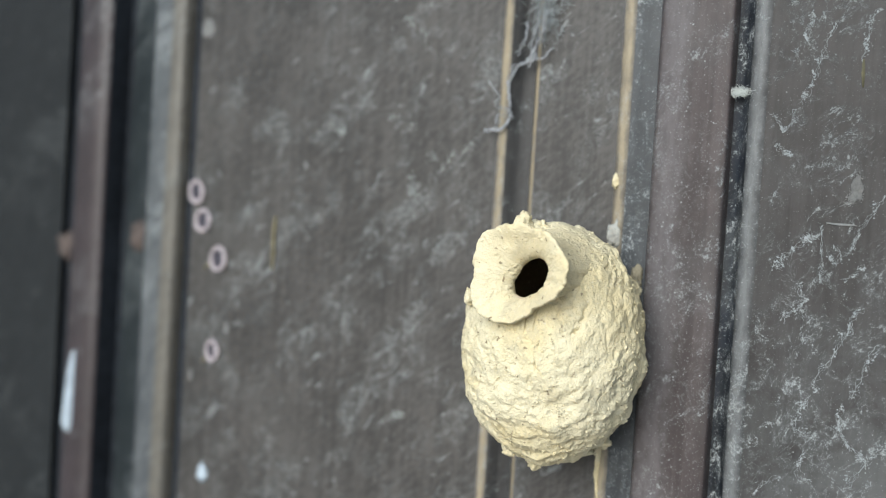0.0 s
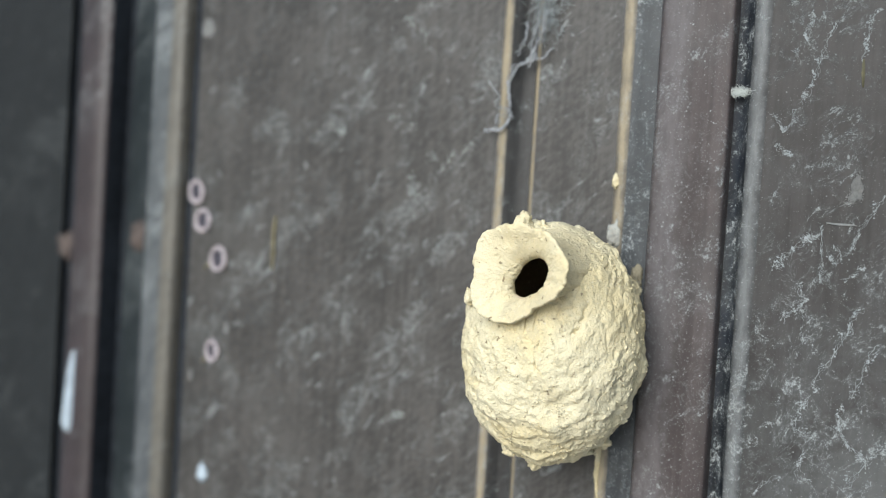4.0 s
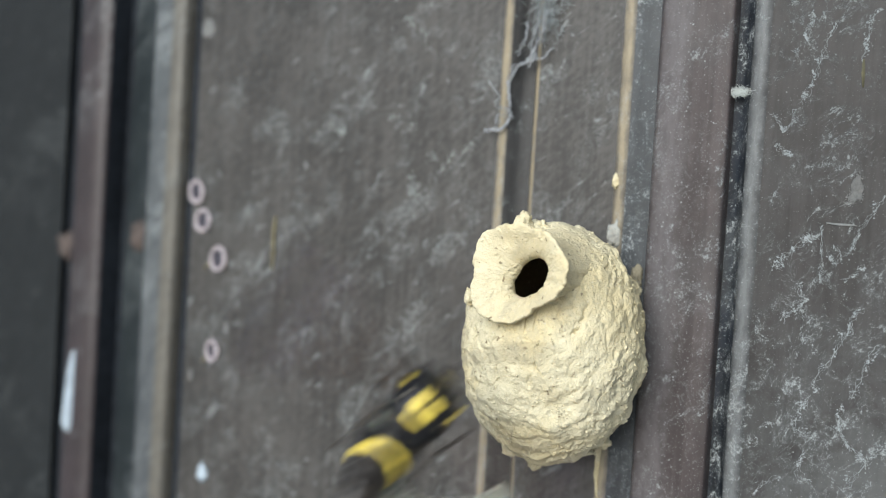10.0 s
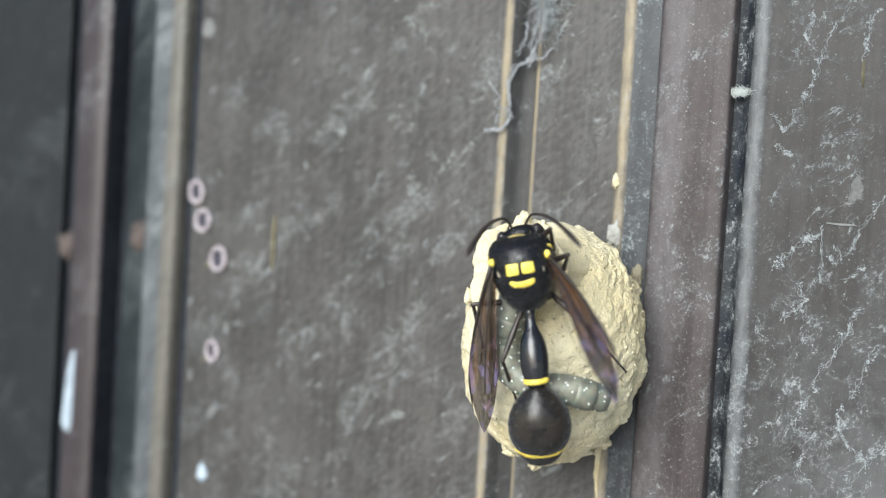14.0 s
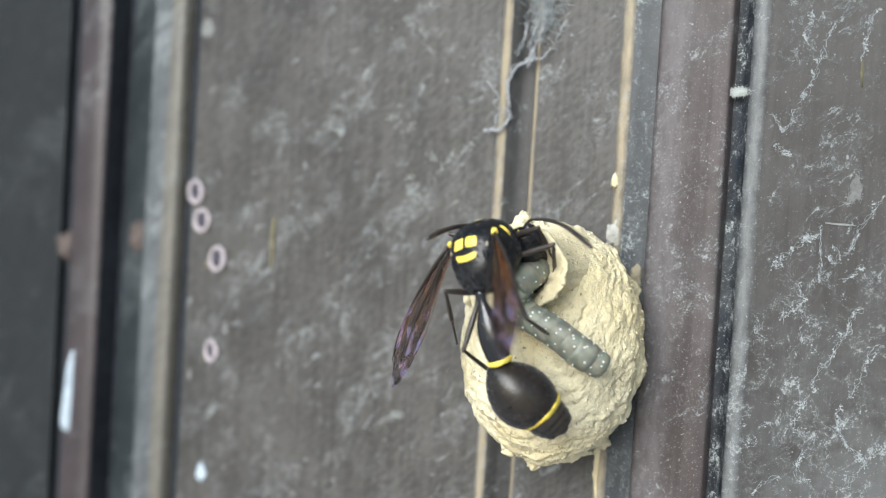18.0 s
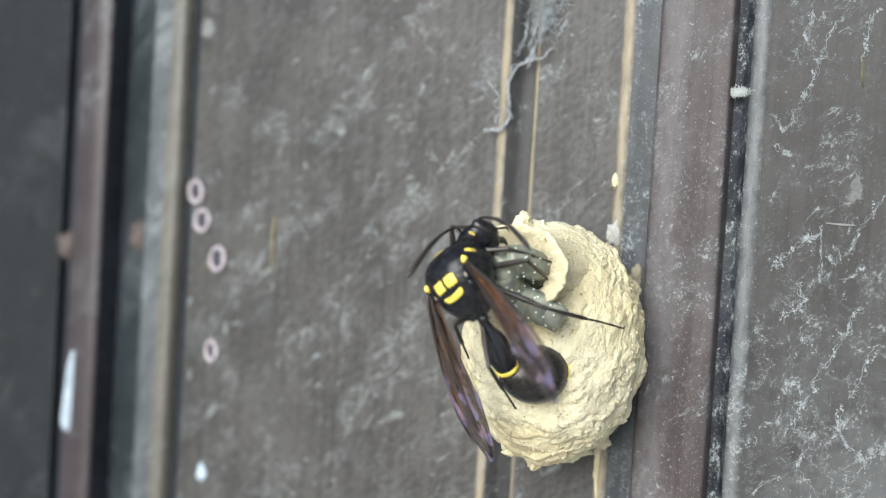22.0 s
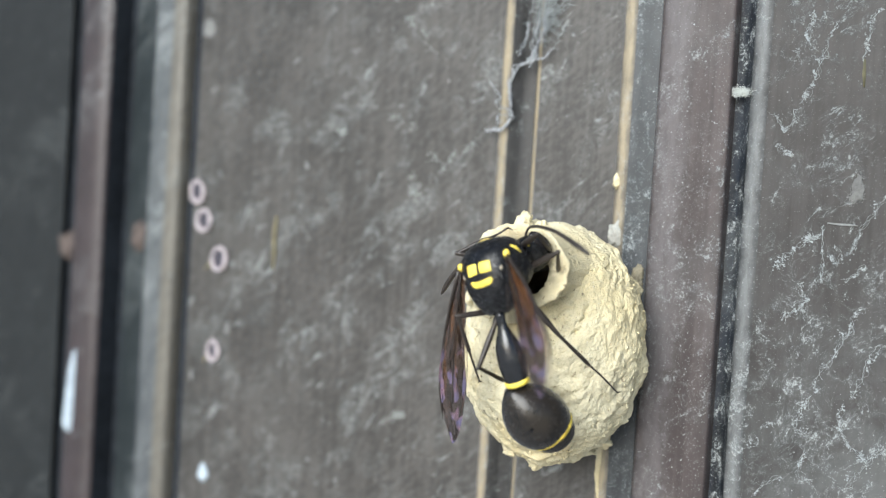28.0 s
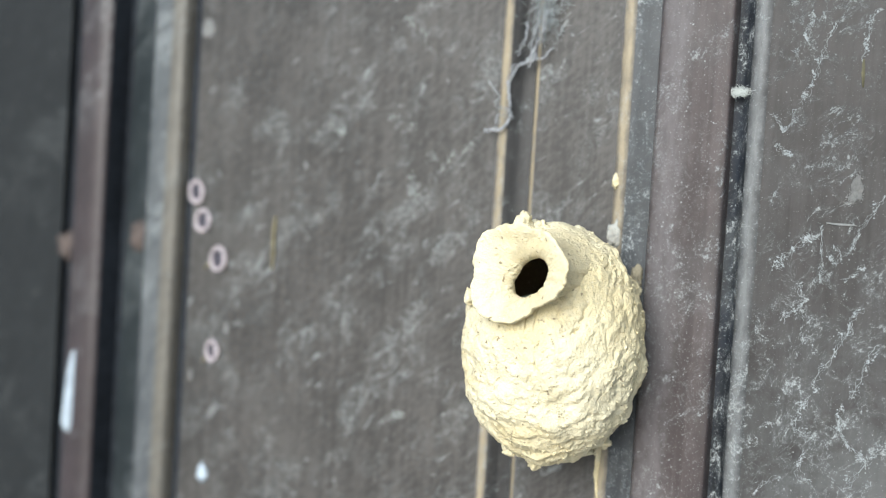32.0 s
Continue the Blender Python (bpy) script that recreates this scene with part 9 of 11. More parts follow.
        (31.3, pose(0.0022, 0.0005, 0.00155, 42.1, -11.7, -165.8)), (31.333, pose(0.0022, 0.0005, 0.00155, 27, -19.2, -97.5)),
        (31.367, pose(0.0022, 0.0005, 0.00155, 14.2, -8.6, -30.2)), (31.4, pose(0.0022, 0.0005, 0.00155, 14.6, -16.1, -106.1)),
        (31.433, pose(0.0022, 0.0005, 0.00155, 14, -1.1, -176.3)), (31.467, pose(0.0022, 0.0005, 0.00155, 14.6, -16.1, -106.1)),
        (31.5, pose(0.0022, 0.0005, 0.00155, 14.2, -8.6, -30.2)), (31.533, pose(0.0022, 0.0005, 0.00155, 14.6, -16.1, -106.1)),
        (31.567, pose(0.0022, 0.0005, 0.00155, 14, -1.1, -176.3)), (31.6, pose(0.0022, 0.0005, 0.00155, 14.6, -16.1, -106.1)),
        (31.633, pose(0.0022, 0.0005, 0.00155, 14.2, -8.6, -30.2)), (31.667, pose(0.0022, 0.0005, 0.00155, 14.6, -16.1, -106.1)),
        (31.7, pose(0.0022, 0.0005, 0.00155, 14, -1.1, -176.3)), (31.733, pose(0.0022, 0.0005, 0.00155, 14.6, -16.1, -106.1)),
        (32, pose(0.0022, 0.0005, 0.00155, 14.6, -16.1, -74.1)),
    ])
    walk(CATERPILLAR, [
        (0, pose(0.037125, 0.051624, 0.459691, 100.4, -9.9, 10.4)), (9, pose(0.037125, 0.051624, 0.459691, 100.4, -9.9, 10.4)),
        (9.167, pose(0.016658, -0.013354, 0.574712, 100.4, -9.9, 10.4)), (9.2, pose(0.01529, -0.014404, 0.580996, 100.4, -9.9, 10.4)),
        (9.233, pose(0.013932, -0.01545, 0.587244, 100.4, -9.9, 10.4)), (9.267, pose(0.012591, -0.016489, 0.593417, 100.4, -9.9, 10.4)),
        (9.3, pose(0.011264, -0.017521, 0.599535, 100.4, -9.9, 10.4)), (9.333, pose(0.008218, -0.019243, 0.600431, 100.4, -9.9, 10.4)),
        (9.367, pose(0.005201, -0.020948, 0.601368, 100.4, -9.9, 10.4)), (9.4, pose(0.002209, -0.022636, 0.602348, 100.4, -9.9, 10.4)),
        (9.433, pose(0.000806, -0.023416, 0.603072, 100.4, -9.9, 10.4)), (9.467, pose(-0.000589, -0.024192, 0.603799, 100.4, -9.9, 10.4)),
        (9.5, pose(-0.001979, -0.024966, 0.604531, 100.4, -9.9, 10.4)), (9.533, pose(-0.000284, -0.023522, 0.606489, 100.4, -9.9, 10.4)),
        (9.567, pose(0.00143, -0.022068, 0.608468, 100.4, -9.9, 10.4)), (9.6, pose(0.003165, -0.020601, 0.610475, 100.4, -9.9, 10.4)),
        (9.633, pose(0.003979, -0.019786, 0.60945, 100.4, -9.9, 10.4)), (9.667, pose(0.0048, -0.018968, 0.608427, 100.4, -9.9, 10.4)),
        (9.7, pose(0.00563, -0.018146, 0.607403, 100.4, -9.9, 10.4)), (9.733, pose(0.005957, -0.017996, 0.606435, 100.4, -9.9, 10.4)),
        (9.767, pose(0.00629, -0.017842, 0.605491, 100.4, -9.9, 10.4)), (9.8, pose(0.00663, -0.017683, 0.60457, 100.4, -9.9, 10.4)),
        (9.833, pose(0.006064, -0.018428, 0.603768, 100.4, -9.9, 10.4)), (9.867, pose(0.005505, -0.019167, 0.602975, 100.4, -9.9, 10.4)),
        (9.9, pose(0.004951, -0.019904, 0.602189, 100.4, -9.9, 10.4)), (9.933, pose(0.00178, -0.022596, 0.599972, 100.4, -9.9, 10.4)),
        (9.967, pose(-0.00127, -0.025208, 0.597942, 100.4, -9.9, 10.4)), (10, pose(-0.004181, -0.027734, 0.596069, 100.4, -9.9, 10.4)),
        (10.033, pose(-0.006189, -0.028973, 0.594079, 100.4, -9.9, 10.4)), (10.067, pose(-0.005749, -0.028709, 0.59433, 100.4, -9.9, 10.4)),
        (10.1, pose(-0.003915, -0.027561, 0.596538, 100.4, -9.9, 10.4)), (10.133, pose(-0.003863, -0.026641, 0.599461, 100.4, -9.9, 10.4)),
        (10.167, pose(-0.003787, -0.025708, 0.602439, 100.4, -9.9, 10.4)), (10.2, pose(-0.003689, -0.024759, 0.605483, 100.4, -9.9, 10.4)),
        (10.233, pose(-0.003755, -0.024338, 0.607312, 100.4, -9.9, 10.4)), (10.267, pose(-0.003808, -0.023909, 0.609159, 100.4, -9.9, 10.4)),
        (10.3, pose(-0.003847, -0.023471, 0.611029, 100.4, -9.9, 10.4)), (10.333, pose(-0.002824, -0.022887, 0.610869, 100.4, -9.9, 10.4)),
        (10.367, pose(-0.001754, -0.022273, 0.610768, 100.4, -9.9, 10.4)), (10.4, pose(-0.000642, -0.021633, 0.610733, 100.4, -9.9, 10.4)),
        (10.433, pose(-0.00078, -0.021196, 0.609187, 100.4, -9.9, 10.4)), (10.467, pose(-0.000912, -0.020757, 0.607653, 100.4, -9.9, 10.4)),
        (10.5, pose(-0.001039, -0.020315, 0.606127, 100.4, -9.9, 10.4)), (10.6, pose(0.001367, -0.019295, 0.605792, 100.4, -9.9, 10.4)),
        (32, pose(0.001367, -0.019295, 0.605792, 100.4, -9.9, 10.4)),
    ])
    walk(SEGMENTS[0], [
        (0, pose(-0.001108, -0.001662, -0.002055, -3.7, 13.4, -29.3)), (10.6, pose(-0.001108, -0.001662, -0.002055, -3.7, 13.4, -29.3)),
        (11, pose(-0.003574, -0.003656, -0.000866, 9.2, 13.4, -29.1)), (12, pose(-0.000019, 0.000293, -0.002372, -18.9, 14.3, -35)),
        (14.5, pose(0.000599, 0.000661, -0.002844, -36.5, 8.6, -50.5)), (15.5, pose(0.000431, 0.000075, -0.004722, -70.6, -4.6, -94.8)),
        (16.5, pose(0.000263, -0.000511, -0.0066, -89.4, -36.6, -130.9)), (17, pose(0.000188, -0.000595, -0.006779, -89.4, -37.2, -131)),
        (17.5, pose(0.00092, 0.000299, -0.005115, -90.2, -28.9, -130.9)), (18, pose(0.000303, -0.000443, -0.006547, -89.7, -36.1, -130.8)),
        (18.6, pose(-0.000625, -0.00177, -0.008407, -81.3, -45.1, -130.9)), (19, pose(-0.000882, -0.002233, -0.008918, -81.4, -45.8, -131.1)),
        (20, pose(-0.001129, -0.00269, -0.009396, -79.2, -47.7, -131.5)), (20.5, pose(-0.001173, -0.00278, -0.009483, -78.3, -48.2, -131.6)),
        (21, pose(-0.001428, -0.00336, -0.00999, -72.2, -51.9, -132.9)), (21.5, pose(-0.001328, -0.003113, -0.009788, -75.2, -50.3, -132.1)),
        (22, pose(-0.000894, -0.002254, -0.008941, -81.8, -46, -130.4)), (22.2, pose(-0.001075, -0.002588, -0.009293, -80.3, -47.3, -130.7)),
        (22.4, pose(-0.001565, -0.003772, -0.010281, -67.6, -55.1, -133.1)), (22.6, pose(-0.001905, -0.005797, -0.011114, -40.9, -67.7, -147.4)),
        (22.8, pose(-0.002037, -0.007636, -0.01151, -32.1, -68.9, -151.3)), (23, pose(-0.001503, -0.010573, -0.012242, -29.3, -55.7, -123.1)),
        (23.133, pose(-0.00054, -0.008722, -0.012603, -67.2, -16.8, -66.7)), (23.267, pose(0.000422, -0.006872, -0.012963, -63.3, 31.4, -34.1)),
        (23.4, pose(0.001385, -0.005021, -0.013323, -2.9, 58.7, 44.1)), (32, pose(0.001385, -0.005021, -0.013323, -2.9, 58.7, 44.1)),
    ])
    walk(SEGMENTS[1], [
        (0, pose(-0.001647, -0.002733, -0.002033, 2.4, 14.9, -23.9)), (10.6, pose(-0.001647, -0.002733, -0.002033, 2.4, 14.9, -23.9)),
        (11, pose(-0.004152, -0.004574, -0.001352, 35.8, 14.9, -22.9)), (12, pose(-0.000528, -0.000774, -0.002182, -4.7, 16, -24.5)),
        (14.5, pose(-0.000032, -0.000196, -0.002328, -12.5, 15.4, -31)), (15.167, pose(0.00021, -0.000109, -0.003432, -36.9, 20.8, -86.9)),
        (15.833, pose(0.000453, -0.000022, -0.004537, -55.3, 4.9, -139.2)), (16.5, pose(0.000695, 0.000065, -0.005641, -54.7, -18.9, 172.6)),
        (17, pose(0.000622, -0.000051, -0.005801, -60.1, -18.1, 173.2)), (17.5, pose(0.000931, 0.000378, -0.003968, -96.9, 19.5, -165.7)),
        (18, pose(0.000725, 0.00006, -0.005543, -76.5, -27.7, -160)), (18.6, pose(-0.000194, -0.001069, -0.007535, -67.2, -34.6, -162)),
        (19, pose(-0.000466, -0.001483, -0.00808, -62.3, -35.6, -162.5)), (20, pose(-0.000708, -0.001922, -0.008575, -59.9, -36.5, -163.1)),
        (20.5, pose(-0.000755, -0.002006, -0.008668, -59.9, -36.6, -163.2)), (21, pose(-0.001041, -0.002522, -0.009225, -58, -37.4, -163.8)),
        (21.5, pose(-0.000923, -0.002307, -0.008998, -59.3, -37.1, -163.5)), (22, pose(-0.000476, -0.001503, -0.008103, -62.4, -35.9, -162.7)),
        (22.2, pose(-0.000655, -0.001825, -0.008467, -60, -36.4, -163)), (22.4, pose(-0.001218, -0.002871, -0.009571, -54.8, -38.1, -164.2)),
        (22.6, pose(-0.001758, -0.004663, -0.010752, -30.6, -41.6, -167.6)), (22.8, pose(-0.001968, -0.006462, -0.011271, -17.2, -43.7, -172.7)),
        (23, pose(-0.00193, -0.009509, -0.01191, -19.1, -38.5, -156.2)), (23.133, pose(-0.000643, -0.008364, -0.012406, -45.1, -8.9, -98.3)),
        (23.267, pose(0.000644, -0.007219, -0.012903, -36.3, 27.7, -49.8)), (23.4, pose(0.001931, -0.006073, -0.013399, 7.2, 38.9, 22.1)),
        (32, pose(0.001931, -0.006073, -0.013399, 7.2, 38.9, 22.1)),
    ])
    walk(SEGMENTS[2], [
        (0, pose(-0.002115, -0.003824, -0.002192, 12.4, 16.3, -18.7)), (10.6, pose(-0.002115, -0.003824, -0.002192, 12.4, 16.3, -18.7)),
        (11, pose(-0.004664, -0.005348, -0.002111, 44.4, 16.1, -17.8)), (12, pose(-0.000984, -0.001882, -0.002127, -1, 20, -22.2)),
        (14.5, pose(-0.000512, -0.001288, -0.002208, -2.5, 20, -22.7)), (15.167, pose(0.000012, -0.000624, -0.003039, -36.2, 31.5, -77.2)),
        (15.833, pose(0.000537, 0.000041, -0.003869, -65.6, 13.7, -128.2)), (16.5, pose(0.001062, 0.000705, -0.004699, -72.4, -17.9, -167.3)),
        (17, pose(0.000963, 0.000476, -0.004782, -75.5, -14.7, -166.2)), (17.5, pose(0.000475, 0.000048, -0.002911, -95.9, 32.8, -153.2)),
        (18, pose(0.001008, 0.000332, -0.004427, -88.2, 0.4, -150)), (18.6, pose(0.000268, -0.000483, -0.006595, -77.6, -34.6, -151.3)),
        (19, pose(-0.000022, -0.000831, -0.007176, -75.2, -36.2, -151.7)), (20, pose(-0.000287, -0.001198, -0.007716, -71.6, -37.9, -152.2)),
        (20.5, pose(-0.000336, -0.001273, -0.007815, -70.7, -38.2, -152.4)), (21, pose(-0.000621, -0.001762, -0.008398, -66, -40.1, -153.3)),
        (21.5, pose(-0.000507, -0.001553, -0.008163, -67.3, -39.4, -152.8)), (22, pose(-0.000014, -0.000861, -0.007202, -76.3, -36.7, -151.5)),
        (22.2, pose(-0.000219, -0.001116, -0.007604, -73.2, -38.4, -152)), (22.4, pose(-0.000802, -0.00209, -0.008761, -66.4, -40.8, -153)),
        (22.6, pose(-0.001523, -0.003633, -0.01019, -51.6, -45.5, -155.8)), (22.8, pose(-0.001848, -0.005305, -0.010979, -27.8, -52, -164.6)),
        (23, pose(-0.002039, -0.008345, -0.011649, -18.4, -51.8, -164.1)), (23.133, pose(-0.000631, -0.007976, -0.012272, -55.9, -15.5, -103.7)),
        (23.267, pose(0.000777, -0.007607, -0.012895, -49.9, 31.2, -64.9)), (23.4, pose(0.002185, -0.007239, -0.013519, 8.6, 52.1, 14.6)),
        (32, pose(0.002185, -0.007239, -0.013519, 8.6, 52.1, 14.6)),
    ])
    walk(SEGMENTS[3], [
        (0, pose(-0.002522, -0.004921, -0.002461, 12.9, 17.4, -13.9)), (10.6, pose(-0.002522, -0.004921, -0.002461, 12.9, 17.4, -13.9)),
        (11, pose(-0.005124, -0.006091, -0.002933, 46.1, 17.2, -12.9)), (12, pose(-0.001426, -0.002997, -0.00215, 4.9, 23.9, -20.1)),
        (14.5, pose(-0.00095, -0.002405, -0.002199, 1.3, 23.9, -20.9)), (15.5, pose(0.000053, -0.000927, -0.00288, -34, 27.4, -41.5)),
        (16.5, pose(0.001056, 0.00055, -0.00356, -67.9, 19.7, -60.3)), (17, pose(0.000938, 0.000475, -0.003606, -75.7, 7.4, -65.2)),
        (17.5, pose(-0.000108, -0.000457, -0.001998, -40.5, 21.1, -61.5)), (18, pose(0.000727, 0.00023, -0.003271, -68.5, 5.1, -79.2)),
        (18.6, pose(0.000708, 0.000051, -0.005615, -108.9, -30.9, -94.8)), (19, pose(0.000439, -0.000276, -0.006218, -109.7, -30, -95.1)),
        (20, pose(0.000168, -0.000593, -0.006786, -110.4, -31.8, -94.4)), (20.5, pose(0.000117, -0.000656, -0.006892, -110.5, -32.3, -94.2)),
        (21, pose(-0.000198, -0.001058, -0.007524, -110.1, -35.9, -92.5)), (21.5, pose(-0.000073, -0.000887, -0.007264, -110.2, -34.1, -93.3)),
        (22, pose(0.000447, -0.000305, -0.006244, -108, -31, -94.6)), (22.2, pose(0.000254, -0.000527, -0.006672, -110.3, -31.2, -94.5)),
        (22.4, pose(-0.000383, -0.001348, -0.007916, -110.9, -38.6, -91)), (22.6, pose(-0.001161, -0.002755, -0.009459, -111.5, -45.3, -87.4)),
        (22.8, pose(-0.001676, -0.004204, -0.010539, -113.3, -59.9, -75.6)), (23, pose(-0.002018, -0.007168, -0.011418, -132.7, -74.5, -49.2)),
        (23.133, pose(-0.000593, -0.007589, -0.012145, -100.8, -21.6, -87.1)), (23.267, pose(0.000831, -0.008011, -0.012871, -102.2, 33.9, -98.5)),
        (23.4, pose(0.002255, -0.008432, -0.013597, 174.9, 79.5, 172.9)), (32, pose(0.002255, -0.008432, -0.013597, 174.9, 79.5, 172.9)),
    ])
    walk(SEGMENTS[4], [
        (0, pose(-0.002792, -0.006075, -0.002613, -0.4, 18.7, -7.4)), (10.6, pose(-0.002792, -0.006075, -0.002613, -0.4, 18.7, -7.4)),
        (11, pose(-0.005522, -0.006891, -0.003733, 40, 18.7, -6)), (12, pose(-0.001901, -0.004079, -0.00235, 14.2, 26.7, -17.1)),
        (14.5, pose(-0.001419, -0.003502, -0.002297, 12.8, 27.4, -20.2)), (16.5, pose(0.000782, -0.000242, -0.002731, -25.1, 28.9, -29.6)),
        (17, pose(0.000654, 0.000073, -0.002517, -58.2, 15.4, -54.5)), (17.25, pose(-0.000067, -0.000612, -0.002286, -18.9, 59.6, -36.8)),
        (17.5, pose(-0.000788, -0.001297, -0.002054, 92.6, 55.6, 56.8)), (17.75, pose(-0.000283, -0.000681, -0.002143, -77.7, 83.2, -118.8)),
        (18, pose(0.000222, -0.000064, -0.002231, -80.1, 42, -126.7)), (18.6, pose(0.001037, 0.000397, -0.00455, -94.9, 4.8, -132.7)),
        (19, pose(0.000901, 0.000247, -0.005241, -93.8, -32.6, -129.2)), (20, pose(0.000623, -0.000059, -0.005812, -90.9, -35.2, -128.9)),
        (20.5, pose(0.000573, -0.000118, -0.005922, -90.7, -35.1, -128.9)), (21, pose(0.000256, -0.000469, -0.006583, -90.9, -36.5, -128.9)),
        (21.5, pose(0.000386, -0.000325, -0.006309, -91.5, -36, -128.9)), (22, pose(0.000824, 0.000254, -0.005251, -87.1, -31.9, -129.1)),
        (22.2, pose(0.000662, 0.000005, -0.005678, -88.9, -30.5, -129)), (22.4, pose(0.000078, -0.000719, -0.007006, -89.9, -38.3, -129.2)),
        (22.6, pose(-0.000742, -0.001983, -0.008642, -82.7, -45.6, -129.2)), (22.8, pose(-0.00138, -0.00324, -0.009892, -75.3, -51.5, -130.4)),
        (23, pose(-0.001926, -0.005999, -0.011164, -42.8, -69.9, -144.7)), (23.133, pose(-0.000609, -0.007199, -0.011952, -70.3, -21.9, -109)),
        (23.267, pose(0.000707, -0.008399, -0.012741, -68.5, 28.7, -94.9)), (23.4, pose(0.002024, -0.009599, -0.01353, -21.2, 73, -40.7)),
        (32, pose(0.002024, -0.009599, -0.01353, -21.2, 73, -40.7)),
    ])
    walk(SEGMENTS[5], [
        (0, pose(-0.002815, -0.00726, -0.002457, -13.2, 20, 0.4)), (10.6, pose(-0.002815, -0.00726, -0.002457, -13.2, 20, 0.4)),
        (11, pose(-0.005674, -0.007964, -0.004137, -4.9, 20.9, 4.9)), (12, pose(-0.002286, -0.005191, -0.002566, 4.3, 19, -10)),
        (14.5, pose(-0.001905, -0.004561, -0.002576, 9, 19.3, -14.8)), (16.5, pose(0.000426, -0.001363, -0.002788, 14.5, 18.9, -12.4)),
        (17, pose(0.000179, -0.000839, -0.002223, 20.6, 20, -17)), (17.5, pose(-0.001275, -0.002061, -0.002839, 45.1, 17.2, -9.7)),
        (18, pose(-0.000462, -0.000856, -0.002241, 37.4, 25.1, -18.6)), (18.3, pose(0.000151, -0.00045, -0.00286, -19.4, 55.4, -63.7)),
        (18.6, pose(0.000765, -0.000043, -0.00348, -89.5, 35.1, -122.8)), (19, pose(0.001101, 0.000258, -0.004116, -94.8, 20.1, -123)),
        (20, pose(0.001065, 0.000374, -0.004794, -99.7, -11.7, -120.4)), (20.5, pose(0.001021, 0.000369, -0.004924, -100.1, -18.4, -119.2)),
        (21, pose(0.000733, 0.000042, -0.005607, -102.8, -34.3, -115.8)), (21.5, pose(0.000891, 0.000198, -0.005355, -105, -36.3, -115.2)),
        (22, pose(0.000987, 0.000773, -0.004193, -70.3, -19.6, -119.9)), (22.2, pose(0.000962, 0.000403, -0.00459, -86.3, -18.4, -119.5)),
        (22.4, pose(0.000529, -0.000176, -0.006035, -94.4, -33.1, -120.6)), (22.6, pose(-0.000323, -0.001251, -0.007789, -92.2, -42.1, -119.7)),
        (22.8, pose(-0.000984, -0.002417, -0.009116, -89.4, -47.2, -119.4)), (23, pose(-0.001787, -0.004856, -0.01083, -69.6, -68.5, -120)),
        (23.133, pose(-0.000694, -0.006791, -0.011676, -74.1, -19.8, -110.6)), (23.267, pose(0.000399, -0.008725, -0.012522, -70.9, 28.9, -104.3)),
        (23.4, pose(0.001492, -0.01066, -0.013368, -40, 75.2, -71.7)), (32, pose(0.001492, -0.01066, -0.013368, -40, 75.2, -71.7)),
    ])
    walk(SEGMENTS[6], [
        (0, pose(-0.002565, -0.008396, -0.002178, -12.7, 21.4, 16.7)), (10.6, pose(-0.002565, -0.008396, -0.002178, -12.7, 21.4, 16.7)),
        (11, pose(-0.005294, -0.008995, -0.003706, -32.8, 21.9, 19.3)), (12, pose(-0.002344, -0.006373, -0.002437, -13.9, 10.1, 2)),
        (14.5, pose(-0.002093, -0.005733, -0.002498, -12.5, 8.2, -5.5)), (16.5, pose(0.000159, -0.002504, -0.003031, 3.4, 8.1, -5.9)),
        (17, pose(-0.000054, -0.00195, -0.00255, 7.4, 7.6, 1.7)), (17.5, pose(-0.001335, -0.003034, -0.003323, -13.2, 3.4, 28.6)),
        (17.75, pose(-0.001153, -0.002337, -0.003157, 11.8, -11.8, -2.2)), (18, pose(-0.000971, -0.00164, -0.002992, 41.5, -10.7, -37)),
        (18.3, pose(-0.000292, -0.001189, -0.002788, 3.4, -36.6, -17.4)), (18.6, pose(0.000386, -0.000738, -0.002585, -52.4, -41.1, 22.8)),
        (19, pose(0.000855, -0.000287, -0.00308, -67.9, -32.1, 30.7)), (20, pose(0.001055, 0.000072, -0.003656, -74.5, -22.6, 34.8)),
        (20.5, pose(0.001095, 0.000086, -0.003797, -70.9, -22.1, 35)), (21, pose(0.001231, 0.000267, -0.004573, -73, -0.8, 42.2)),
        (21.5, pose(0.001251, 0.000252, -0.004293, -73.2, -18.1, 36.7)), (22, pose(0.000538, 0.001318, -0.003234, -131.9, -8.6, 39.6)),
        (22.2, pose(0.000743, 0.000855, -0.003521, -126.8, -4.9, 36.2)), (22.4, pose(0.000928, 0.000233, -0.004984, -98.2, 19.1, 17.7)),
        (22.6, pose(0.000131, -0.000633, -0.006867, -110.7, 32.2, 15.5)), (22.8, pose(-0.000565, -0.00166, -0.008285, -121.2, 34.7, 14.3)),
        (23, pose(-0.001574, -0.003803, -0.010301, -138.7, 37.5, 12.2)), (23.133, pose(-0.000801, -0.006389, -0.011243, -125.8, 7.1, 42.6)),
        (23.267, pose(-0.000028, -0.008976, -0.012185, -129.5, -25.3, 68.6)), (23.4, pose(0.000746, -0.011562, -0.013127, -156.3, -50.5, 111.1)),
        (32, pose(0.000746, -0.011562, -0.013127, -156.3, -50.5, 111.1)),
    ])
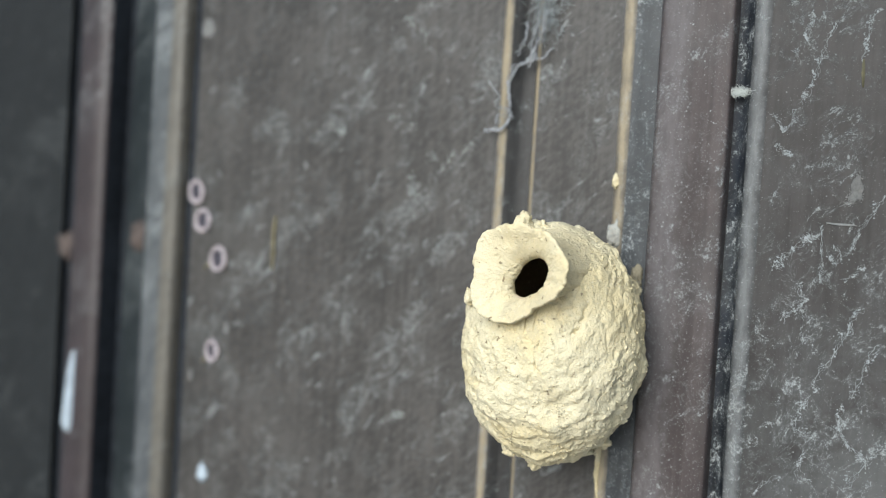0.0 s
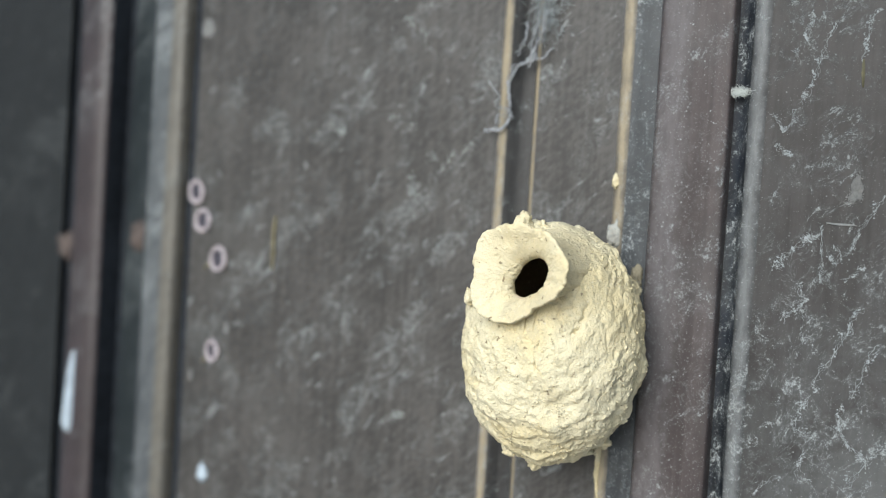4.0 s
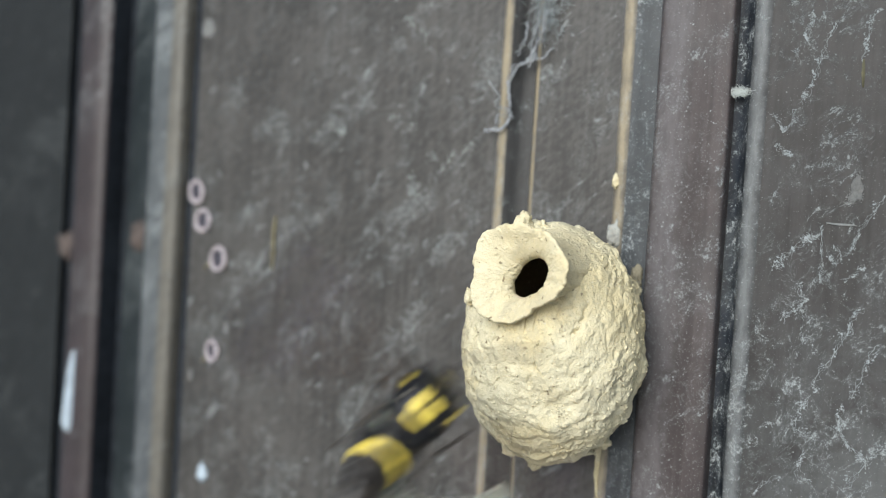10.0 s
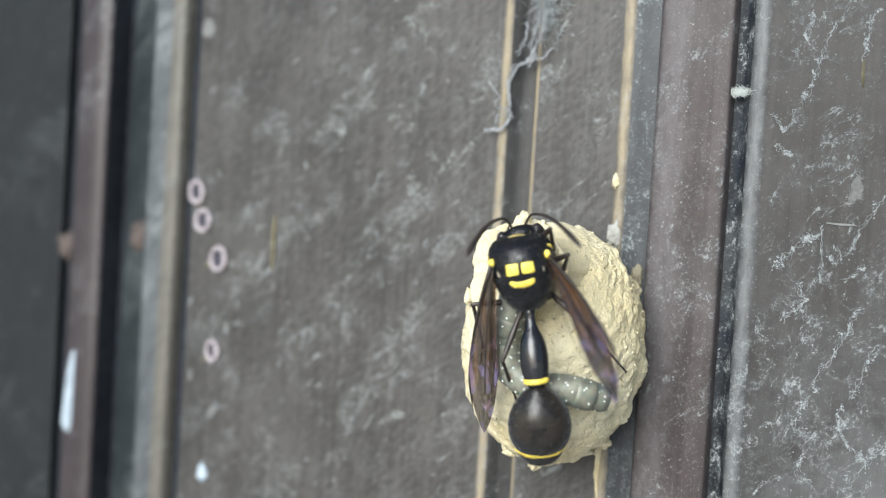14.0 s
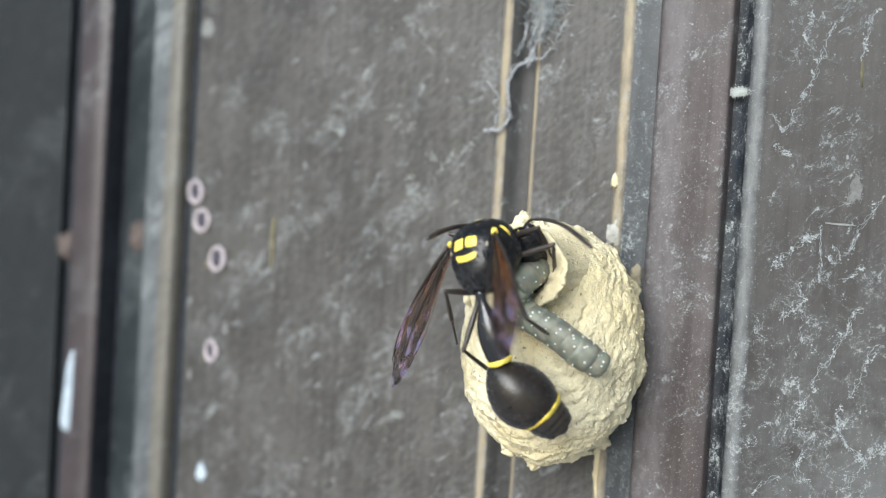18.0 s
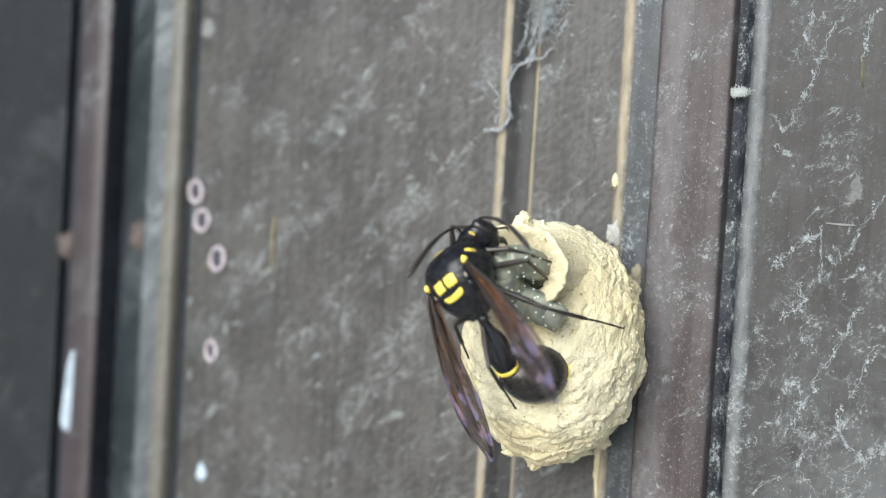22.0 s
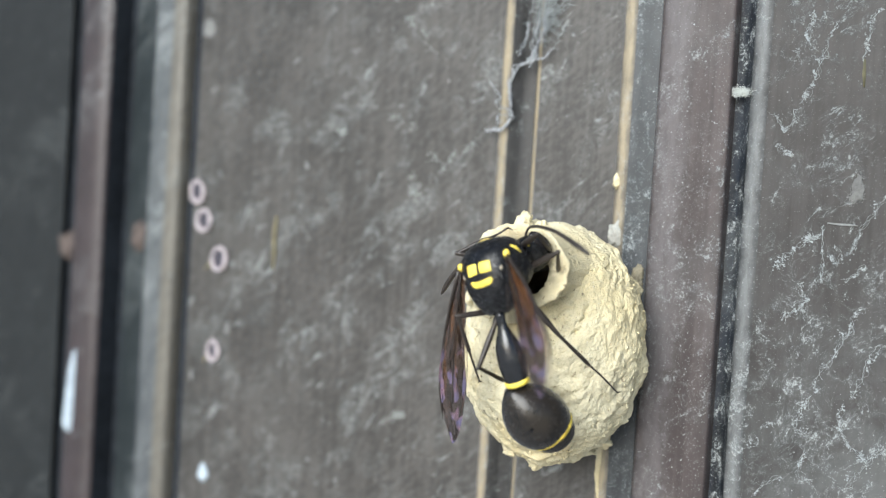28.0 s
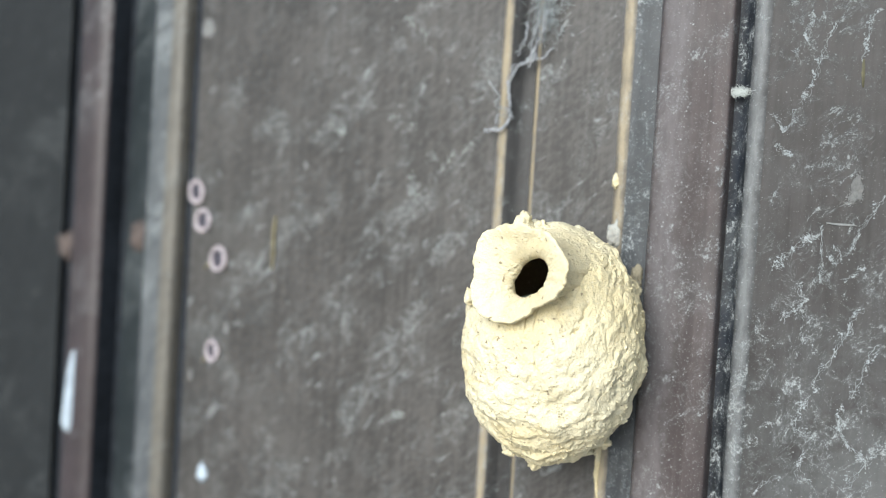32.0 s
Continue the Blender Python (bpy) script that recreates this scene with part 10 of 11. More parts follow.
    walk(SEGMENTS[7], [
        (0, pose(-0.001925, -0.00937, -0.001941, -11, 20.4, 43.7)), (10.6, pose(-0.001925, -0.00937, -0.001941, -11, 20.4, 43.7)),
        (11, pose(-0.00459, -0.009765, -0.003125, -25.8, 20.2, 42.8)), (12, pose(-0.002087, -0.007494, -0.002111, -14.9, 8.6, 21.2)),
        (14.5, pose(-0.002019, -0.006883, -0.002183, -15.7, 6.3, 12.7)), (16.5, pose(0.000239, -0.003658, -0.002784, -21.9, 5.6, 10.1)),
        (17, pose(0.000124, -0.003128, -0.002654, 0.7, 8.3, 17)), (17.5, pose(-0.000539, -0.003736, -0.002785, -27.4, 6.3, 52.9)),
        (18, pose(-0.001001, -0.002577, -0.003481, -13.8, 1.7, 44)), (18.6, pose(0.00036, -0.001799, -0.002723, 33.1, -7.3, 6.3)),
        (19, pose(0.000659, -0.001254, -0.002661, 23, 0, -4.7)), (20, pose(0.000831, -0.000612, -0.002709, -28.6, 4.9, -16.4)),
        (20.5, pose(0.000927, -0.00062, -0.002848, -40.8, 5.4, -15.5)), (21, pose(0.001138, -0.00032, -0.003548, -49.5, 2.3, -19.1)),
        (21.5, pose(0.000992, -0.000421, -0.003341, -44.8, 0.1, -21)), (22, pose(-0.000178, 0.001758, -0.002383, -55.7, -33.9, -63.6)),
        (22.2, pose(0.000132, 0.001359, -0.002623, -65.2, -37.3, -66.5)), (22.4, pose(0.0009, 0.000534, -0.003847, -83, -25.5, -60.6)),
        (22.6, pose(0.000587, -0.000102, -0.005892, -122.3, -11.4, -58.9)), (22.8, pose(-0.000132, -0.000971, -0.007404, -127.3, -16.1, -55.8)),
        (23, pose(-0.001231, -0.002898, -0.009596, -134.9, -25, -48.2)), (23.2, pose(-0.000764, -0.007309, -0.011169, -136.8, -38.8, -6.5)),
        (23.4, pose(-0.000298, -0.011721, -0.012743, -152.2, -47.2, 44.8)), (32, pose(-0.000298, -0.011721, -0.012743, -152.2, -47.2, 44.8)),
    ])
    walk(SEGMENTS[8], [
        (0, pose(-0.000893, -0.009946, -0.001805, -3.8, 14.9, 71.5)), (10.6, pose(-0.000893, -0.009946, -0.001805, -3.8, 14.9, 71.5)),
        (11, pose(-0.003602, -0.010243, -0.002655, -23.4, 14.5, 66.6)), (12, pose(-0.001386, -0.008423, -0.001864, -10.7, 5.7, 47.7)),
        (14.5, pose(-0.001414, -0.00786, -0.001911, -12, 5.4, 46.1)), (16.5, pose(0.000574, -0.004707, -0.00231, -20.8, 0, 22.2)),
        (17, pose(0.000624, -0.004205, -0.002534, -12, 3.2, 30.6)), (17.5, pose(0.000405, -0.00436, -0.002405, -10.5, 8.3, 57.6)),
        (18, pose(-0.000025, -0.003041, -0.00297, -23.5, 9, 61.2)), (18.6, pose(0.000779, -0.00282, -0.00307, -7.1, -3.7, 33.6)),
        (19, pose(0.000772, -0.002308, -0.003183, 6.6, -5.3, 20)), (20, pose(0.000613, -0.001637, -0.003092, 33.5, -1.9, -5.4)),
        (20.5, pose(0.000768, -0.001709, -0.002779, 23.8, -1.1, -6.6)), (21, pose(0.000931, -0.001225, -0.002811, -14.8, -0.6, -7.7)),
        (21.5, pose(0.000795, -0.001399, -0.002739, -4, 1, -1.5)), (22, pose(-0.000991, 0.001172, -0.002001, 3.4, -1, -30.3)),
        (22.2, pose(-0.000675, 0.00112, -0.002009, -3.6, -0.8, -34.8)), (22.3, pose(-0.000156, 0.000999, -0.002421, -29.5, 5.7, -69.3)),
        (22.4, pose(0.000363, 0.000877, -0.002834, -54.4, -3.6, -103.2)), (22.6, pose(0.001028, 0.000296, -0.004857, -104.1, -9.9, -107.7)),
        (22.8, pose(0.000328, -0.000392, -0.006459, -106.9, -32.1, -101.2)), (23, pose(-0.000816, -0.002115, -0.008788, -106.3, -43.8, -96.3)),
        (23.2, pose(-0.001, -0.00656, -0.010592, -90.5, -57.5, -79.7)), (23.4, pose(-0.001185, -0.011005, -0.012396, -76.6, -73.5, -63.5)),
        (32, pose(-0.001185, -0.011005, -0.012396, -76.6, -73.5, -63.5)),
    ])
    walk(SEGMENTS[9], [
        (0, pose(0.000282, -0.010172, -0.001755, -0.5, 11.4, 83.1)), (10.6, pose(0.000282, -0.010172, -0.001755, -0.5, 11.4, 83.1)),
        (11, pose(-0.002509, -0.010489, -0.002228, -18.8, 11.2, 76.6)), (12, pose(-0.000403, -0.009085, -0.001695, -4.5, 5.5, 60.8)),
        (14.5, pose(-0.000443, -0.00853, -0.00171, -6.3, 5.5, 60.4)), (16.5, pose(0.001095, -0.005742, -0.002011, -9.9, 1.8, 32.3)),
        (17, pose(0.001287, -0.005163, -0.002249, -13.4, 2.6, 36.6)), (17.5, pose(0.001456, -0.00492, -0.002259, -4.1, 8, 61.3)),
        (18, pose(0.000948, -0.003659, -0.002655, -11.2, 7.4, 53.5)), (18.6, pose(0.001513, -0.003707, -0.002742, -18.2, 4.7, 40.6)),
        (19, pose(0.001408, -0.003275, -0.002929, -19, 3.9, 38.3)), (20, pose(0.000936, -0.00269, -0.003173, -20.3, 2.1, 33.1)),
        (20.5, pose(0.000872, -0.00283, -0.003053, -10.5, -2.3, 21.3)), (21, pose(0.00084, -0.002393, -0.002992, 9.7, -5.4, 3.3)),
        (21.5, pose(0.000903, -0.002567, -0.00296, 7.3, -7, 13.1)), (22, pose(-0.00133, 0.000092, -0.002327, 31.7, -4.5, -4.4)),
        (22.2, pose(-0.001112, 0.000045, -0.002238, 25.5, -1.2, -9.7)), (22.4, pose(-0.000407, 0.000485, -0.002196, -4.2, 11.6, -37.6)),
        (22.6, pose(0.001054, -0.000045, -0.003741, -60, 11.7, -36.3)), (22.7, pose(0.000915, 0.000026, -0.004601, -90.7, 8, -40)),
        (22.8, pose(0.000776, 0.000098, -0.00546, -120.9, 2.9, -41.3)), (23, pose(-0.000399, -0.001371, -0.007943, -132.8, -4.8, -36.7)),
        (23.4, pose(-0.001782, -0.010024, -0.012064, -158.6, -39.2, 7.6)), (32, pose(-0.001782, -0.010024, -0.012064, -158.6, -39.2, 7.6)),
    ])
    walk(SEGMENTS[10], [
        (0, pose(0.001476, -0.010278, -0.001805, 6.5, 10.1, 87)), (10.6, pose(0.001476, -0.010278, -0.001805, 6.5, 10.1, 87)),
        (11, pose(-0.00136, -0.010655, -0.001932, -9.6, 10.6, 81.5)), (12, pose(0.000684, -0.009585, -0.0017, 3.9, 8.8, 71.6)),
        (14.5, pose(0.00064, -0.009038, -0.00168, 3, 8.9, 71.1)), (16.5, pose(0.001837, -0.006675, -0.001911, 0.6, 9.2, 43.4)),
        (17, pose(0.002028, -0.006083, -0.002048, -3.9, 9.3, 39.9)), (17.5, pose(0.00247, -0.005556, -0.002233, 1.6, 9.9, 52.7)),
        (18, pose(0.001904, -0.00436, -0.002472, -6.4, 9.9, 51)), (18.6, pose(0.002265, -0.004591, -0.002447, -8.1, 8, 36.1)),
        (19, pose(0.002134, -0.004159, -0.002568, -12.8, 7.8, 34.6)), (20, pose(0.001619, -0.003568, -0.002724, -17.9, 7.9, 35.2)),
        (20.5, pose(0.001449, -0.003795, -0.002644, -19.9, 7, 32.6)), (21, pose(0.001232, -0.003473, -0.002789, -20.5, 6.1, 30)),
        (21.5, pose(0.001448, -0.003586, -0.00275, -18.7, 8.4, 36.3)), (21.75, pose(0.000133, -0.002193, -0.002929, 11.7, 3.5, 29.2)),
        (22, pose(-0.001182, -0.0008, -0.003109, 42.3, 2.9, 20.7)), (22.2, pose(-0.001044, -0.000839, -0.003025, 47.1, 3.7, 19.8)),
        (22.4, pose(-0.000804, -0.000555, -0.002496, 38.7, 13.4, 10.5)), (22.5, pose(0.000018, -0.000689, -0.002683, 9.8, 27.9, -2.9)),
        (22.6, pose(0.000841, -0.000824, -0.00287, -25.3, 33.6, -24.2)), (22.8, pose(0.001105, 0.000143, -0.004354, -77.3, 20.5, -48.3)),
        (23, pose(0.000047, -0.000732, -0.007031, -126.2, -13.6, -55.8)), (23.4, pose(-0.002, -0.008896, -0.011738, -157.5, -48.3, -13.5)),
        (32, pose(-0.002, -0.008896, -0.011738, -157.5, -48.3, -13.5)),
    ])
    walk(SEGMENTS[11], [
        (0, pose(0.002647, -0.010349, -0.002046, 16, 8.9, 90.3)), (10.6, pose(0.002647, -0.010349, -0.002046, 16, 8.9, 90.3)),
        (11, pose(-0.000169, -0.010737, -0.001819, -2, 9.5, 88.3)), (12, pose(0.001833, -0.009901, -0.001836, 9.4, 9, 78)),
        (14.5, pose(0.001794, -0.009341, -0.0018, 8.7, 8.8, 78.7)), (16.5, pose(0.002727, -0.00747, -0.00201, 8.3, 11.6, 54.2)),
        (17, pose(0.002853, -0.00695, -0.002083, 6, 12.5, 47.6)), (17.5, pose(0.003372, -0.006342, -0.002316, 6.6, 12.5, 47.7)),
        (18, pose(0.00281, -0.005142, -0.002409, 0.2, 12.6, 46)), (18.6, pose(0.002965, -0.00556, -0.002349, -2.2, 12.4, 34.5)),
        (19, pose(0.002779, -0.005155, -0.002397, -5.8, 12.2, 30)), (20, pose(0.00232, -0.00451, -0.002486, -8.2, 12.7, 35.3)),
        (20.5, pose(0.002116, -0.004754, -0.002384, -7.8, 12.5, 34.2)), (21, pose(0.001879, -0.00442, -0.002444, -10.6, 12.3, 32.2)),
        (21.5, pose(0.002158, -0.004504, -0.002462, -8.4, 12.3, 32.6)), (22, pose(-0.00072, -0.001665, -0.003768, 11.7, 13.9, 45.4)),
        (22.2, pose(-0.000616, -0.001666, -0.003743, 11.6, 14.1, 44)), (22.4, pose(-0.000604, -0.001385, -0.003332, 41.4, 15.3, 37.8)),
        (22.6, pose(0.000766, -0.001904, -0.003257, 20.8, 30, 17.2)), (22.7, pose(0.000885, -0.001237, -0.00333, -17, 40.9, -15.3)),
        (22.8, pose(0.001003, -0.000569, -0.003403, -56.3, 32.3, -49.2)), (22.9, pose(0.000755, -0.000379, -0.004735, -91, 8.3, -73.9)),
        (23, pose(0.000508, -0.000189, -0.006066, -115.6, -23.7, -82.4)), (23.4, pose(-0.002003, -0.007732, -0.011446, -147.8, -63.9, -31.8)),
        (32, pose(-0.002003, -0.007732, -0.011446, -147.8, -63.9, -31.8)),
    ])
    walk(SEGMENTS[12], [
        (0, pose(0.003781, -0.010347, -0.002436, 21.9, 6.9, 95.9)), (10.6, pose(0.003781, -0.010347, -0.002436, 21.9, 6.9, 95.9)),
        (11, pose(0.00103, -0.010716, -0.001831, 2.9, 7.7, 93.9)), (12, pose(0.002966, -0.010185, -0.002106, 17.9, 8.2, 76.4)),
        (14.5, pose(0.002932, -0.009629, -0.002044, 15.7, 8.8, 74.3)), (16.5, pose(0.003675, -0.008165, -0.002245, 15.3, 13.1, 57.2)),
        (17, pose(0.003724, -0.007751, -0.00228, 13.3, 14.7, 50.8)), (17.5, pose(0.004197, -0.007191, -0.002507, 12.7, 15.8, 45.8)),
        (18, pose(0.003642, -0.006004, -0.002469, 5.8, 16.1, 44.4)), (18.6, pose(0.003639, -0.006552, -0.002365, 4.2, 16.8, 34.8)),
        (19, pose(0.003395, -0.006182, -0.002341, 0.9, 17, 31.6)), (20, pose(0.003031, -0.005471, -0.002378, -2.1, 16.9, 34.4)),
        (20.5, pose(0.002825, -0.005716, -0.00228, -2.4, 16.9, 35.2)), (21, pose(0.002579, -0.005382, -0.002293, -4.4, 16.9, 34.7)),
        (21.5, pose(0.002824, -0.005494, -0.002337, -4, 16.7, 32.5)), (22, pose(0.000252, -0.002244, -0.003468, -26.1, 16.8, 59.4)),
        (22.2, pose(0.000306, -0.002312, -0.003411, -27, 14.4, 54.5)), (22.4, pose(0.000097, -0.002215, -0.003502, -21.7, 11.8, 49.5)),
        (22.6, pose(0.001146, -0.00297, -0.003007, -24.9, 1.9, 26.5)), (22.8, pose(0.000942, -0.001548, -0.002751, -8.6, -6.7, 7.8)),
        (22.9, pose(0.000937, -0.000765, -0.003879, -41.2, -8.7, 27.3)), (23, pose(0.000931, 0.000018, -0.005007, -72.4, -0.1, 44.7)),
        (23.2, pose(-0.000499, -0.003274, -0.008089, -81, 37.5, 71)), (23.4, pose(-0.00193, -0.006567, -0.01117, -48.1, 72.3, 128.6)),
        (32, pose(-0.00193, -0.006567, -0.01117, -48.1, 72.3, 128.6)),
    ])
    walk(SEGMENTS[13], [
        (0, pose(0.00486, -0.010185, -0.00293, 28.2, 2.4, 107.6)), (10.6, pose(0.00486, -0.010185, -0.00293, 28.2, 2.4, 107.6)),
        (11, pose(0.002211, -0.010563, -0.001955, 10.8, 4.3, 104)), (12, pose(0.004003, -0.010531, -0.002593, 30.1, 9, 75.4)),
        (14.5, pose(0.003942, -0.010093, -0.002482, 28.1, 13.6, 67)), (16.5, pose(0.004563, -0.008857, -0.002657, 27.2, 17.2, 59.7)),
        (17, pose(0.004549, -0.008546, -0.002631, 24.1, 19.9, 53.9)), (17.5, pose(0.004932, -0.008074, -0.002846, 22.8, 23, 45.9)),
        (18, pose(0.00445, -0.006871, -0.002651, 14.4, 21.8, 49)), (18.6, pose(0.004278, -0.00755, -0.002541, 14.3, 24.1, 37.5)),
        (19, pose(0.004035, -0.007189, -0.002461, 12, 23.9, 38.1)), (20, pose(0.003679, -0.006478, -0.002419, 6.4, 24.7, 33.5)),
        (20.5, pose(0.003496, -0.006709, -0.002305, 6, 24.6, 34.5)), (21, pose(0.003246, -0.006378, -0.002275, 3.3, 24.8, 32.7)),
        (21.5, pose(0.003483, -0.006497, -0.002321, 3.9, 24.7, 34.5)), (22, pose(0.001262, -0.002722, -0.003048, -12.2, 22.2, 54.1)),
        (22.2, pose(0.001271, -0.002871, -0.002981, -12.3, 21.7, 51.6)), (22.4, pose(0.001023, -0.002796, -0.003011, -18.7, 21.3, 50)),
        (22.6, pose(0.00165, -0.003964, -0.002572, -14.7, 10.1, 22.3)), (22.8, pose(0.001219, -0.002684, -0.002972, 4.2, 9.1, 18.7)),
        (22.9, pose(0.001128, -0.001496, -0.003416, -33.4, 16, -0.6)), (23, pose(0.001036, -0.000308, -0.00386, -71.1, 9.7, -20.1)),
        (23.133, pose(0.000084, -0.002006, -0.006207, -84.4, -17.8, -50)), (23.267, pose(-0.000868, -0.003704, -0.008554, -81, -48.1, -82.8)),
        (23.4, pose(-0.001821, -0.005402, -0.010901, -32.9, -65.7, -155.2)), (32, pose(-0.001821, -0.005402, -0.010901, -32.9, -65.7, -155.2)),
    ])
    walk(SEGMENTS[14], [
        (0, pose(0.005798, -0.009783, -0.003557, 33.1, -1, 116.3)), (10.6, pose(0.005798, -0.009783, -0.003557, 33.1, -1, 116.3)),
        (11, pose(0.003313, -0.010206, -0.002262, 16.9, 2.3, 111.2)), (12, pose(0.004951, -0.010884, -0.003238, 34.2, 11.5, 77.1)),
        (14.5, pose(0.004813, -0.010656, -0.003085, 33.1, 17.7, 67.2)), (16.5, pose(0.005374, -0.009518, -0.003243, 33, 20.1, 63.3)),
        (17, pose(0.005309, -0.009304, -0.003165, 31, 23.1, 58.2)), (17.5, pose(0.005562, -0.00898, -0.003318, 27.5, 28.2, 47.9)),
        (18, pose(0.005227, -0.007697, -0.003039, 24.7, 25.1, 54)), (18.6, pose(0.004874, -0.008542, -0.002858, 18.9, 29.9, 40.5)),
        (19, pose(0.004678, -0.00816, -0.002747, 17.2, 29.4, 42.3)), (20, pose(0.004274, -0.007508, -0.002578, 9.8, 31.1, 34.8)),
        (20.5, pose(0.004106, -0.007727, -0.002477, 11.2, 30.9, 36.3)), (21, pose(0.003845, -0.007411, -0.002392, 7.9, 31.3, 33.7)),
        (21.5, pose(0.004119, -0.0075, -0.002483, 11.8, 30.7, 38.2)), (22, pose(0.002255, -0.003381, -0.00291, -4.9, 27.1, 53.1)),
        (22.2, pose(0.002249, -0.003551, -0.002843, -4.8, 27, 52.6)), (22.4, pose(0.002008, -0.003454, -0.002831, -5.3, 27.2, 54.3)),
        (22.6, pose(0.00214, -0.005034, -0.002337, -10.6, 20.3, 20.8)), (22.8, pose(0.001652, -0.003764, -0.002719, -20.5, 19.7, 17.6)),
        (23, pose(0.00112, -0.001081, -0.003075, 0.1, 15.3, 6.3)), (23.133, pose(0.000177, -0.002134, -0.005593, 8.6, 2, 62.3)),
        (23.267, pose(-0.000766, -0.003187, -0.008111, 2.3, -12.5, 117.7)), (23.4, pose(-0.001708, -0.004239, -0.010628, -13.7, -15.1, 176.3)),
        (32, pose(-0.001708, -0.004239, -0.010628, -13.7, -15.1, 176.3)),
    ])
    walk(TAIL[0], [
        (0, pose(0, -0.00580, -0.00028, 0, 0, 0)), (10.5, pose(0, -0.00580, -0.00028, 0, 0, 0)), (10.6, pose(0, -0.00530, -0.00026, 0, 0, 0)), (11, pose(0, -0.00530, -0.00026, 0, 0, 0)), (12, pose(0, -0.00495, -0.00026, 0, 0, 0)), (14.5, pose(0, -0.00495, -0.00026, 0, 0, 0)), (16.5, pose(0, -0.00530, -0.00026, 0, 0, 0)), (18.2, pose(0, -0.00530, -0.00026, 0, 0, 0)), (19, pose(0, -0.00505, -0.00026, 0, 0, 0)), (24, pose(0, -0.00505, -0.00026, 0, 0, 0)), (25.5, pose(0, -0.00530, -0.00026, 0, 0, 0)), (27.5, pose(0, -0.00505, -0.00026, 0, 0, 0)), (28.5, pose(0, -0.00495, -0.00026, 0, 0, 0)), (29, pose(0, -0.00505, -0.00026, 0, 0, 0)), (30, pose(0, -0.00495, -0.00026, 0, 0, 0)), (31.3, pose(0, -0.00495, -0.00026, 0, 0, 0)), (31.4, pose(0, -0.00580, -0.00028, 0, 0, 0)), (32, pose(0, -0.00580, -0.00028, 0, 0, 0)),
    ])
    walk(TAIL[1], [
        (0, pose(0, -0.00710, -0.00033, 0, 0, 0)), (10.5, pose(0, -0.00710, -0.00033, 0, 0, 0)), (10.6, pose(0, -0.00590, -0.00034, 0, 0, 0)), (11, pose(0, -0.00590, -0.00034, 0, 0, 0)), (12, pose(0, -0.00525, -0.00034, 0, 0, 0)), (14.5, pose(0, -0.00525, -0.00034, 0, 0, 0)), (16.5, pose(0, -0.00590, -0.00034, 0, 0, 0)), (18.2, pose(0, -0.00590, -0.00034, 0, 0, 0)), (19, pose(0, -0.00545, -0.00034, 0, 0, 0)), (24, pose(0, -0.00545, -0.00034, 0, 0, 0)), (25.5, pose(0, -0.00590, -0.00034, 0, 0, 0)), (27.5, pose(0, -0.00545, -0.00034, 0, 0, 0)), (28.5, pose(0, -0.00525, -0.00034, 0, 0, 0)), (29, pose(0, -0.00545, -0.00034, 0, 0, 0)), (30, pose(0, -0.00525, -0.00034, 0, 0, 0)), (31.3, pose(0, -0.00525, -0.00034, 0, 0, 0)), (31.4, pose(0, -0.00710, -0.00033, 0, 0, 0)), (32, pose(0, -0.00710, -0.00033, 0, 0, 0)),
    ])
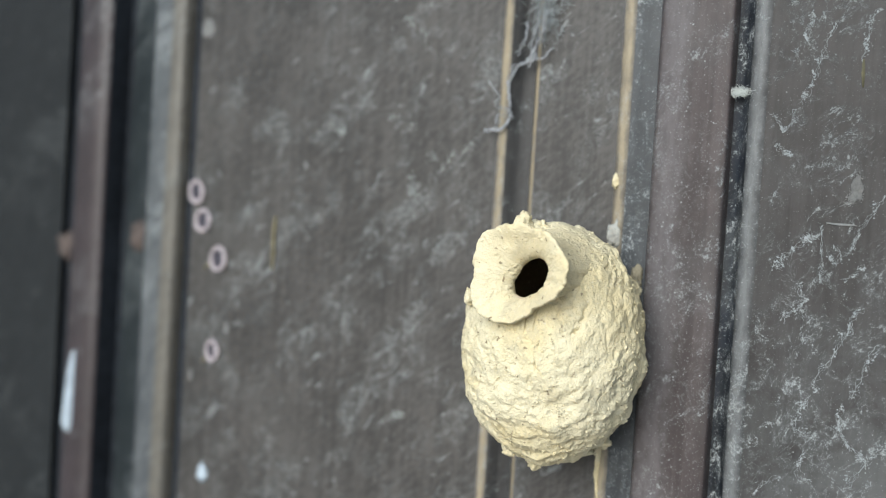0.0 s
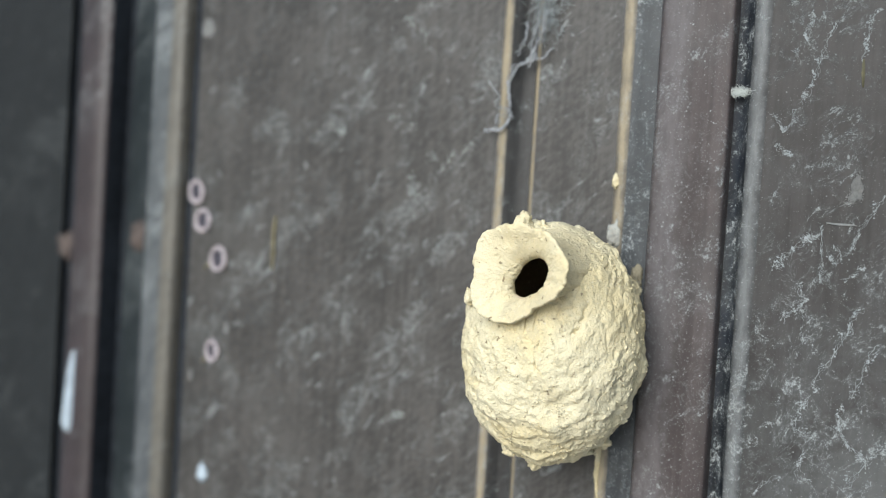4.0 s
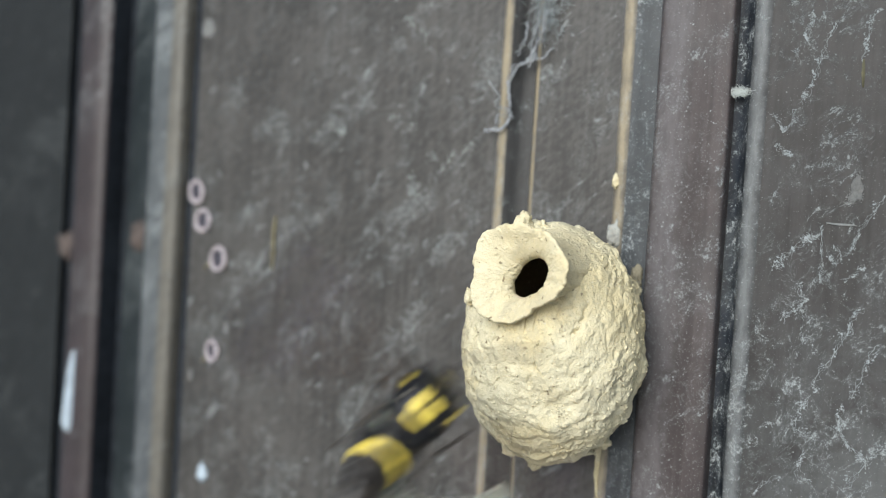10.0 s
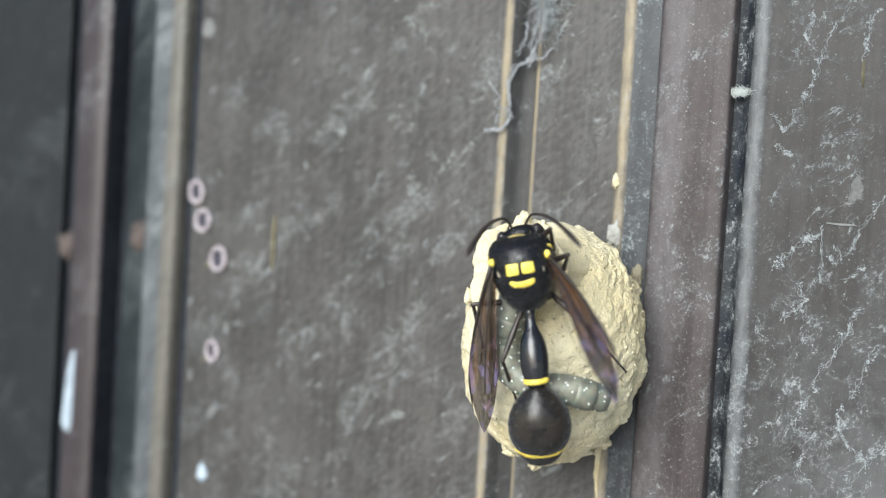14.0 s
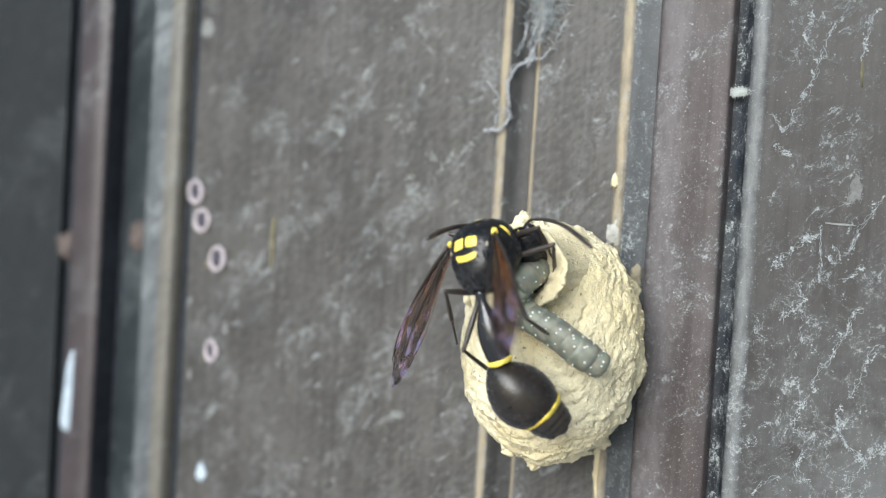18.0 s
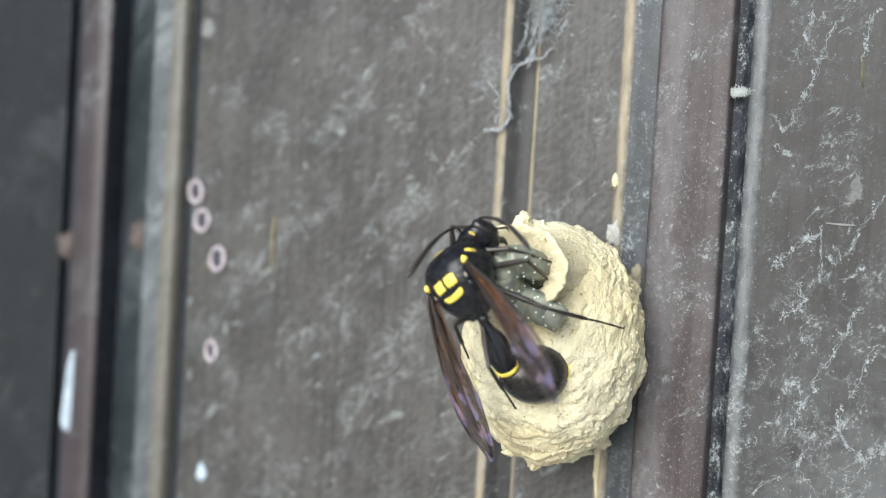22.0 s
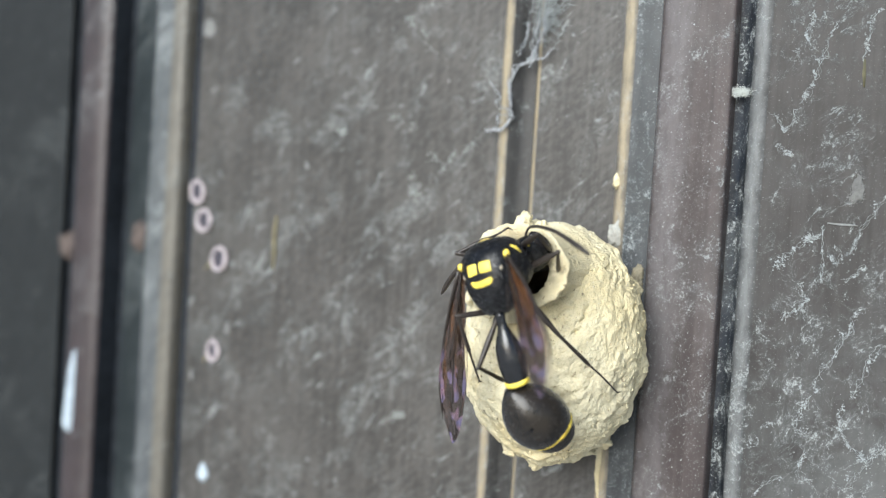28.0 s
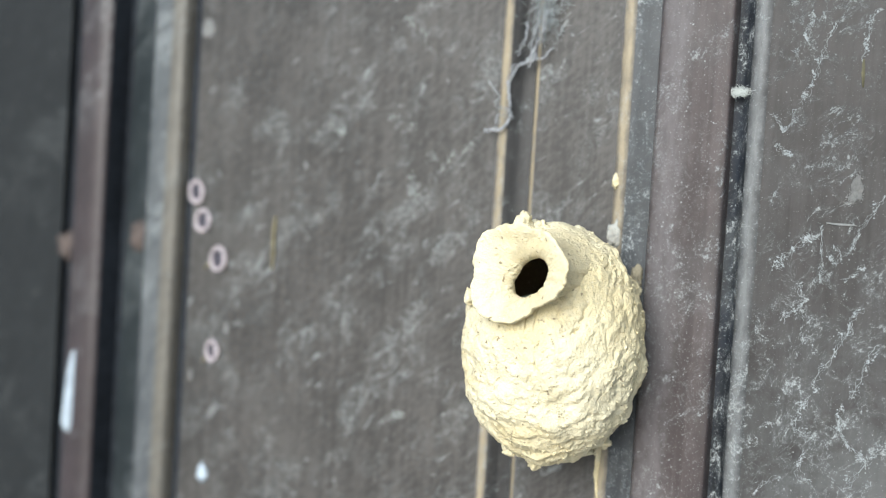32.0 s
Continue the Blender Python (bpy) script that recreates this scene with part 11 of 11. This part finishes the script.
    walk(TAIL[2], [
        (0, pose(0, -0.00840, -0.00038, 0, 0, 0)), (10.5, pose(0, -0.00840, -0.00038, 0, 0, 0)), (10.6, pose(0, -0.00650, -0.00042, 0, 0, 0)), (11, pose(0, -0.00650, -0.00042, 0, 0, 0)), (12, pose(0, -0.00555, -0.00042, 0, 0, 0)), (14.5, pose(0, -0.00555, -0.00042, 0, 0, 0)), (16.5, pose(0, -0.00650, -0.00042, 0, 0, 0)), (18.2, pose(0, -0.00650, -0.00042, 0, 0, 0)), (19, pose(0, -0.00585, -0.00042, 0, 0, 0)), (24, pose(0, -0.00585, -0.00042, 0, 0, 0)), (25.5, pose(0, -0.00650, -0.00042, 0, 0, 0)), (27.5, pose(0, -0.00585, -0.00042, 0, 0, 0)), (28.5, pose(0, -0.00555, -0.00042, 0, 0, 0)), (29, pose(0, -0.00585, -0.00042, 0, 0, 0)), (30, pose(0, -0.00555, -0.00042, 0, 0, 0)), (31.3, pose(0, -0.00555, -0.00042, 0, 0, 0)), (31.4, pose(0, -0.00840, -0.00038, 0, 0, 0)), (32, pose(0, -0.00840, -0.00038, 0, 0, 0)),
    ])
    walk(TAIL[3], [
        (0, pose(0, -0.00960, -0.00043, 0, 0, 0)), (10.5, pose(0, -0.00960, -0.00043, 0, 0, 0)), (10.6, pose(0, -0.00710, -0.00050, 0, 0, 0)), (11, pose(0, -0.00710, -0.00050, 0, 0, 0)), (12, pose(0, -0.00585, -0.00050, 0, 0, 0)), (14.5, pose(0, -0.00585, -0.00050, 0, 0, 0)), (16.5, pose(0, -0.00710, -0.00050, 0, 0, 0)), (18.2, pose(0, -0.00710, -0.00050, 0, 0, 0)), (19, pose(0, -0.00625, -0.00050, 0, 0, 0)), (24, pose(0, -0.00625, -0.00050, 0, 0, 0)), (25.5, pose(0, -0.00710, -0.00050, 0, 0, 0)), (27.5, pose(0, -0.00625, -0.00050, 0, 0, 0)), (28.5, pose(0, -0.00585, -0.00050, 0, 0, 0)), (29, pose(0, -0.00625, -0.00050, 0, 0, 0)), (30, pose(0, -0.00585, -0.00050, 0, 0, 0)), (31.3, pose(0, -0.00585, -0.00050, 0, 0, 0)), (31.4, pose(0, -0.00960, -0.00043, 0, 0, 0)), (32, pose(0, -0.00960, -0.00043, 0, 0, 0)),
    ])


motions()
